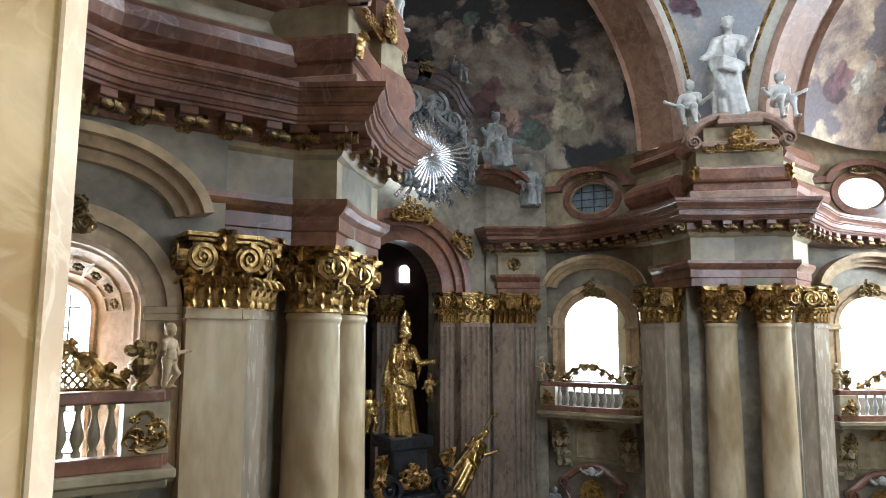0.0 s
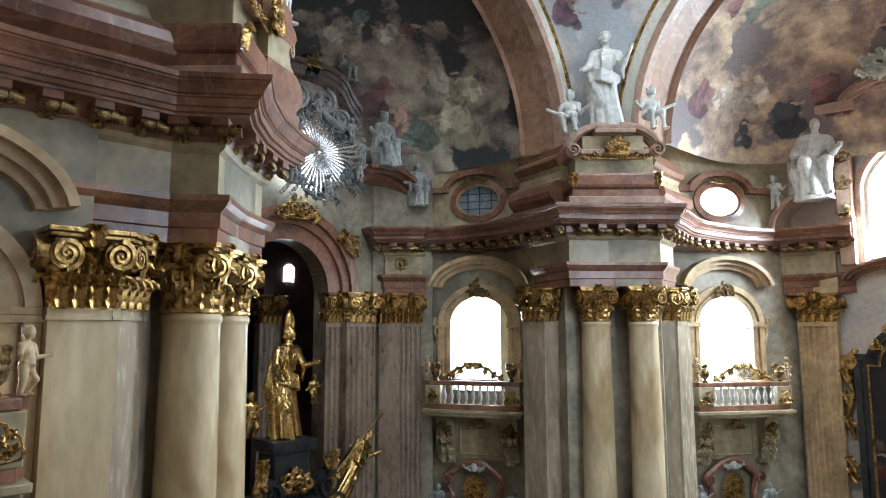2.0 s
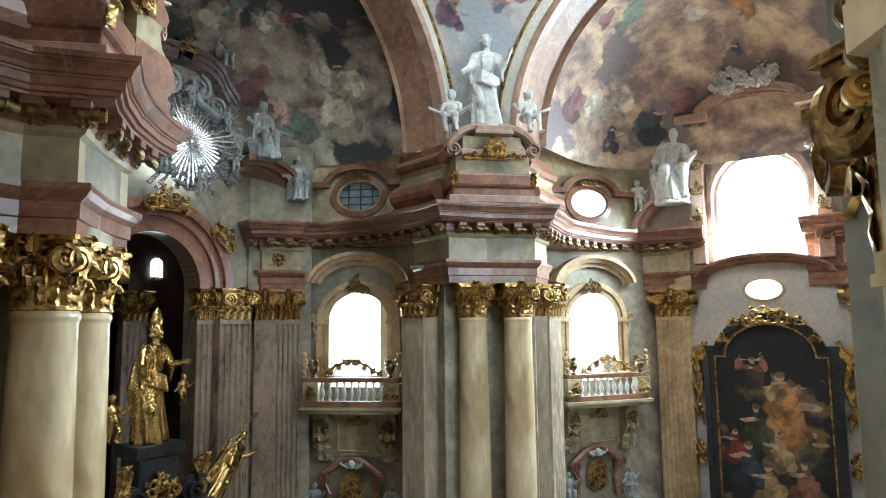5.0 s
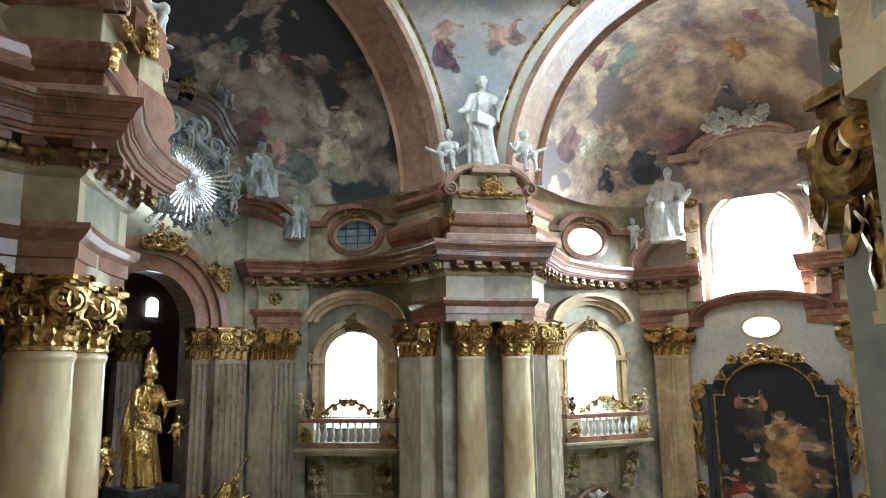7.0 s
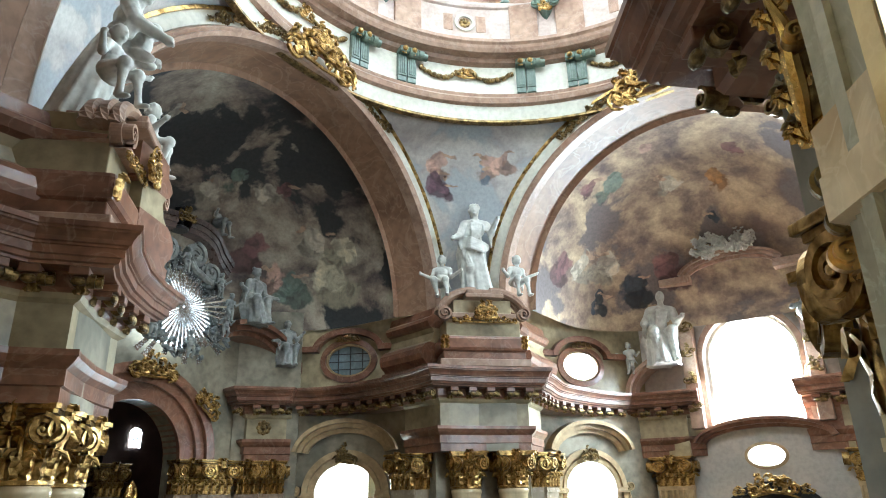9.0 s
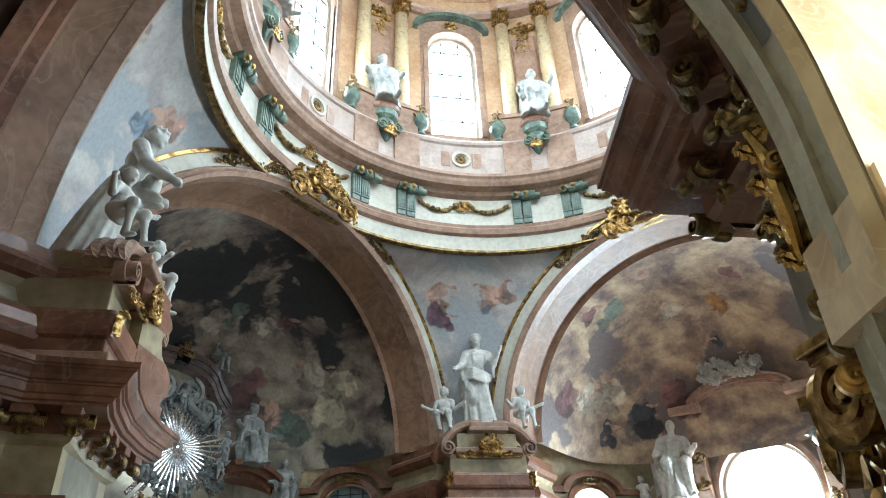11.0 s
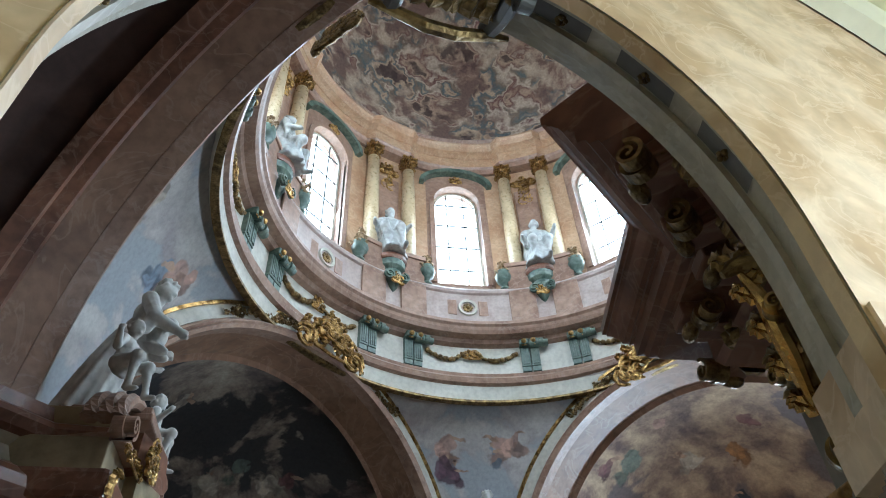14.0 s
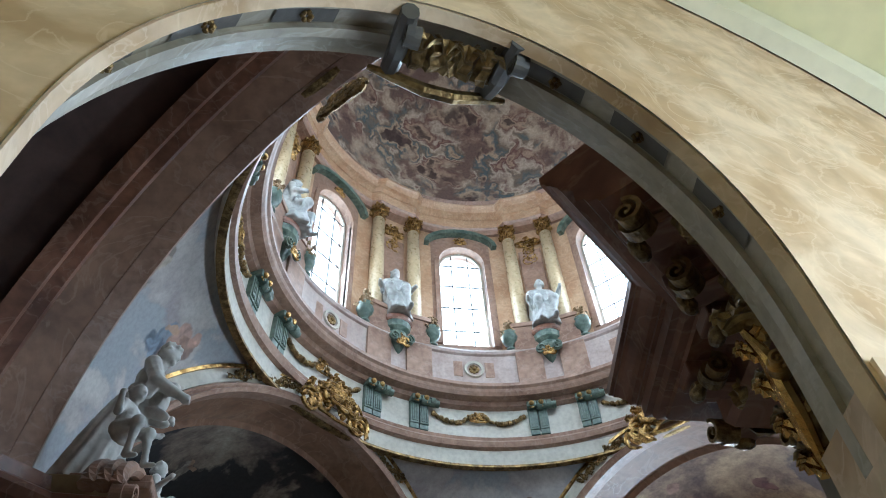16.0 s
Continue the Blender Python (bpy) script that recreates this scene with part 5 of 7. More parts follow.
def balcony(m, w, dz, label, bal, seed, putti=True):
    """m: middle of the wall at floor level 0 with -y into the church; dz: height of its slab's underside."""
    b = thing("balcony", label, "balcony", "balconies", m @ Matrix.Translation((0, 0, dz)))
    h = w / 2
    bm = bmesh.new()
    box(bm, -h - 0.14, h + 0.14, -1.12, 0.2, 0.14, 0.26, None, 0.02)
    box(bm, -h - 0.06, h + 0.06, -1.04, 0.2, 0.02, 0.14, None, 0.03)
    part("slab", bm, FRIEZE, b)
    bm = bmesh.new()
    box(bm, -h, h, -0.98, -0.80, 0.26, 0.44, None, 0.015)
    box(bm, -h, h, -1.0, -0.78, 1.08, 1.24, None, 0.03)
    for s in (-1, 1):
        box(bm, s * h - 0.09, s * h + 0.09, -0.8, 0.1, 0.26, 0.44)
        box(bm, s * h - 0.11, s * h + 0.11, -0.8, 0.1, 1.08, 1.24)
    part("rail", bm, RED, b)
    for s in (-1, 1):
        for x0, x1 in ((h - 0.5, h + 0.04),):
            bm = bmesh.new()
            box(bm, s * x0, s * x1, -1.04, -0.74, 0.44, 1.08, None, 0.01)
            part("pedestal", bm, FRIEZE, b)
            bm = bmesh.new()
            scroll_crest(bm, Matrix.Translation((s * (x0 + x1) / 2, -1.05, 0.5)), 0.4, 0.5, seed + s, 7, 0.02)
            part("gilt_relief", bm, GOLD, b)
    n = 9
    for i in range(n):
        share("baluster", bal, b, Matrix.Translation((-h + 0.62 + (w - 1.24) * i / (n - 1), -0.89, 0.46)) @ Matrix.Diagonal((1.05, 1.05, 1.08, 1)))
    bm = bmesh.new()
    box(bm, -h + 0.2, h - 0.2, -0.22, 0.15, -0.2, 0.02)
    box(bm, -h + 0.76, h - 0.76, -0.12, 0.15, -1.5, -0.2)
    outline_z = [(-h + 0.95, -1.35), (-h + 0.95, -0.35), (h - 0.95, -0.35), (h - 0.95, -1.35)]
    for (xa, za), (xb, zb) in zip(outline_z, outline_z[1:] + outline_z[:1]):
        tube(bm, [(xa, -0.14, za), (xb, -0.14, zb)], 0.04, 6)
    part("under_panel", bm, FRIEZE, b)
    bm = bmesh.new()
    scroll_crest(bm, Matrix.Translation((0, -0.3, -0.42)), 0.8, 0.34, seed + 40, 9, 0.026)
    part("gilt_drop", bm, GOLD, b)
    for i in range(3):
        for s in (-1, 1):
            share("baluster", bal, b, Matrix.Translation((s * h, -0.62 + 0.25 * i, 0.46)) @ Matrix.Diagonal((1.05, 1.05, 1.08, 1)))
    bm = bmesh.new()
    top = [(w * 0.33 * t, 1.27 + 0.52 * math.cos(t * math.pi / 2) ** 1.4 + 0.06 * abs(math.sin(t * 9))) for t in [i / 20 - 1 for i in range(41)]]
    tube(bm, [(x, -0.9, z) for x, z in top], [0.045 + 0.02 * abs(math.sin(i * 0.7)) for i in range(41)], 7)
    tube(bm, [(-w * 0.33, -0.9, 1.27), (w * 0.33, -0.9, 1.27)], 0.025, 6)
    for s in (-1, 1):
        for i in range(-11, 12):
            x, z = i * 0.095, 1.27
            run = []
            while abs(x) < w * 0.32 and z < 1.25 + 0.5 * math.cos(min(1, abs(x) / (w * 0.33)) * math.pi / 2) ** 1.4:
                run.append((x, -0.9, z))
                x, z = x + s * 0.04, z + 0.05
            if len(run) > 1:
                tube(bm, run, 0.018, 5)
        for x, z, r in ((0.18, 1.72, 0.1), (0.45, 1.56, 0.1), (0.72, 1.42, 0.09), (0.95, 1.34, 0.08)):
            spiral(bm, Matrix.Translation((s * x * w / 3.3, -0.87, z)), r, 0.06, 1.4, s)
            leaf(bm, Matrix.Translation((s * x * w / 3.3, -0.93, z)) @ Matrix.Rotation(s * 0.7, 4, "Y"), 0.2, 0.12, 0.05)
    scroll_crest(bm, Matrix.Translation((0, -0.92, 1.66)), 0.34, 0.32, seed, 7, 0.022)
    part("gilt_crest", bm, GOLD, b)
    for s in (-1, 1):
        bm = bmesh.new()
        lathe(bm, [(0.1, 0), (0.1, 0.05), (0.05, 0.1), (0.14, 0.2), (0.17, 0.32), (0.12, 0.4)], 14, Matrix.Translation((s * (h - 0.3), -0.89, 1.24)))
        rnd = random.Random(seed + s)
        for i in range(16):
            blob(bm, (s * (h - 0.3) + rnd.uniform(-.17, .17), -0.89 + rnd.uniform(-.12, .12), 1.66 + rnd.uniform(-.05, .16)), rnd.uniform(0.04, 0.08), None, 6)
        part("flower_urn", bm, OLDGOLD, b, "gilded urn full of flowers")
        # scroll consoles under the slab
        bm = bmesh.new()
        side = [(-0.7, 0.02), (-0.7, -0.12), (-0.55, -0.14), (-0.55, -0.52), (-0.60, -0.58)]
        for i in range(17):
            a = i / 16 * math.pi * 0.9
            side.append((-0.14 - 0.38 * math.cos(a * 0.55) - 0.09 * math.sin(3 * a), -0.6 - 1.08 * i / 16))
        side += [(0.15, -1.68), (0.15, 0.02)]
        ends = [[bm.verts.new((s * (h - x), y, z)) for y, z in side] for x in (0.75, 0.2)]
        for k in range(len(side)):
            q = (k + 1) % len(side)
            bm.faces.new((ends[0][k], ends[0][q], ends[1][q], ends[1][k]))
        bm.faces.new(ends[0])
        bm.faces.new(ends[1][::-1])
        con = part("console", bm, FRIEZE, b)
        for i in range(3):
            bm = bmesh.new()
            leaf(bm, Matrix.Translation((s * (h - 0.48), -0.54 + 0.1 * i, -1.0 - 0.32 * i)), 0.55, 0.52, 0.2)
            part("acanthus_leaf", bm, OLDGOLD if i == 0 else FRIEZE, con)
        bm = bmesh.new()
        scroll_crest(bm, Matrix.Translation((s * (h - 0.48), -0.62, -0.5)), 0.42, 0.36, seed + 7 + s, 6, 0.022)
        part("gilt_relief", bm, OLDGOLD, b)
    if putti:
        for s in (-1, 1):
            figure("putto_statue", 0.85, seed + 60 + s, STONE, "small buff stucco putto on a balcony rail", m @ Matrix.Translation((s * (h + 0.02), -0.88, dz + 1.24)) @ face(s * 0.8), robe=False, voxel=0.022,
                   arms=((-0.5, 0.1, 0.1), (0.5, 0.1, 0.1)), group="putti on the balconies")
    return b


def bay(key, c, T, idx, lit, seed, attic=True, dull=False, deep=0.9):
    n = (-T[1], T[0])
    L = math.hypot(*T)
    T, n = v2(T, 1 / L), v2(n, 1 / L)
    m = Matrix.Translation((c[0], c[1], 0)) @ Matrix.Rotation(math.atan2(T[1], T[0]), 4, "Z")
    w = tagged(new("wall_bay_" + key), "grey green stucco bay with an arched opening", "wall", kind="structure")
    bm = bmesh.new()
    arch_wall(bm, c, T, n, -2.5, 3.0 if key == "right" else 2.1, 0, 14.8, 1.07, 0.97, 8.9, 11.25, deep)
    part("stucco", bm, WALL, w)
    f = tagged(new("window_%d" % idx), "round-headed opening with moulded stone frame and hood", "window", kind="structure")
    bm = bmesh.new()
    arch_band(bm, c, T, n, 1.07, 0.97, 11.25, 0.0, 0.16, -0.10, 0.3, 2.3)
    part("inner_moulding", bm, STONE, f)
    bm = bmesh.new()
    arch_band(bm, c, T, n, 1.07, 0.97, 11.25, 0.16, 0.26, -0.04, 0.1, 2.3)
    arch_band(bm, c, T, n, 1.07, 0.97, 11.25, 0.26, 0.46, -0.14, 0.1, 2.3)
    part("outer_moulding", bm, STONE, f)
    bm = bmesh.new()
    for s in (-1, 1):
        box(bm, s * 1.02, s * 1.56, -0.2, 0.25, 11.12, 11.22, m, 0.01)
        box(bm, s * 1.04, s * 1.52, -0.16, 0.25, 11.22, 11.32, m, 0.01)
        spiral(bm, m @ Matrix.Translation((s * 1.7, -0.03, 11.35)), 0.15, 0.12, 1.4, -s)
        tube(bm, [m @ Vector((s * 1.6, -0.06, 11.2)), m @ Vector((s * 1.66, -0.06, 10.95)), m @ Vector((s * 1.58, -0.06, 10.75)), m @ Vector((s * 1.62, -0.06, 10.55))], [0.07, 0.06, 0.06, 0.03], 7)
    part("impost", bm, STONE, f)
    # hood: a raised round pediment in three steps
    bm = bmesh.new()
    for w0, w1, d in ((0.0, 0.16, -0.16), (0.16, 0.32, -0.30), (0.32, 0.46, -0.46)):
        arch_band(bm, c, T, n, 1.38, 0.76, 12.48, w0, w1, d, 0.15, 0, 28, radians(8), radians(172))
    part("hood", bm, STONE, f)
    bm = bmesh.new()
    scroll_crest(bm, m @ Matrix.Translation((0, -0.16, 12.25)), 0.62, 0.6, seed, 10, 0.035)
    part("gilt_cartouche", bm, OLDGOLD, f)
    if attic:
        bm = bmesh.new()
        ellipse_wall(bm, c, T, n, -2.5, 3.0 if key == "right" else 2.1, 14.8, 17.9, 0.83, 0.58, 15.78, 0.5)
        part("attic_wall", bm, FRIEZE, w)
        o = tagged(new("window_%d" % (idx + 10)), "oval attic window in a red marbled frame", "window", kind="structure")
        for nm, ma, r0, r1, d in (("frame", RED, 0.02, 0.22, -0.14), ("inner_frame", STONE, -0.05, 0.03, -0.08)):
            bm = bmesh.new()
            rows = []
            for i in range(40):
                a = 2 * math.pi * i / 40
                rows.append([bm.verts.new(m @ Vector(((0.83 + r) * math.cos(a), y, 15.78 + (0.58 + r) * math.sin(a)))) for r, y in ((r0, d), (r1, d + 0.04), (r1, 0.1), (r0, 0.1))])
            for i in range(40):
                for k in range(4):
                    bm.faces.new((rows[i][k], rows[(i + 1) % 40][k], rows[(i + 1) % 40][(k + 1) % 4], rows[i][(k + 1) % 4]))
            part(nm, bm, ma, o)
        bm = bmesh.new()
        arch_band(bm, c, T, n, 1.12, 0.62, 16.1, 0.0, 0.22, -0.3, 0.1, 0, 24)
        for s in (-1, 1):
            box(bm, s * 1.1, s * 2.1, -0.28, 0.1, 16.1, 16.32, m, 0.02)
        part("moulding", bm, RED, o)
        bm = bmesh.new()
        scroll_crest(bm, m @ Matrix.Translation((0, -0.2, 16.45)), 0.85, 0.4, seed + 3, 9, 0.03)
        part("gilt_crest", bm, OLDGOLD, o)
        if dull:
            bm = bmesh.new()
            box(bm, -0.85, 0.85, 0.2, 0.22, 15.18, 16.38, m)
            part("pane", bm, GLASS_DULL, o)
            bm = bmesh.new()
            for x in (-0.45, 0, 0.45):
                box(bm, x - 0.018, x + 0.018, 0.17, 0.2, 15.2, 16.36, m)
            for z in (15.5, 15.78, 16.06):
                box(bm, -0.83, 0.83, 0.172, 0.198, z - 0.015, z + 0.015, m)
            part("lead", bm, LEAD, o)
        else:
            bm = bmesh.new()
            box(bm, -0.95, 0.95, 0.5, 0.52, 15.1, 16.5, m)
            tagged(link("backdrop", bm, SKYPANE), "bright sky outside a window", "sky", kind="structure")
    # cartouche with a small relief below the balcony
    cart = thing("wall_cartouche", "red marbled scroll-framed cartouche with a gilded relief and white putto head", "cartouche", "cartouches", m @ Matrix.Translation((-0.15, -0.12, 5.1)))
    bm = bmesh.new()
    pts = []
    for i in range(17):
        t = i / 16 * 2 - 1
        pts.append((t * 1.05, -0.12, 0.95 + 0.42 * math.cos(t * 2.2) + 0.1 * abs(t)))
    tube(bm, pts, 0.12, 8)
    for s in (-1, 1):
        spiral(bm, Matrix.Translation((s * 1.0, -0.1, 0.75)), 0.2, 0.2, 1.5, s)
        tube(bm, [(s * 0.95, -0.08, 0.7), (s * 0.8, -0.1, 0.2), (s * 0.95, -0.08, -0.4)], 0.12, 7)
    part("scroll_frame", bm, RED, cart)
    bm = bmesh.new()
    lathe(bm, [(0.02, -0.02), (0.34, -0.02), (0.42, 0.05), (0.44, 0.1)], 24, Matrix.Translation((0, -0.06, 0.35)) @ Matrix.Rotation(radians(90), 4, "X"), sx=1, sy=1.3)
    part("gilt_relief", bm, GOLD, cart)
    bm = bmesh.new()
    blob(bm, (0, -0.2, 1.2), (0.13, 0.12, 0.16))
    for s in (-1, 1):
        leaf(bm, Matrix.Translation((s * 0.1, -0.16, 1.1)) @ Matrix.Rotation(s * 1.1, 4, "Y"), 0.35, 0.2, 0.1)
    part("winged_head", bm, WHITE, cart)
    for s in (-1, 1):
        figure("small_statue", 1.1, seed + 30 + s, GREY, "pale grey stucco figure reclining beside a cartouche", m @ Matrix.Translation((s * 1.35 - 0.1, -0.3, 4.55)), seated=True, voxel=0.03, group="figures beside the cartouches")
    # light and what lies behind the opening
    bm = bmesh.new()
    if lit == "jamb":
        box(bm, 0.55, 1.9, 0.91, 2.3, 8.0, 13.4, m)
        tagged(link("wall_reveal_" + key, bm, LIMEWASH), "pale plaster reveal behind the opening", "wall", kind="structure")
        bm = bmesh.new()
    box(bm, -2.2, 2.4, 2.7, 2.72, 7.5, 13.6, m)
    tagged(link("backdrop", bm, SKYPANE), "bright sky outside a window", "sky", kind="structure")
    bm = bmesh.new()
    box(bm, -2.2, 2.2, 0.905, 2.7, 8.7, 8.88, m)
    box(bm, -2.2, 2.2, 0.905, 2.7, 12.6, 12.8, m)
    box(bm, -2.3, -2.2, 0.905, 2.7, 8.7, 12.8, m)
    box(bm, 2.2, 2.3, 0.905, 2.7, 8.7, 12.8, m)
    tagged(link("wall_passage_" + key, bm, LIMEWASH), "pale plaster passage behind a balcony", "wall", kind="structure")
    return m


mL = bay("left", *BAYS["left"], 21, "jamb", 70, dull=True)
balcony(mL, 3.3, 8.06, "red marbled balcony with white balusters and gilded crest", BAL_WHITE, 71)
mR = bay("right", *BAYS["right"], 22, "open", 80)
balcony(mR, 3.5, 7.98, "red marbled balcony with white balusters and gilded crest", BAL_WHITE, 81)
NB = ((-11.0, -4.0), (0.72, 0.694))
mN = bay("north", *NB, 23, "open", 90, False, False, 2.0)
balcony(mN @ Matrix.Translation((-0.1, 0.25, 0)), 2.7, 9.0, "red marbled balcony with olive balusters, gilded crest and flower urns", BAL_BUFF, 91)

# deep splayed and coffered reveal of the north opening, with leaded glazing
def reveal_point(a, w, y, leg=False):
    z = 8.95 if leg else 11.25 + (0.97 + w) * math.sin(a)
    return mN @ Vector(((1.07 + w) * math.cos(a), y, z))


rv = tagged(new("window_24"), "deep buff coffered reveal with a leaded window", "window", kind="structure")
bm = bmesh.new()
rows = []
profile = ((0.0, -0.09), (-0.07, -0.09), (-0.09, -0.02), (-0.13, 0.02), (-0.15, 0.08), (-0.5, 0.8), (-0.53, 0.78), (-0.58, 0.84), (-0.58, 2.0), (0.0, 2.0))
stations = [(0, True)] + [(math.pi * i / 28, False) for i in range(29)] + [(math.pi, True)]
for a, leg in stations:
    rows.append([bm.verts.new(reveal_point(a, w, y, leg)) for w, y in profile])
for r0, r1 in zip(rows, rows[1:]):
    for k in range(len(profile)):
        k2 = (k + 1) % len(profile)
        bm.faces.new((r0[k], r0[k2], r1[k2], r1[k]))
part("reveal", bm, OCHRE, rv)
for i in range(9):
    a = math.pi * (i + 0.5) / 9
    p = reveal_point(a, -0.325, 0.43)
    d = (reveal_point(a, -0.15, 0.08) - reveal_point(a, -0.5, 0.8)).normalized()
    t = (reveal_point(a + 0.05, -0.325, 0.43) - p).normalized()
    q = d.cross(t)
    R = Matrix((d, t, q)).transposed().to_4x4()
    R.translation = p
    bm = bmesh.new()
    for u0, u1, w0, w1 in ((-0.2, 0.2, 0.09, 0.12), (-0.2, 0.2, -0.12, -0.09), (-0.2, -0.17, -0.09, 0.09), (0.17, 0.2, -0.09, 0.09)):
        box(bm, u0, u1, w0, w1, -0.025, 0.025, R)
    part("coffer", bm, OCHRE, rv)
    bm = bmesh.new()
    for k in range(6):
        b = k * math.pi / 3
        blob(bm, R @ Vector((0.06 * math.cos(b), 0.05 * math.sin(b), 0)), (0.03, 0.03, 0.03))
    part("rosette", bm, OLDGOLD, rv)
bm = bmesh.new()
for x in (-0.32, -0.11, 0.11, 0.32):
    box(bm, x - 0.012, x + 0.012, 2.02, 2.05, 8.9, 11.8, mN)
for i in range(9):
    z = 9.1 + i * 0.32
    box(bm, -0.6, 0.6, 2.024, 2.046, z - 0.012, z + 0.012, mN)
part("lead", bm, LEAD, rv)

# ---- right end wall: great window, altar ----
def arm(n, a):
    return Matrix.Translation((n[0] * a, n[1] * a, 0)) @ Matrix.Rotation(math.atan2(-n[0], n[1]), 4, "Z")


NRr, NLl = (0.70711, 0.70711), (-0.70711, 0.70711)
AR = arm(NRr, 15.8) @ Matrix.Translation((0.3, 0, 0))
c, T = (AR.translation.x, AR.translation.y), (0.70711, -0.70711)
bm = bmesh.new()
arch_wall(bm, c, T, NRr, -4.6, 4.2, 0, 19.6, 1.70, 1.70, 13.3, 15.85, 0.9)
# pink stucco with a lightened base that stands in for the window's hazy glare
tagged(link("wall_end_right", bm, mat("glare_lightened_pink_stucco", (0.42, 0.39, 0.36), (0.55, 0.48, 0.42), 0.6, 0.6, 0, 0.08, None, 7)), "grey pink stucco end wall with a great window", "wall", kind="structure")
bm = bmesh.new()
arch_band(bm, c, T, NRr, 1.70, 1.70, 15.85, 0.0, 0.22, -0.18, 0.1, 2.5)
wr = tagged(new("window_31"), "great round-headed window full of light", "window", kind="structure")
part("surround", bm, PINK, wr)
bm = bmesh.new()
arch_band(bm, c, T, NRr, 1.70, 1.70, 15.85, -0.12, 0.0, 0.3, 0.42, 2.5)
part("window_frame", bm, IVORY, wr)
bm = bmesh.new()
box(bm, -2.6, 2.6, 1.6, 1.62, 12.4, 18.4, AR)
tagged(link("backdrop", bm, SKYPANE), "bright sky outside a window", "sky", kind="structure")
bm = bmesh.new()
for w0, w1, d in ((0, 0.12, -0.25), (0.12, 0.26, -0.45), (0.26, 0.36, -0.6)):
    arch_band(bm, c, T, NRr, 2.05, 0.5, 12.72, w0, w1, d, 0.1, 0, 24, radians(6), radians(174))
part("sill_cornice", bm, RED, wr)
bm = bmesh.new()
for w0, w1, d in ((0, 0.12, -1.0), (0.12, 0.26, -1.15), (0.26, 0.36, -1.3)):
    arch_band(bm, c, T, NRr, 1.6, 0.5, 18.9, w0, w1, d, 0.1, 0, 20, radians(12), radians(168))
for s in (-1, 1):
    box(bm, s * 1.5, s * 2.7, -1.2, 0.1, 18.75, 19.05, AR, 0.03)
    box(bm, s * 1.9, s * 2.4, -0.5, 0.1, 13.3, 18.75, AR, 0.03)
part("hood", bm, PINK, wr)
bm = bmesh.new()
rnd = random.Random(4)
for i in range(40):
    leaf(bm, AR @ Matrix.Translation((rnd.uniform(-1.0, 1.0), -1.35 + rnd.uniform(-.2, .2), 19.5 + rnd.uniform(0, .6))) @ Matrix.Rotation(rnd.uniform(-1.5, 1.5), 4, "Y"), 0.35, 0.25, 0.25)
part("stucco_flowers", bm, WHITE, wr)
bm = bmesh.new()
for s in (-1, 1):
    for z in (14.0, 15.0, 16.0, 17.0, 18.0):
        scroll_crest(bm, AR @ Matrix.Translation((s * 2.15, -0.53, z)), 0.4, 0.6, int(z * 3 + s), 5, 0.03)
part("side_ornament", bm, OLDGOLD, wr)
ov = tagged(new("window_32"), "small oval window above the altar", "window", kind="structure")
g = bmesh.new()
rows = []
for i in range(36):
    a = 2 * math.pi * i / 36
    rows.append([g.verts.new(AR @ Vector((-0.05 + (0.62 + r) * math.cos(a), y, 12.25 + (0.36 + r) * math.sin(a)))) for r, y in ((0, -0.1), (0.12, -0.06), (0.12, 0.02), (0, 0.02))])
for i in range(36):
    for k in range(4):
        g.faces.new((rows[i][k], rows[(i + 1) % 36][k], rows[(i + 1) % 36][(k + 1) % 4], rows[i][(k + 1) % 4]))
part("frame", g, STONE, ov)
g = bmesh.new()
g.faces.new([g.verts.new(AR @ Vector((-0.05 + 0.63 * math.cos(2 * math.pi * i / 36), -0.03, 12.25 + 0.37 * math.sin(2 * math.pi * i / 36)))) for i in range(36)])
part("pane", g, SKYPANE, ov)

# altar: black frame with gilt fillet round a dark painting
al = thing("altarpiece", "dark altar painting in a black frame with gilded fillet and carving", "altarpiece", "", AR)
g = bmesh.new()
pts = [(-1.85, 3.0), (-1.85, 9.75), (-1.6, 9.75)] + [(1.5 * math.cos(math.pi * (1 - i / 20)), 9.75 + 1.2 * math.sin(math.pi * i / 20)) for i in range(21)] + [(1.6, 9.75), (1.85, 9.75), (1.85, 3.0)]
g.faces.new([g.verts.new((x, -0.12, z)) for x, z in pts])
part("painting", g, ALTARPIC, al)


def outline(bm, pts, w, y0, y1, grow):
    """A flat band following an outline in the xz plane, from grow to grow + w outside it."""
    P = [Vector(p) for p in pts]
    A, B = offset(P, grow), offset(P, grow + w)
    rows = [[bm.verts.new((p.x, y0, p.y)), bm.verts.new((q.x, y0, q.y)), bm.verts.new((q.x, y1, q.y)), bm.verts.new((p.x, y1, p.y))] for p, q in zip(A, B)]
    for U, V in zip(rows, rows[1:]):
        for k in range(4):
            bm.faces.new((U[k], U[(k + 1) % 4], V[(k + 1) % 4], V[k]))


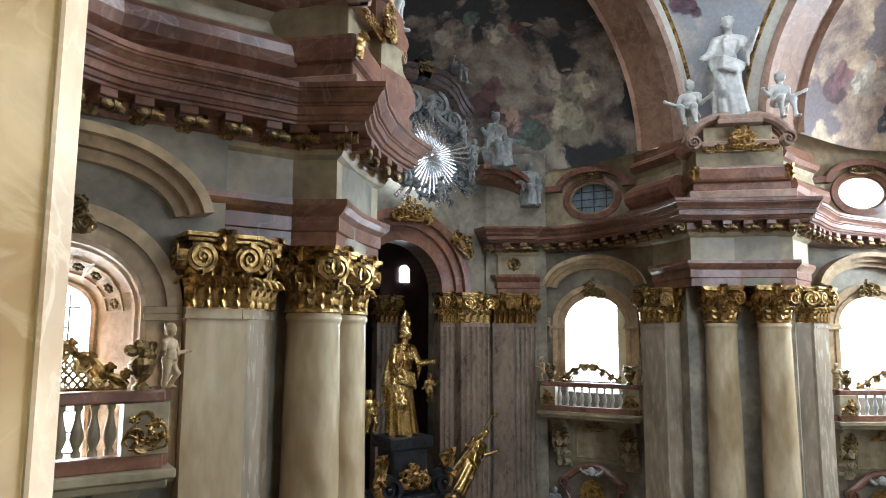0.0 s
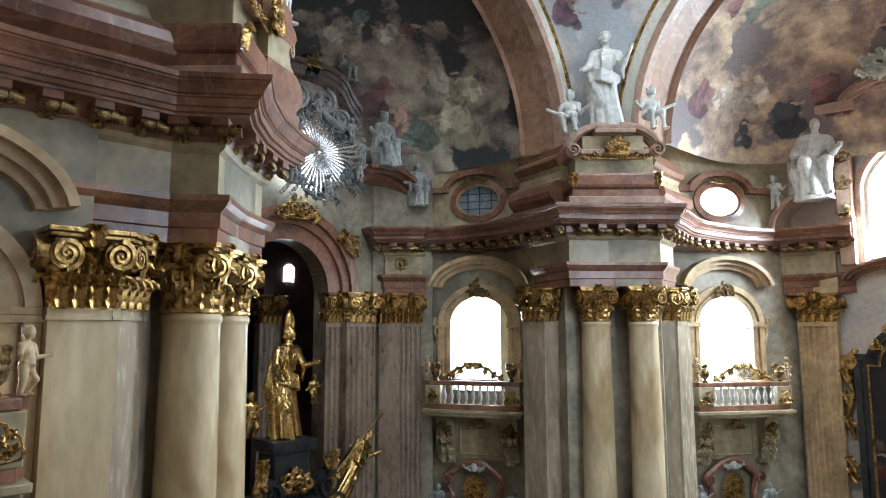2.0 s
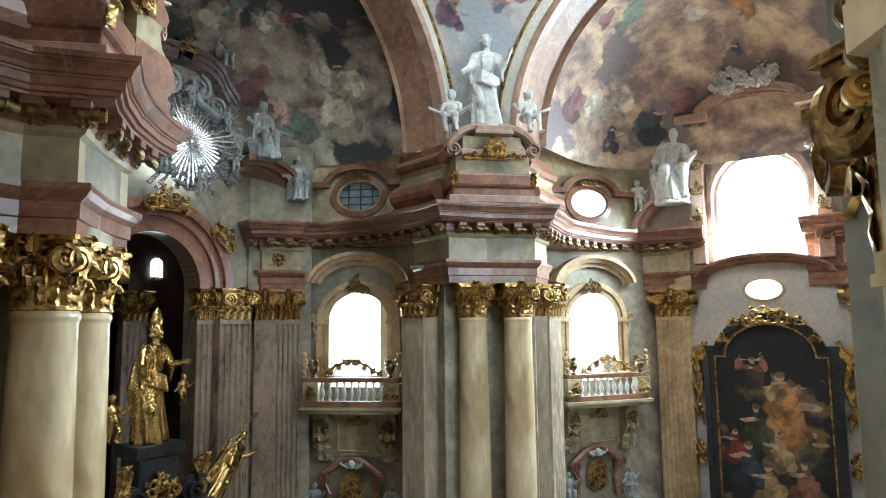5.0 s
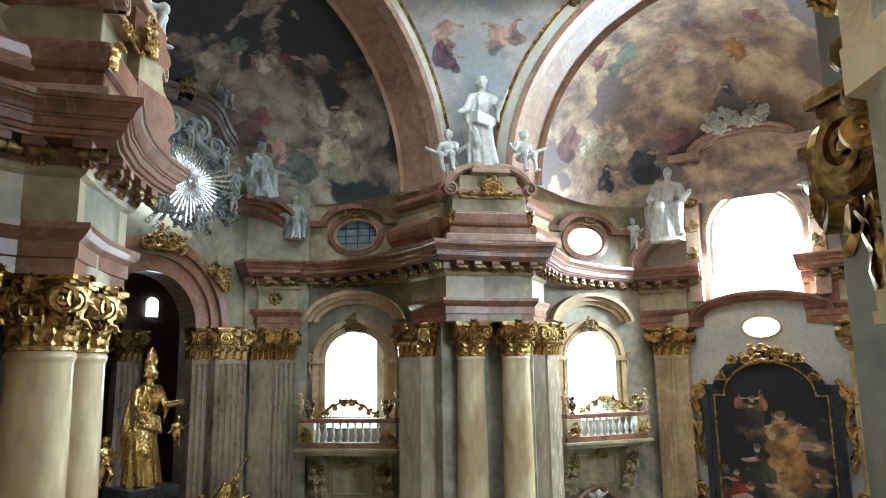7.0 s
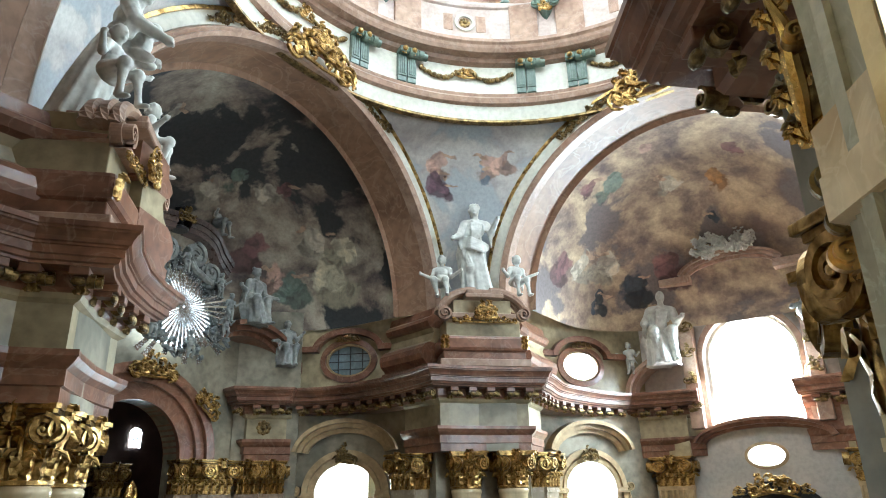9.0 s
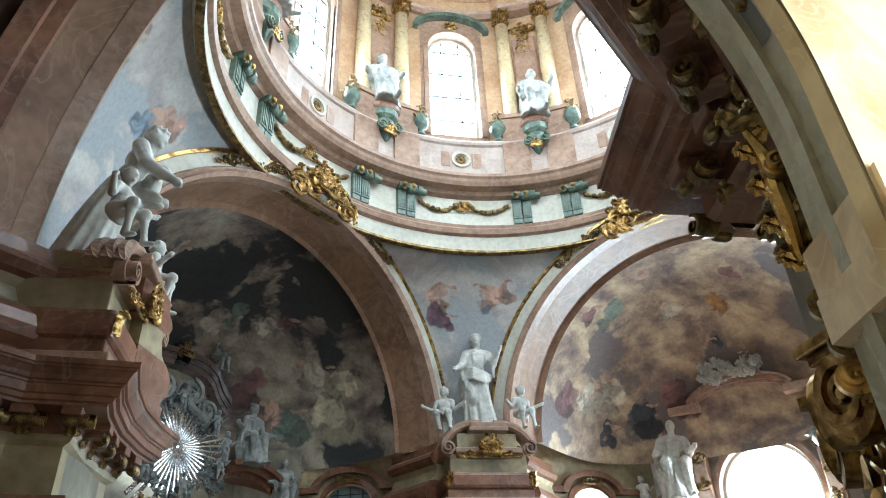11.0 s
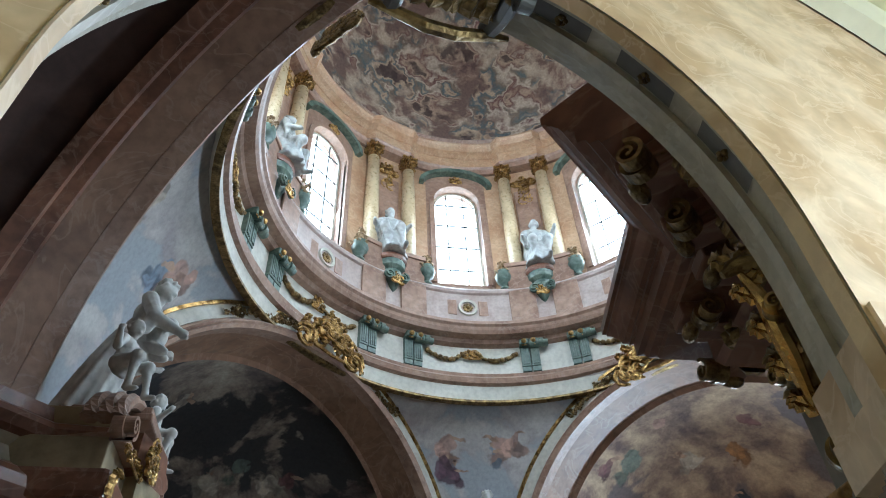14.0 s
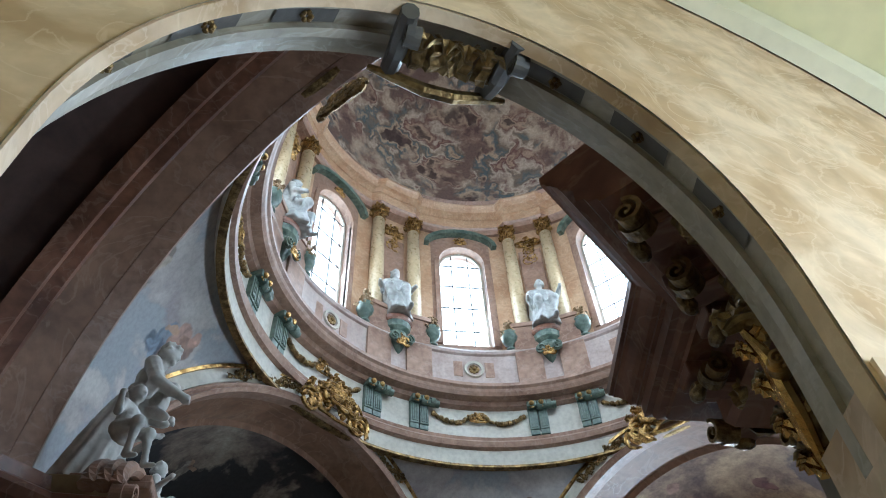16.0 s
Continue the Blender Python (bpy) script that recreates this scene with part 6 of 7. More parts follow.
g = bmesh.new()
outline(g, pts, 0.07, -0.18, 0, 0.0)
part("gilt_fillet", g, GOLD, al)
g = bmesh.new()
outline(g, pts, 0.16, -0.24, 0, 0.07)
outline(g, pts, 0.2, -0.34, 0, 0.23)
part("black_frame", g, BLACK, al)
g = bmesh.new()
scroll_crest(g, Matrix.Translation((0, -0.38, 11.0)), 1.5, 0.75, 31, 18, 0.045)
for x, z in ((-1.55, 10.35), (1.55, 10.35), (-1.1, 10.95), (1.1, 10.95)):
    scroll_crest(g, Matrix.Translation((x, -0.38, z)), 0.35, 0.35, int(x * 10 + 40), 5, 0.03)
for s in (-1, 1):
    spiral(g, Matrix.Translation((s * 2.45, -0.2, 9.9)), 0.28, 0.15, 1.6, -s)
    tube(g, [(s * 2.2, -0.2, 10.35), (s * 2.55, -0.22, 9.6), (s * 2.35, -0.2, 8.8), (s * 2.6, -0.2, 8.0), (s * 2.4, -0.2, 7.2)], [0.1, 0.12, 0.09, 0.1, 0.05], 8)
    for z in (9.2, 8.4, 7.6, 6.2, 5.8):
        leaf(g, Matrix.Translation((s * 2.45, -0.25, z)) @ Matrix.Rotation(s * 0.5, 4, "Y"), 0.5, 0.3, 0.15)
part("gilt_carving", g, GOLD, al)

RG = "pilasters of the altar wall"
pilaster(AR @ Matrix.Translation((-3.35, -0.35, 0)), 1.28, STONE, 7, group=RG, label="buff fluted pilaster with a gilded capital beside the altar")
pilaster(AR @ Matrix.Translation((3.3, -0.35, 0)), 1.28, STONE, 7, group=RG, label="buff fluted pilaster with a gilded capital beside the altar")
bm = bmesh.new()
box(bm, -4.1, -2.6, -0.3, 0.1, 12.345, 13.85, AR)
box(bm, 2.6, 4.1, -0.3, 0.1, 12.345, 13.85, AR)
tagged(link("trim_pilaster_blocks", bm, FRIEZE), "olive stucco blocks above the altar pilasters", "trim", kind="structure")

# seated bishops on broken pediments beside the great window
for s in (-1, 1):
    M = AR @ Matrix.Translation((s * 3.1, -0.35, 14.8))
    bm = bmesh.new()
    rows = []
    for w0, w1, d in ((0, 0.14, -0.5), (0.14, 0.3, -0.75)):
        cc = AR @ Vector((s * 2.2, -0.3, 0))
        arch_band(bm, (cc.x, cc.y), T, NRr, 2.1, 1.25, 14.75, w0, w1, d, 0.3, 0, 14, radians(0) if s > 0 else radians(95), radians(85) if s > 0 else radians(180))
    tagged(link("trim_broken_pediment", bm, PINK), "pink marbled broken pediment", "trim", kind="structure")
    figure("bishop_statue", 3.0, 44 + s, WHITE if s < 0 else GREY, "pale stucco statue of a seated bishop on a broken pediment", AR @ Matrix.Translation((s * 3.0, -0.95, 15.7)) @ face(-s * 0.5), seated=True, mitre=True, lean=-0.5 * s, arms=((-0.1, -0.1, -0.1), (0.1, -0.1, 0.12)), group="bishop statues")
    if s < 0:
        figure("putto_statue", 1.3, 58, WHITE, "white stucco putto beside a bishop statue", AR @ Matrix.Translation((-4.3, -1.0, 15.5)), robe=False, voxel=0.03, arms=((-0.5, 0.1, 0.3), (0.5, 0.1, 0.2)))

# ---- left end wall: chancel arch ----
AL = arm(NLl, 14.5) @ Matrix.Translation((0.3, 0, 0))
c, T = (AL.translation.x, AL.translation.y), (0.70711, 0.70711)
bm = bmesh.new()
arch_wall(bm, c, T, NLl, -5.5, 5.2, 0, 19.8, 1.65, 1.7, 0.0, 12.35, 0.7)
tagged(link("wall_end_left", bm, WALL), "grey stucco end wall with the chancel arch", "wall", kind="structure")
ca = tagged(new("arch_chancel"), "brown marbled chancel arch with gilded crest", "arch", kind="structure")
bm = bmesh.new()
arch_band(bm, c, T, NLl, 1.65, 1.7, 12.35, 0, 0.5, -0.16, 0.72, 0)
arch_band(bm, c, T, NLl, 1.65, 1.7, 12.35, 0.5, 0.8, -0.3, 0.1, 0)
arch_band(bm, c, T, NLl, 1.65, 1.7, 12.35, 0.8, 1.1, -0.45, 0.1, 0)
part("archivolt", bm, RED, ca)
bm = bmesh.new()
scroll_crest(bm, AL @ Matrix.Translation((0.2, -0.5, 14.7)), 1.5, 0.75, 17, 18, 0.05)
scroll_crest(bm, AL @ Matrix.Translation((2.1, -0.5, 13.9)) @ Matrix.Rotation(0.7, 4, "Y"), 1.0, 0.7, 18, 10, 0.045)
part("gilt_crest", bm, GOLD, ca)
# chancel box, its darkness painted in as colour
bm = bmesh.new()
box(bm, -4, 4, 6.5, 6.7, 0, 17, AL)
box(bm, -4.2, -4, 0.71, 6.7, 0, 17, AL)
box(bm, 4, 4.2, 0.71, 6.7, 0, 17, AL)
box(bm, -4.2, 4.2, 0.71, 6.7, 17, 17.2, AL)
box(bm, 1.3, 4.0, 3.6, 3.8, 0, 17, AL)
tagged(link("wall_chancel", bm, SHADE), "chancel walls in dark brown that stands in for shade", "wall", kind="structure")
cw = tagged(new("window_41"), "small bright window deep in the chancel", "window", kind="structure")
bm = bmesh.new()
box(bm, 2.15, 2.6, 3.56, 3.58, 12.95, 13.5, AL)
box(bm, 2.2, 2.55, 3.56, 3.58, 13.5, 13.58, AL)
box(bm, 2.28, 2.47, 3.56, 3.58, 13.58, 13.63, AL)
part("pane", bm, SKYPANE, cw)
bm = bmesh.new()
box(bm, 2.28, 2.3, 3.52, 3.55, 12.95, 13.58, AL)
box(bm, 2.44, 2.46, 3.52, 3.55, 12.95, 13.58, AL)
box(bm, 2.15, 2.6, 3.525, 3.545, 13.25, 13.27, AL)
part("bars", bm, LEAD, cw)
CG = "pilasters of the chancel"
RB = mat("reddish_brown_scagliola", (0.15, 0.10, 0.068), (0.38, 0.28, 0.20), 1.0, 0.3, 0, 0.03, (0.4, 0.3, 0.24), 6, 0.3, 0.7, stain=0.45, stretch=(1, 1, 0.4))
CL = "reddish grey fluted pilaster with a gilded capital by the chancel"
pilaster(AL @ Matrix.Translation((2.85, -0.5, 0)), 1.25, RB, 5, group=CG, label=CL)
pilaster(AL @ Matrix.Translation((1.95, -0.15, 0)), 0.7, RB, 3, group=CG, label=CL)
pilaster(AL @ Matrix.Translation((1.3, 3.0, 0)), 0.9, RB, 4, group=CG, label=CL)
pilaster(AL @ Matrix.Translation((-2.85, -0.5, 0)), 1.25, RB, 5, group=CG, label=CL)
pilaster(Matrix.Translation((-6.75, 12.82, 0)), 0.75, RB, 0, group=CG, label=CL)
pilaster(Matrix.Translation((-5.95, 12.95, 0)), 0.75, RB, 4, group=CG, label=CL)
bm = bmesh.new()
box(bm, -7.4, -5.2, 13.0, 14.2, 0, 17.6)
tagged(link("wall_chancel_pier", bm, WALL), "grey stucco pier beside the chancel", "wall", kind="structure")
plain_wall("wall_9", [(-5.0, 12.45), (-5.35, 12.4), (-5.5, 12.3)], 0, 17.6, 0.5, WALL, W)

# broken pediments with grey figures, sunburst
bm = bmesh.new()
cc = AL @ Vector((3.3, -0.6, 0))
for w0, w1, d in ((0, 0.16, -0.4), (0.16, 0.34, -0.65), (0.34, 0.5, -0.85)):
    arch_band(bm, (cc.x, cc.y), T, NLl, 1.9, 1.65, 14.8, w0, w1, d, 0.6, 0, 20, 0, radians(110))
tagged(link("trim_chancel_pediment", bm, RED), "dark red marbled broken pediment above the chancel pier", "trim", kind="structure")
figure("seated_statue", 2.1, 71, GREY, "grey stucco figure seated on the broken pediment", AL @ Matrix.Translation((3.2, -1.3, 16.75)), seated=True, arms=((-0.6, 0.1, 0.1), (0.5, 0.1, -0.1)), group="grey figures of the chancel")
figure("seated_statue", 1.7, 72, GREY, "grey stucco figure sliding down the broken pediment", AL @ Matrix.Translation((4.75, -1.3, 15.55)) @ face(-0.4), seated=True, group="grey figures of the chancel")
figure("putto_statue", 1.0, 73, GREY, "grey stucco putto on the broken pediment", AL @ Matrix.Translation((2.2, -1.3, 16.7)), robe=False, voxel=0.03, group="grey figures of the chancel")

sb = thing("sunburst", "silvered sunburst with grey clouds and cherubs above the chancel arch", "sunburst", "", AL @ Matrix.Translation((0.75, -0.75, 17.0)) @ Matrix.Diagonal((1.25, 1.2, 1.2, 1)))
rnd = random.Random(12)
for i in range(44):
    a = 2 * math.pi * i / 44
    r1 = rnd.uniform(1.15, 1.75)
    bm = bmesh.new()
    d = Vector((math.cos(a), 0, math.sin(a)))
    s = Vector((-d.z, 0, d.x))
    for off in (0,):
        p = [d * 0.03 + s * 0.004, d * 0.03 - s * 0.004, d * r1 - s * 0.07, d * r1 + s * 0.07]
        A = [bm.verts.new(q + Vector((0, -0.05, 0))) for q in p]
        B = [bm.verts.new(q + Vector((0, 0.0, 0))) for q in p]
        bm.faces.new(A)
        bm.faces.new(B[::-1])
        for k in range(4):
            bm.faces.new((A[k], A[(k + 1) % 4], B[(k + 1) % 4], B[k]))
    part("ray", bm, RAYS, sb)
bm = bmesh.new()
for i in range(46):
    a, r = rnd.uniform(0, 2 * math.pi), rnd.uniform(1.0, 1.5)
    c0 = Vector((r * math.cos(a), -0.1, r * math.sin(a) * 0.95))
    for k in range(3):
        blob(bm, c0 + Vector((rnd.uniform(-.14, .14), rnd.uniform(-.06, .04), rnd.uniform(-.1, .1))), (rnd.uniform(.04, .12), .07, rnd.uniform(.03, .09)), None, 7)
    leaf(bm, Matrix.Translation(c0) @ Matrix.Rotation(rnd.uniform(-3, 3), 4, "Y"), 0.26, 0.12, 0.1)
part("clouds", bm, mat("dark_grey_stucco", (0.13, 0.14, 0.14), (0.27, 0.28, 0.27), 4, 0.5, 0, 0.2, None, 22), sb)
for i, (x, z) in enumerate(((-0.95, -0.75), (0.9, 0.7), (0.15, -1.1), (-0.2, 1.15), (1.15, -0.4))):
    figure("cherub_statue", 0.75, 400 + i, GREY, "small grey stucco cherub on the sunburst's clouds", sb.matrix_world @ Matrix.Translation((x, -0.3, z - 0.3)), robe=False, voxel=0.025, group="cherubs of the sunburst")
bm = bmesh.new()
bm.faces.new([bm.verts.new(((1.05 + 0.15 * math.sin(5 * i)) * math.cos(2 * math.pi * i / 30) - 0.1, 0.25, 0.85 * math.sin(2 * math.pi * i / 30) - 0.2)) for i in range(30)])
part("bright_window", bm, glow("light_behind_rays", (1, 0.98, 0.94), 2.5), sb)

# broken cornice with scrolls above the sunburst
cr = thing("chancel_crown", "dark marbled broken cornice with grey scrolls above the sunburst", "cornice", "", AL @ Matrix.Translation((0.3, -0.75, 0)))
CROWN = mat("dark_plum_scagliola", (0.055, 0.035, 0.034), (0.15, 0.095, 0.085), 1.4, 0.3, 0, 0.03, (0.2, 0.15, 0.13), 7)
for s in (-1, 1):
    line = curve_path([(s * 0.25, 19.5), (s * 0.8, 19.45), (s * 1.3, 19.2), (s * 1.6, 18.75), (s * 2.0, 18.35)], 5)
    bm = bmesh.new()
    for up, out, deep in ((0.0, 0.0, 0.16), (0.16, 0.1, 0.26), (0.32, 0.2, 0.38)):
        lo = [(Vector((p.x, p.y + up)), Vector((p.x, p.y + up + 0.16))) for p in line]
        rows = [[bm.verts.new((p.x, -deep, p.y)), bm.verts.new((q.x, -deep - 0.05, q.y)), bm.verts.new((q.x, 0.3, q.y)), bm.verts.new((p.x, 0.3, p.y))] for p, q in lo]
        for A, B in zip(rows, rows[1:]):
            for k in range(4):
                bm.faces.new((A[k], A[(k + 1) % 4], B[(k + 1) % 4], B[k]))
        bm.faces.new(rows[0])
        bm.faces.new(rows[-1][::-1])
    part("cornice_wing", bm, CROWN, cr)
    bm = bmesh.new()
    spiral(bm, Matrix.Translation((s * 0.55, -0.1, 18.75)), 0.42, 0.2, 1.6, s)
    spiral(bm, Matrix.Translation((s * 1.2, -0.1, 18.3)), 0.36, 0.2, 1.6, -s)
    tube(bm, [(s * 0.2, -0.2, 18.9), (s * 0.6, -0.25, 18.25), (s * 1.3, -0.2, 17.95), (s * 1.75, -0.15, 18.3)], [0.08, 0.12, 0.12, 0.08], 8)
    part("scroll", bm, GREY, cr)
bm = bmesh.new()
lathe(bm, [(0.0, 19.5), (0.28, 19.5), (0.3, 19.6), (0.12, 19.7), (0.1, 19.85), (0.26, 20.05), (0.28, 20.25), (0.12, 20.4), (0.08, 20.55), (0.14, 20.65), (0.0, 20.8)], 14)
part("finial", bm, BLACK, cr)
bm = bmesh.new()
scroll_crest(bm, Matrix.Translation((0, -0.35, 19.8)), 0.55, 0.5, 611, 8, 0.04)
part("gilt_ornament", bm, OLDGOLD, cr)
for s in (-1, 1):
    figure("cherub_statue", 1.25, 620 + s, GREY, "grey stucco cherub leaning on the broken cornice", cr.matrix_world @ Matrix.Translation((s * 1.35, -0.15, 19.65)) @ face(s * 0.5), seated=True, robe=False, group="cherubs of the chancel crown", arms=((-0.5, 0.1, 0.2), (0.5, 0.1, -0.1)))

# gilded bishop on his dark plinth, in front of the chancel
GM = arm(NLl, 13.0) @ Matrix.Translation((-0.42, 0, 0))
figure("gilded_bishop_statue", 3.3, 5, BRIGHTGOLD, "gilded statue of a standing bishop with a mitre", GM @ Matrix.Translation((0, 0, 7.85)) @ face(0.25), mitre=True, arms=((-0.15, -0.1, -0.3), (0.15, -0.2, 0.1)), voxel=0.03)
figure("gilded_putto_statue", 1.3, 6, BRIGHTGOLD, "gilded putto beside the bishop", GM @ Matrix.Translation((-1.25, -0.2, 8.0)), robe=False, voxel=0.03)
figure("gilded_putto_statue", 0.9, 7, GOLD, "gilded putto holding a book beside the bishop", GM @ Matrix.Translation((0.85, -0.2, 8.8)), robe=False, voxel=0.025)
figure("gilded_angel_statue", 2.2, 8, BRIGHTGOLD, "gilded angel kneeling with a long staff", GM @ Matrix.Translation((1.75, -0.3, 6.0)) @ Matrix.Rotation(0.6, 4, "Y"), robe=True)
bm = bmesh.new()
tube(bm, [GM @ Vector((1.3, -0.6, 6.6)), GM @ Vector((3.1, -0.6, 8.3))], 0.035, 8)
blob(bm, GM @ Vector((3.15, -0.6, 8.35)), 0.12)
tagged(link("gilded_staff", bm, OLDGOLD), "long gilded staff held by the angel", "staff")
pl = thing("statue_plinth", "dark marbled scrolled plinth with gilded relief under the bishop", "plinth", "", GM)
bm = bmesh.new()
box(bm, -0.75, 0.75, -0.6, 0.6, 7.5, 7.85, None, 0.04)
box(bm, -0.6, 0.6, -0.5, 0.5, 6.2, 7.5, None, 0.06)
box(bm, -1.1, 1.1, -0.8, 0.8, 0, 6.2, None, 0.06)
for s in (-1, 1):
    spiral(bm, Matrix.Translation((s * 0.95, -0.55, 6.5)), 0.4, 0.4, 1.5, s)
part("block", bm, BLACK, pl)
bm = bmesh.new()
scroll_crest(bm, Matrix.Translation((0, -0.62, 6.4)), 1.0, 0.7, 91, 12, 0.05)
for s in (-1, 1):
    tube(bm, [(s * 1.0, -0.7, 7.3), (s * 1.25, -0.75, 6.6), (s * 1.1, -0.75, 5.9), (s * 1.35, -0.75, 5.2)], [0.12, 0.2, 0.15, 0.2], 8)
    for z in (7.0, 6.3, 5.6):
        leaf(bm, Matrix.Translation((s * 1.2, -0.85, z)), 0.5, 0.35, 0.2)
part("gilt_relief", bm, GOLD, pl)

# ---- the gallery opening round the camera ----
TA = 0.158
T, n = (math.cos(TA), math.sin(TA)), (-math.sin(TA), math.cos(TA))
HC = (EYE[0] + n[0] * 1.0 + T[0] * 0.445, EYE[1] + n[1] * 1.0 + T[1] * 0.445)
GAL = Matrix.Translation((HC[0], HC[1], 0)) @ Matrix.Rotation(TA, 4, "Z")
HALF, RISE, ZS = 1.065, 1.353, 12.415
bm = bmesh.new()
arch_wall(bm, HC, T, n, -3.2, 3.2, 8.0, 16.2, HALF, RISE, 9.0, ZS, 0.06, 40)
tagged(link("wall_gallery", bm, OCHRE), "ochre marbled plaster wall round the gallery opening", "wall", kind="structure")


def reveal(prof, zlow):
    """Rings round the opening: depth, widening."""
    bm = bmesh.new()
    rows = []
    for d, w in prof:
        hs, rs = HALF + w, RISE + w * 1.25
        row = [Vector((hs, d, zlow))] + [Vector((hs * math.cos(math.pi * i / 48), d, ZS + rs * math.sin(math.pi * i / 48))) for i in range(49)] + [Vector((-hs, d, zlow))]
        rows.append([bm.verts.new(GAL @ p) for p in row])
    for A, B in zip(rows, rows[1:]):
        for i in range(len(A) - 1):
            bm.faces.new((A[i], A[i + 1], B[i + 1], B[i]))
    return bm


ga = tagged(new("arch_gallery"), "pale grey stone arch of the gallery opening with deep mouldings", "arch", kind="structure")
ARCHSTONE = mat("weathered_arch_stone", (0.31, 0.275, 0.21), (0.48, 0.43, 0.34), 2.0, 0.38, 0, 0.08, (0.56, 0.53, 0.46), 16)
part("moulding", reveal([(-0.012, 0.0), (0.02, 0.03), (0.10, 0.06), (0.105, 0.10), (0.22, 0.16), (0.225, 0.13), (0.28, 0.15), (0.30, 0.20), (0.33, 0.205), (0.335, 0.23), (0.37, 0.235), (0.38, 0.262), (0.42, 0.268), (0.42, 0.6)], 9.0), ARCHSTONE, ga)
# dark sheets over the soffit that imitate shaded recesses, with small rosettes
for a in (22, 42, 62, 118, 138, 158):
    bm = bmesh.new()
    rows = []
    for k in range(7):
        aa = radians(a - 6.5 + 13 * k / 6)
        row = []
        for d, w in ((0.115, 0.095), (0.205, 0.142)):
            row.append(bm.verts.new(GAL @ Vector(((HALF + w) * math.cos(aa), d, ZS + (RISE + w * 1.25) * math.sin(aa)))))
        rows.append(row)
    for A, B in zip(rows, rows[1:]):
        bm.faces.new((A[0], B[0], B[1], A[1]))
    part("dark_panel", bm, DARK, ga)
    bm = bmesh.new()
    aa = radians(a)
    p = GAL @ Vector(((HALF + 0.11) * math.cos(aa), 0.16, ZS + (RISE + 0.13) * math.sin(aa)))
    for k in range(6):
        blob(bm, p + Vector((0.018 * math.cos(k * 1.05), 0.018 * math.sin(k * 1.05), 0.006 * (k % 2))), 0.014, None, 6)
    part("rosette", bm, OLDGOLD, ga)
for s in (-1, 1):
    bm = bmesh.new()
    for g0, z0, z1 in ((0.03, 11.94, 12.12), (0.045, 11.79, 11.94)):
        plan = [(HALF + 0.06 - g0, -0.02), (HALF + 0.25 - g0, 0.44), (HALF + 0.6, 0.44), (HALF + 0.6, 0.07), (HALF + 0.12, 0.07), (HALF + 0.12, -0.03)]
        lo = [bm.verts.new(GAL @ Vector((s * x, y, z0))) for x, y in plan]
        hi = [bm.verts.new(GAL @ Vector((s * x, y, z1))) for x, y in plan]
        bm.faces.new(lo)
        bm.faces.new(hi)
        for k in range(6):
            bm.faces.new((lo[k], lo[(k + 1) % 6], hi[(k + 1) % 6], hi[k]))
    part("impost", bm, OCHRE, ga)
# carved clasp at the crown
cl = thing("arch_clasp", "dark gilded carved clasp at the crown of the gallery arch", "ornament")
for s in (-1, 1):
    bm = bmesh.new()
    pts = [GAL @ Vector((0.09 + s * 0.24, d, ZS + RISE + z - 0.03)) for d, z in ((0.02, -0.02), (0.14, 0.05), (0.26, 0.10), (0.38, 0.2), (0.44, 0.3))]
    tube(bm, pts, [0.04, 0.045, 0.045, 0.045, 0.04], 8)
    spiral(bm, GAL @ Matrix.Translation((0.09 + s * 0.24, 0.12, ZS + RISE - 0.04)) @ face(math.pi / 2), 0.06, 0.07, 1.5)
    part("strap", bm, DARK, cl)
bm = bmesh.new()
for i in range(6):
    leaf(bm, GAL @ Matrix.Translation((0.09 + (i - 2.5) * 0.075, 0.3, ZS + RISE + 0.06)) @ Matrix.Rotation(radians(100), 4, "X") @ Matrix.Rotation((i - 2.5) * 0.3, 4, "Z"), 0.2, 0.12, 0.06)
tube(bm, [GAL @ Vector((0.09 + t * 0.34, 0.42, ZS + RISE + 0.14 - 0.05 * math.cos(t * 3))) for t in (-1, -0.6, -0.2, 0.2, 0.6, 1)], [0.015, 0.03, 0.035, 0.035, 0.03, 0.015], 8)
part("leaves", bm, OLDGOLD, cl)
# gilded scrolls on the outer face, beside the capital
gs = thing("gilded_scrollwork", "dark gilded acanthus scrolls on the outer face of the gallery wall", "ornament", "", Matrix.Translation((0.08, 0.02, -0.06)))
def gilt_scroll(pts, rad, ma):
    bm = bmesh.new()
    line = []
    P = [Vector(p) for p in pts]
    P = [P[0] * 2 - P[1]] + P + [P[-1] * 2 - P[-2]]
    for i in range(1, len(P) - 2):
        for k in range(5):
            t = k / 5
            a, b, c, d = P[i - 1:i + 3]
            line.append(0.5 * (2 * b + (c - a) * t + (2 * a - 5 * b + 4 * c - d) * t * t + (3 * b - a - 3 * c + d) * t ** 3))
    n = len(line)
    tube(bm, line, [rad * (0.35 + 0.75 * math.sin(math.pi * (i + 0.5) / n)) for i in range(n)], 9)
    for i in range(2, n - 1, 3):
        leaf(bm, Matrix.Translation(line[i]) @ face(-0.7) @ Matrix.Rotation(0.9 * (-1) ** i, 4, "Y"), rad * 3.0, rad * 2.0, rad * 1.2)
    return part("scroll", bm, ma, gs)


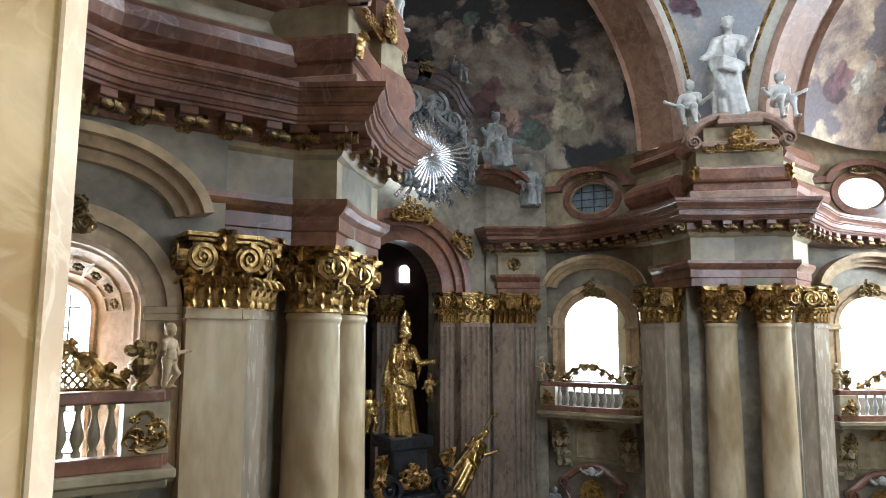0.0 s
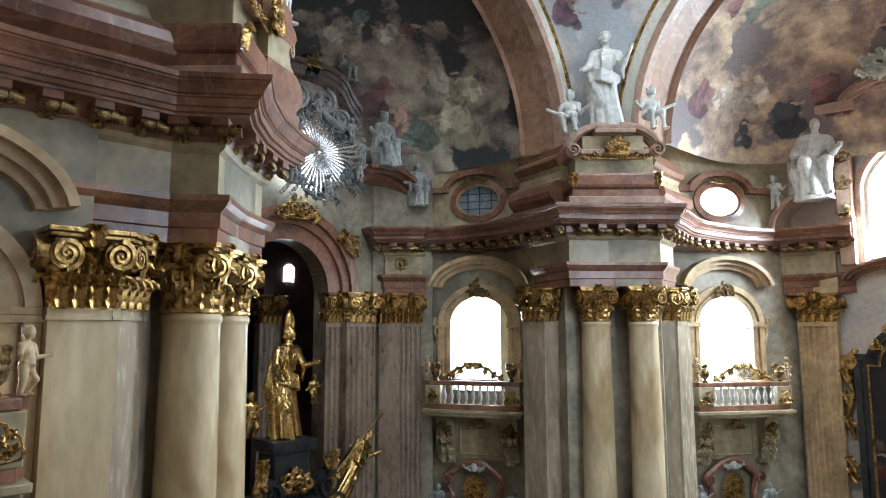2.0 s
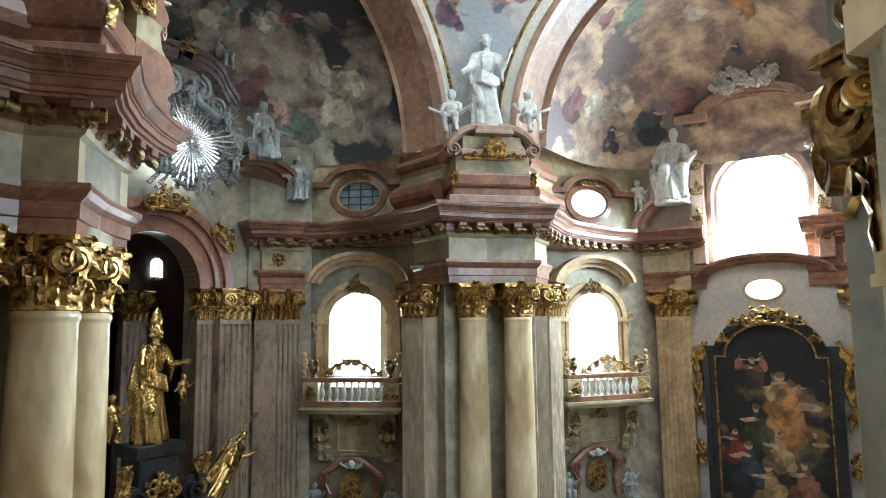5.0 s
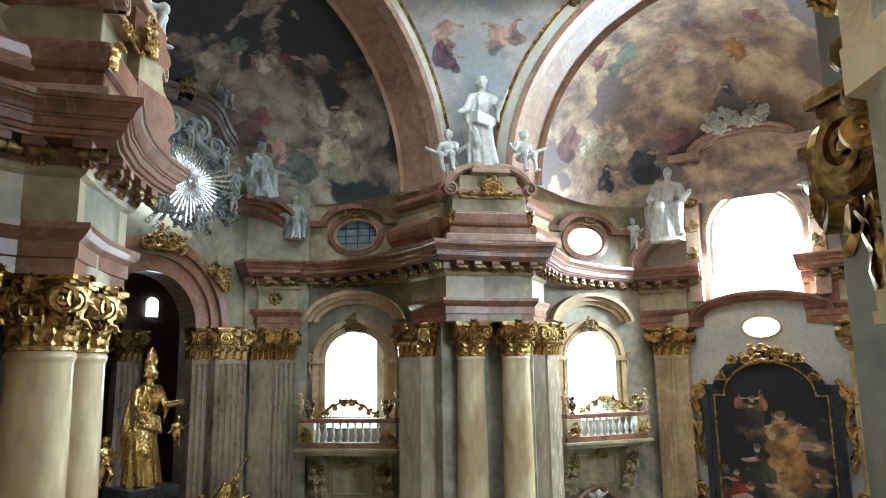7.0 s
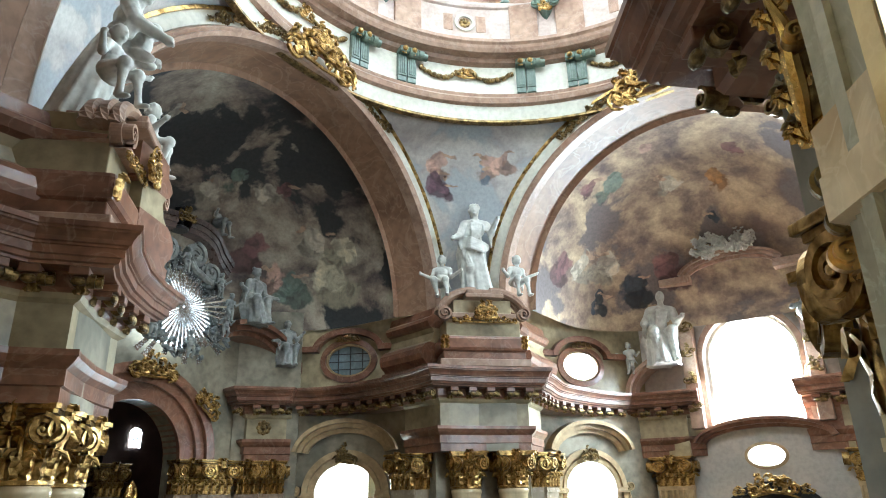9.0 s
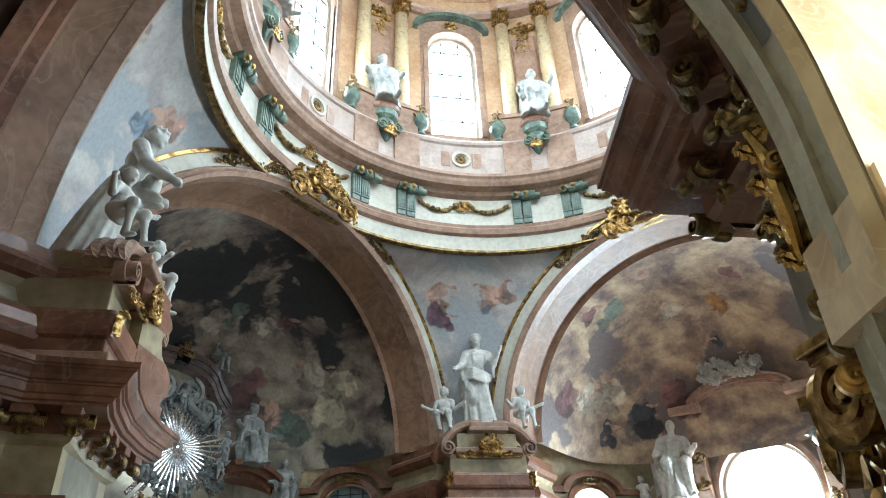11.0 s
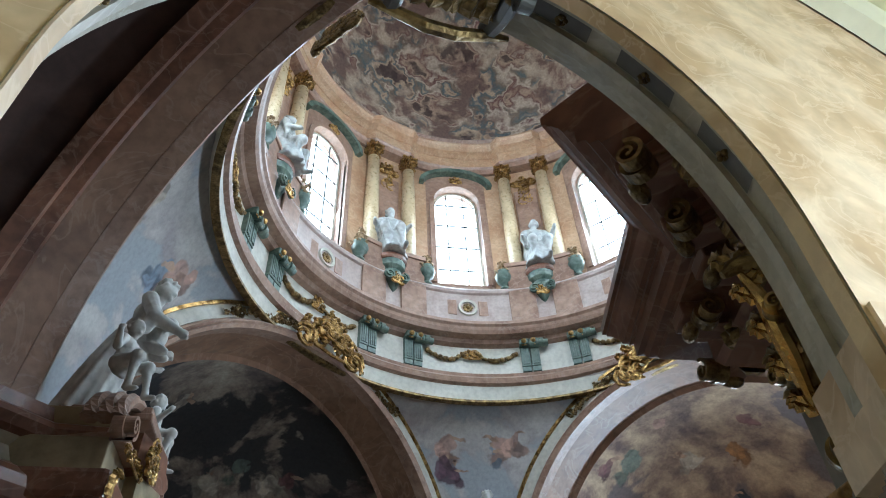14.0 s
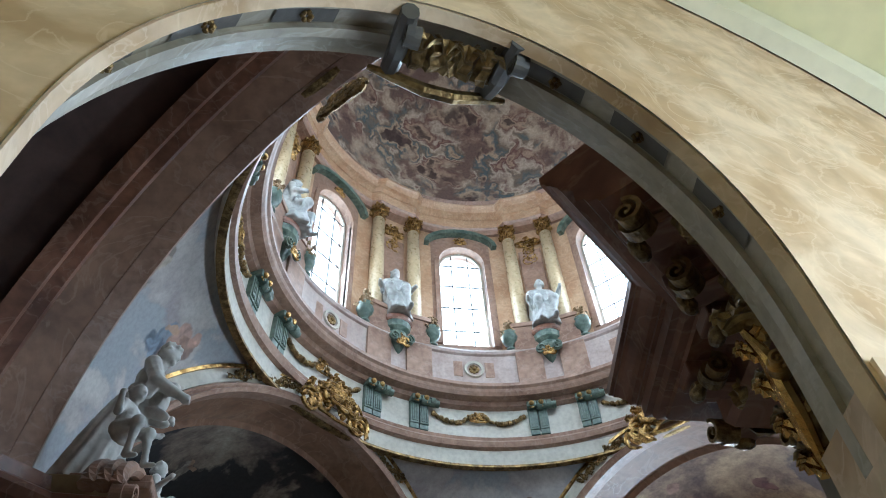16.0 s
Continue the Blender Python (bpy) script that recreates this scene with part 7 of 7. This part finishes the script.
gilt_scroll([(-3.05, -9.94, 12.84), (-2.99, -9.92, 12.74), (-2.95, -9.88, 12.62), (-2.90, -9.83, 12.52), (-2.84, -9.76, 12.40), (-2.80, -9.75, 12.31)], 0.036, BRIGHTGOLD)
gilt_scroll([(-2.94, -9.90, 12.74), (-2.88, -9.86, 12.62), (-2.83, -9.80, 12.52), (-2.77, -9.75, 12.42), (-2.74, -9.74, 12.30)], 0.05, OLDGOLD)
gilt_scroll([(-3.10, -9.90, 12.86), (-3.02, -9.93, 12.90), (-2.95, -9.97, 12.86), (-2.91, -9.96, 12.76)], 0.04, OLDGOLD)
for x, y, z, r, ma in ((-2.75, -9.70, 12.18, 0.075, OLDGOLD), (-2.80, -9.76, 12.34, 0.04, BRIGHTGOLD), (-2.70, -9.66, 12.04, 0.06, OLDGOLD), (-2.66, -9.60, 11.92, 0.07, GOLD), (-2.96, -9.92, 12.66, 0.045, GOLD)):
    bm = bmesh.new()
    spiral(bm, Matrix.Translation((x, y, z)) @ face(-0.55), r, 0.09, 1.6, -1)
    part("volute", bm, ma, gs)

# vaulted room behind the camera
bm = bmesh.new()
rows = []
for d in (0.0, -1.0, -2.5, -4.5):
    rows.append([bm.verts.new(GAL @ Vector((3.1 * math.cos(math.pi * i / 32), d, 12.336 + 3.1 * math.sin(math.pi * i / 32)))) for i in range(33)])
for A, B in zip(rows, rows[1:]):
    for i in range(32):
        bm.faces.new((A[i], A[i + 1], B[i + 1], B[i]))
YELLOWWASH = mat("yellow_limewash", (0.66, 0.62, 0.36), (0.76, 0.72, 0.46), 0.8, 0.85, 0, 0.04, None, 8, stain=0.1)
tagged(link("ceiling_gallery", bm, YELLOWWASH, None, "", True), "pale yellow limewashed vault over the gallery", "ceiling", kind="structure")
bm = bmesh.new()
for s in (-1, 1):
    box(bm, s * 3.1, s * 3.3, -4.5, 0, 9.0, 12.5, GAL)
box(bm, -3.3, 3.3, -4.7, -4.5, 9.0, 15.6, GAL)
tagged(link("wall_gallery_room", bm, LIMEWASH), "pale plaster walls of the gallery room", "wall", kind="structure")
bm = bmesh.new()
box(bm, -3.3, 3.3, -4.7, 0.4, 8.9, 9.0, GAL)
tagged(link("floor_gallery", bm, STONE), "stone gallery floor", "floor", kind="structure")
# white cove along the wall under the vault
bm = bmesh.new()
rows = []
for i in range(33):
    a = math.pi * i / 32
    rows.append([bm.verts.new(GAL @ Vector((r * math.cos(a), d, 12.336 + r * math.sin(a)))) for r, d in ((3.09, -0.14), (2.98, -0.10), (2.94, -0.01), (3.12, -0.01))])
for A, B in zip(rows, rows[1:]):
    for k in range(4):
        bm.faces.new((A[k], A[(k + 1) % 4], B[(k + 1) % 4], B[k]))
tagged(link("trim_cove", bm, LIMEWASH), "pale plaster cove between wall and vault", "trim", kind="structure")

# ---- unseen shell, added only to keep the sky's light from leaking in ----
bm = bmesh.new()
for x0, x1, y0, y1 in ((-24, -23.6, -24, 24), (23.6, 24, -24, 24), (-24, 24, -24, -23.6), (-24, 24, 23.6, 24)):
    box(bm, x0, x1, y0, y1, -0.3, 48)
box(bm, -24, 24, -24, 24, 48, 48.4)
tagged(link("wall_sky_block", bm, STONE), "unseen box added round the church to block the sky's light", "wall", kind="structure")

# ---- light of the windows, and lamps where no window is built ----
area_lamp(*(AR @ Vector((0, -0.25, 15.4))), AR @ Vector((0.5, -8, 11)), 3.3, 4.0, 1700)
for q in range(8):
    p = at_dome(q * 45, RD - 0.35, 31.3).translation
    area_lamp(p.x, p.y, p.z, (0, 0, 26.0), 2.2, 5.6, 290 + 60 * math.cos(radians(q * 45 - 90)))
for m, pw, aim_at in ((mL, 60, mL @ Vector((0, -6, 9.8))), (mR, 160, mR @ Vector((0, -6, 9.8))), (mN, 170, Vector((-3.2, -10.4, 11.0)))):
    area_lamp(*(m @ Vector((-0.1, 2.55, 10.7))), aim_at, 3.0, 3.4, pw * 2.2)
area_lamp(*(GAL @ Vector((2.9, -2.2, 11.6))), GAL @ Vector((1.6, 0, 13.4)), 1.2, 1.8, 175, (1, 0.98, 0.94))
# fill lamp added in the unseen south arm to brighten the altar wall
S2 = arm((0.70711, -0.70711), 13.6)
area_lamp(*(S2 @ Vector((0, 0, 15.5))), (9, 9, 6), 3.3, 4.0, 650)

# ---- gilded crests on the crowns of the great arches ----
def arch_crest(key, seed, size=1.0):
    nx, ny, u0, zs, R, a = ARCHES[key]
    top = arch_point(key, R + 0.35, math.pi / 2, a - 0.35)
    m = Matrix.Translation(top) @ Matrix.Rotation(math.atan2(-nx, ny), 4, "Z") @ Matrix.Scale(size, 4)
    t = thing("arch_crest", "large gilded rocaille crest on the crown of a great arch", "ornament", "crests of the great arches")
    g = bmesh.new()
    scroll_crest(g, m @ Matrix.Translation((0, -0.1, -0.6)), 2.3, 1.5, seed, 26, 0.06)
    scroll_crest(g, m @ Matrix.Translation((0, -0.25, -0.2)), 1.2, 1.0, seed + 1, 16, 0.06)
    part("cartouche", g, GOLD if size == 1.0 else OLDGOLD, t)
    for s in (-1, 1):
        g = bmesh.new()
        rnd = random.Random(seed + s)
        for i in range(34):
            th = math.pi / 2 + s * (0.16 + 0.012 * i)
            p = arch_point(key, R + 0.5, th, a - 0.08)
            p += Vector((rnd.uniform(-.05, .05), rnd.uniform(-.05, .05), rnd.uniform(-.06, .06)))
            leaf(g, Matrix.Translation(p) @ m.to_3x3().to_4x4() @ Matrix.Rotation(rnd.uniform(-3, 3), 4, "Y"), 0.2, 0.14, 0.1)
            blob(g, p, rnd.uniform(0.04, 0.07), None, 6)
        part("leaf_spray", g, OLDGOLD, t)


arch_crest("left", 101)
arch_crest("right", 105)
arch_crest("near", 109, 0.45)

# ---- drum furniture: seated figures on green brackets, urns, medallions ----
for q in range(8):
    m = at_dome(q * 45 + 22.5, 7.62, 0)
    br = thing("drum_bracket", "green scrolled bracket with gilded mask under a drum statue", "bracket", "brackets of the drum", m)
    g = bmesh.new()
    lathe(g, [(0.0, 26.7), (0.10, 26.75), (0.14, 27.0), (0.3, 27.4), (0.42, 27.75), (0.38, 27.95), (0.52, 28.1), (0.55, 28.35), (0.0, 28.36)], 16, None, sx=1, sy=0.9)
    for s in (-1, 1):
        spiral(g, Matrix.Translation((s * 0.3, -0.36, 27.5)), 0.2, 0.16, 1.5, s)
    part("scroll", g, GREEN, br)
    g = bmesh.new()
    scroll_crest(g, Matrix.Translation((0, -0.52, 27.1)), 0.35, 0.5, q + 200, 6, 0.035)
    part("mask", g, GOLD, br)
    g = bmesh.new()
    lathe(g, [(0.58, 28.36), (0.62, 28.45), (0.62, 28.6), (0.54, 28.66), (0.0, 28.67)], 18, None, sx=1, sy=0.85)
    part("cap", g, RED, br)
    figure("drum_statue", 2.75, 300 + q, STATUARY, "pale stucco seated figure on a drum bracket", m @ Matrix.Translation((0, -0.05, 28.67)) @ face(0.25 * (-1) ** q), seated=True,
           arms=((-0.15, -0.1, -0.2 + 0.1 * (q % 3)), (0.15, -0.1, 0.25 - 0.12 * (q % 4))), voxel=0.045, group="statues of the drum", lean=0.15 * (-1) ** q)
    for s in (-1, 1):
        u = thing("flower_urn", "grey green urn of gilded flowers beside a drum window", "urn", "urns of the drum", at_dome(q * 45 + s * 11.6, 7.55, 27.8))
        g = bmesh.new()
        lathe(g, [(0.2, 0), (0.2, 0.08), (0.1, 0.16), (0.09, 0.24), (0.26, 0.42), (0.33, 0.66), (0.26, 0.84), (0.3, 0.9)], 16)
        part("bowl", g, GREEN, u, smooth=True)
        g = bmesh.new()
        rnd = random.Random(q * 7 + s)
        for i in range(26):
            h = rnd.uniform(0.85, 1.5)
            w = 0.34 * (1.65 - h)
            leaf(g, Matrix.Translation((rnd.uniform(-w, w), rnd.uniform(-w, w), h - 0.1)) @ face(rnd.uniform(0, 6.2)) @ Matrix.Rotation(rnd.uniform(-1, 1), 4, "Y"), 0.24, 0.17, 0.12)
            blob(g, (rnd.uniform(-w, w), rnd.uniform(-w, w), h), rnd.uniform(0.05, 0.09), None, 6)
        part("flowers", g, STONE, u)
    pm = at_dome(q * 45, 7.49, 0)
    med = thing("parapet_panel", "pink marbled panel with a gilded rosette in the parapet", "panel", "panels of the parapet", pm)
    for s in (-1, 1):
        g = bmesh.new()
        box(g, s * 0.42, s * 1.15, -0.03, 0.06, 26.55, 27.25, None, 0.02)
        part("inlay", g, PINK, med)
    g = bmesh.new()
    rows = []
    for i in range(24):
        a = 2 * math.pi * i / 24
        rows.append([g.verts.new((r * math.cos(a), y, 26.9 + r * math.sin(a))) for r, y in ((0.27, -0.05), (0.36, -0.08), (0.38, 0.02), (0.27, 0.02))])
    for i in range(24):
        for k in range(4):
            g.faces.new((rows[i][k], rows[(i + 1) % 24][k], rows[(i + 1) % 24][(k + 1) % 4], rows[i][(k + 1) % 4]))
    part("ring", g, IVORY, med)
    g = bmesh.new()
    for k in range(8):
        a = 2 * math.pi * k / 8
        blob(g, (0.13 * math.cos(a), -0.03, 26.9 + 0.13 * math.sin(a)), (0.08, 0.04, 0.08), None, 7)
    blob(g, (0, -0.06, 26.9), 0.08, None, 8)
    part("rosette", g, OLDGOLD, med)
    # pink wall panels behind the statues, with gilded trophies
    g = bmesh.new()
    scroll_crest(g, at_dome(q * 45 + 22.5, 8.05, 34.2), 0.95, 0.7, q + 500, 10, 0.045)
    scroll_crest(g, at_dome(q * 45 + 22.5, 8.05, 33.2), 0.3, 1.0, q + 520, 7, 0.035)
    tagged(link("gilt_trophy", g, GOLD), "gilded hanging trophy on the drum wall", "ornament", "trophies of the drum")
    g = bmesh.new()
    a = at_dome(q * 45 + 22.5, 8.03, 0)
    box(g, -0.5, 0.5, -0.03, 0.1, 30.6, 33.9, a, 0.03)
    tagged(link("wall_panel", g, PINK), "pink marbled panel on the drum wall", "panel", "panels of the drum", "structure")

# gilded square rosettes on the frieze above pilasters
for p, ang in (((-6.35, 12.98), 0.0),):
    g = bmesh.new()
    M = Matrix.Translation((p[0], p[1] - 0.05, 13.45)) @ face(ang)
    for k in range(8):
        a = 2 * math.pi * k / 8
        blob(g, M @ Vector((0.17 * math.cos(a), -0.03, 0.17 * math.sin(a))), (0.09, 0.05, 0.09), None, 7)
    blob(g, M @ Vector((0, -0.06, 0)), 0.1, None, 8)
    tagged(link("frieze_rosette", g, OLDGOLD), "gilded rosette on the frieze above a pilaster", "ornament")
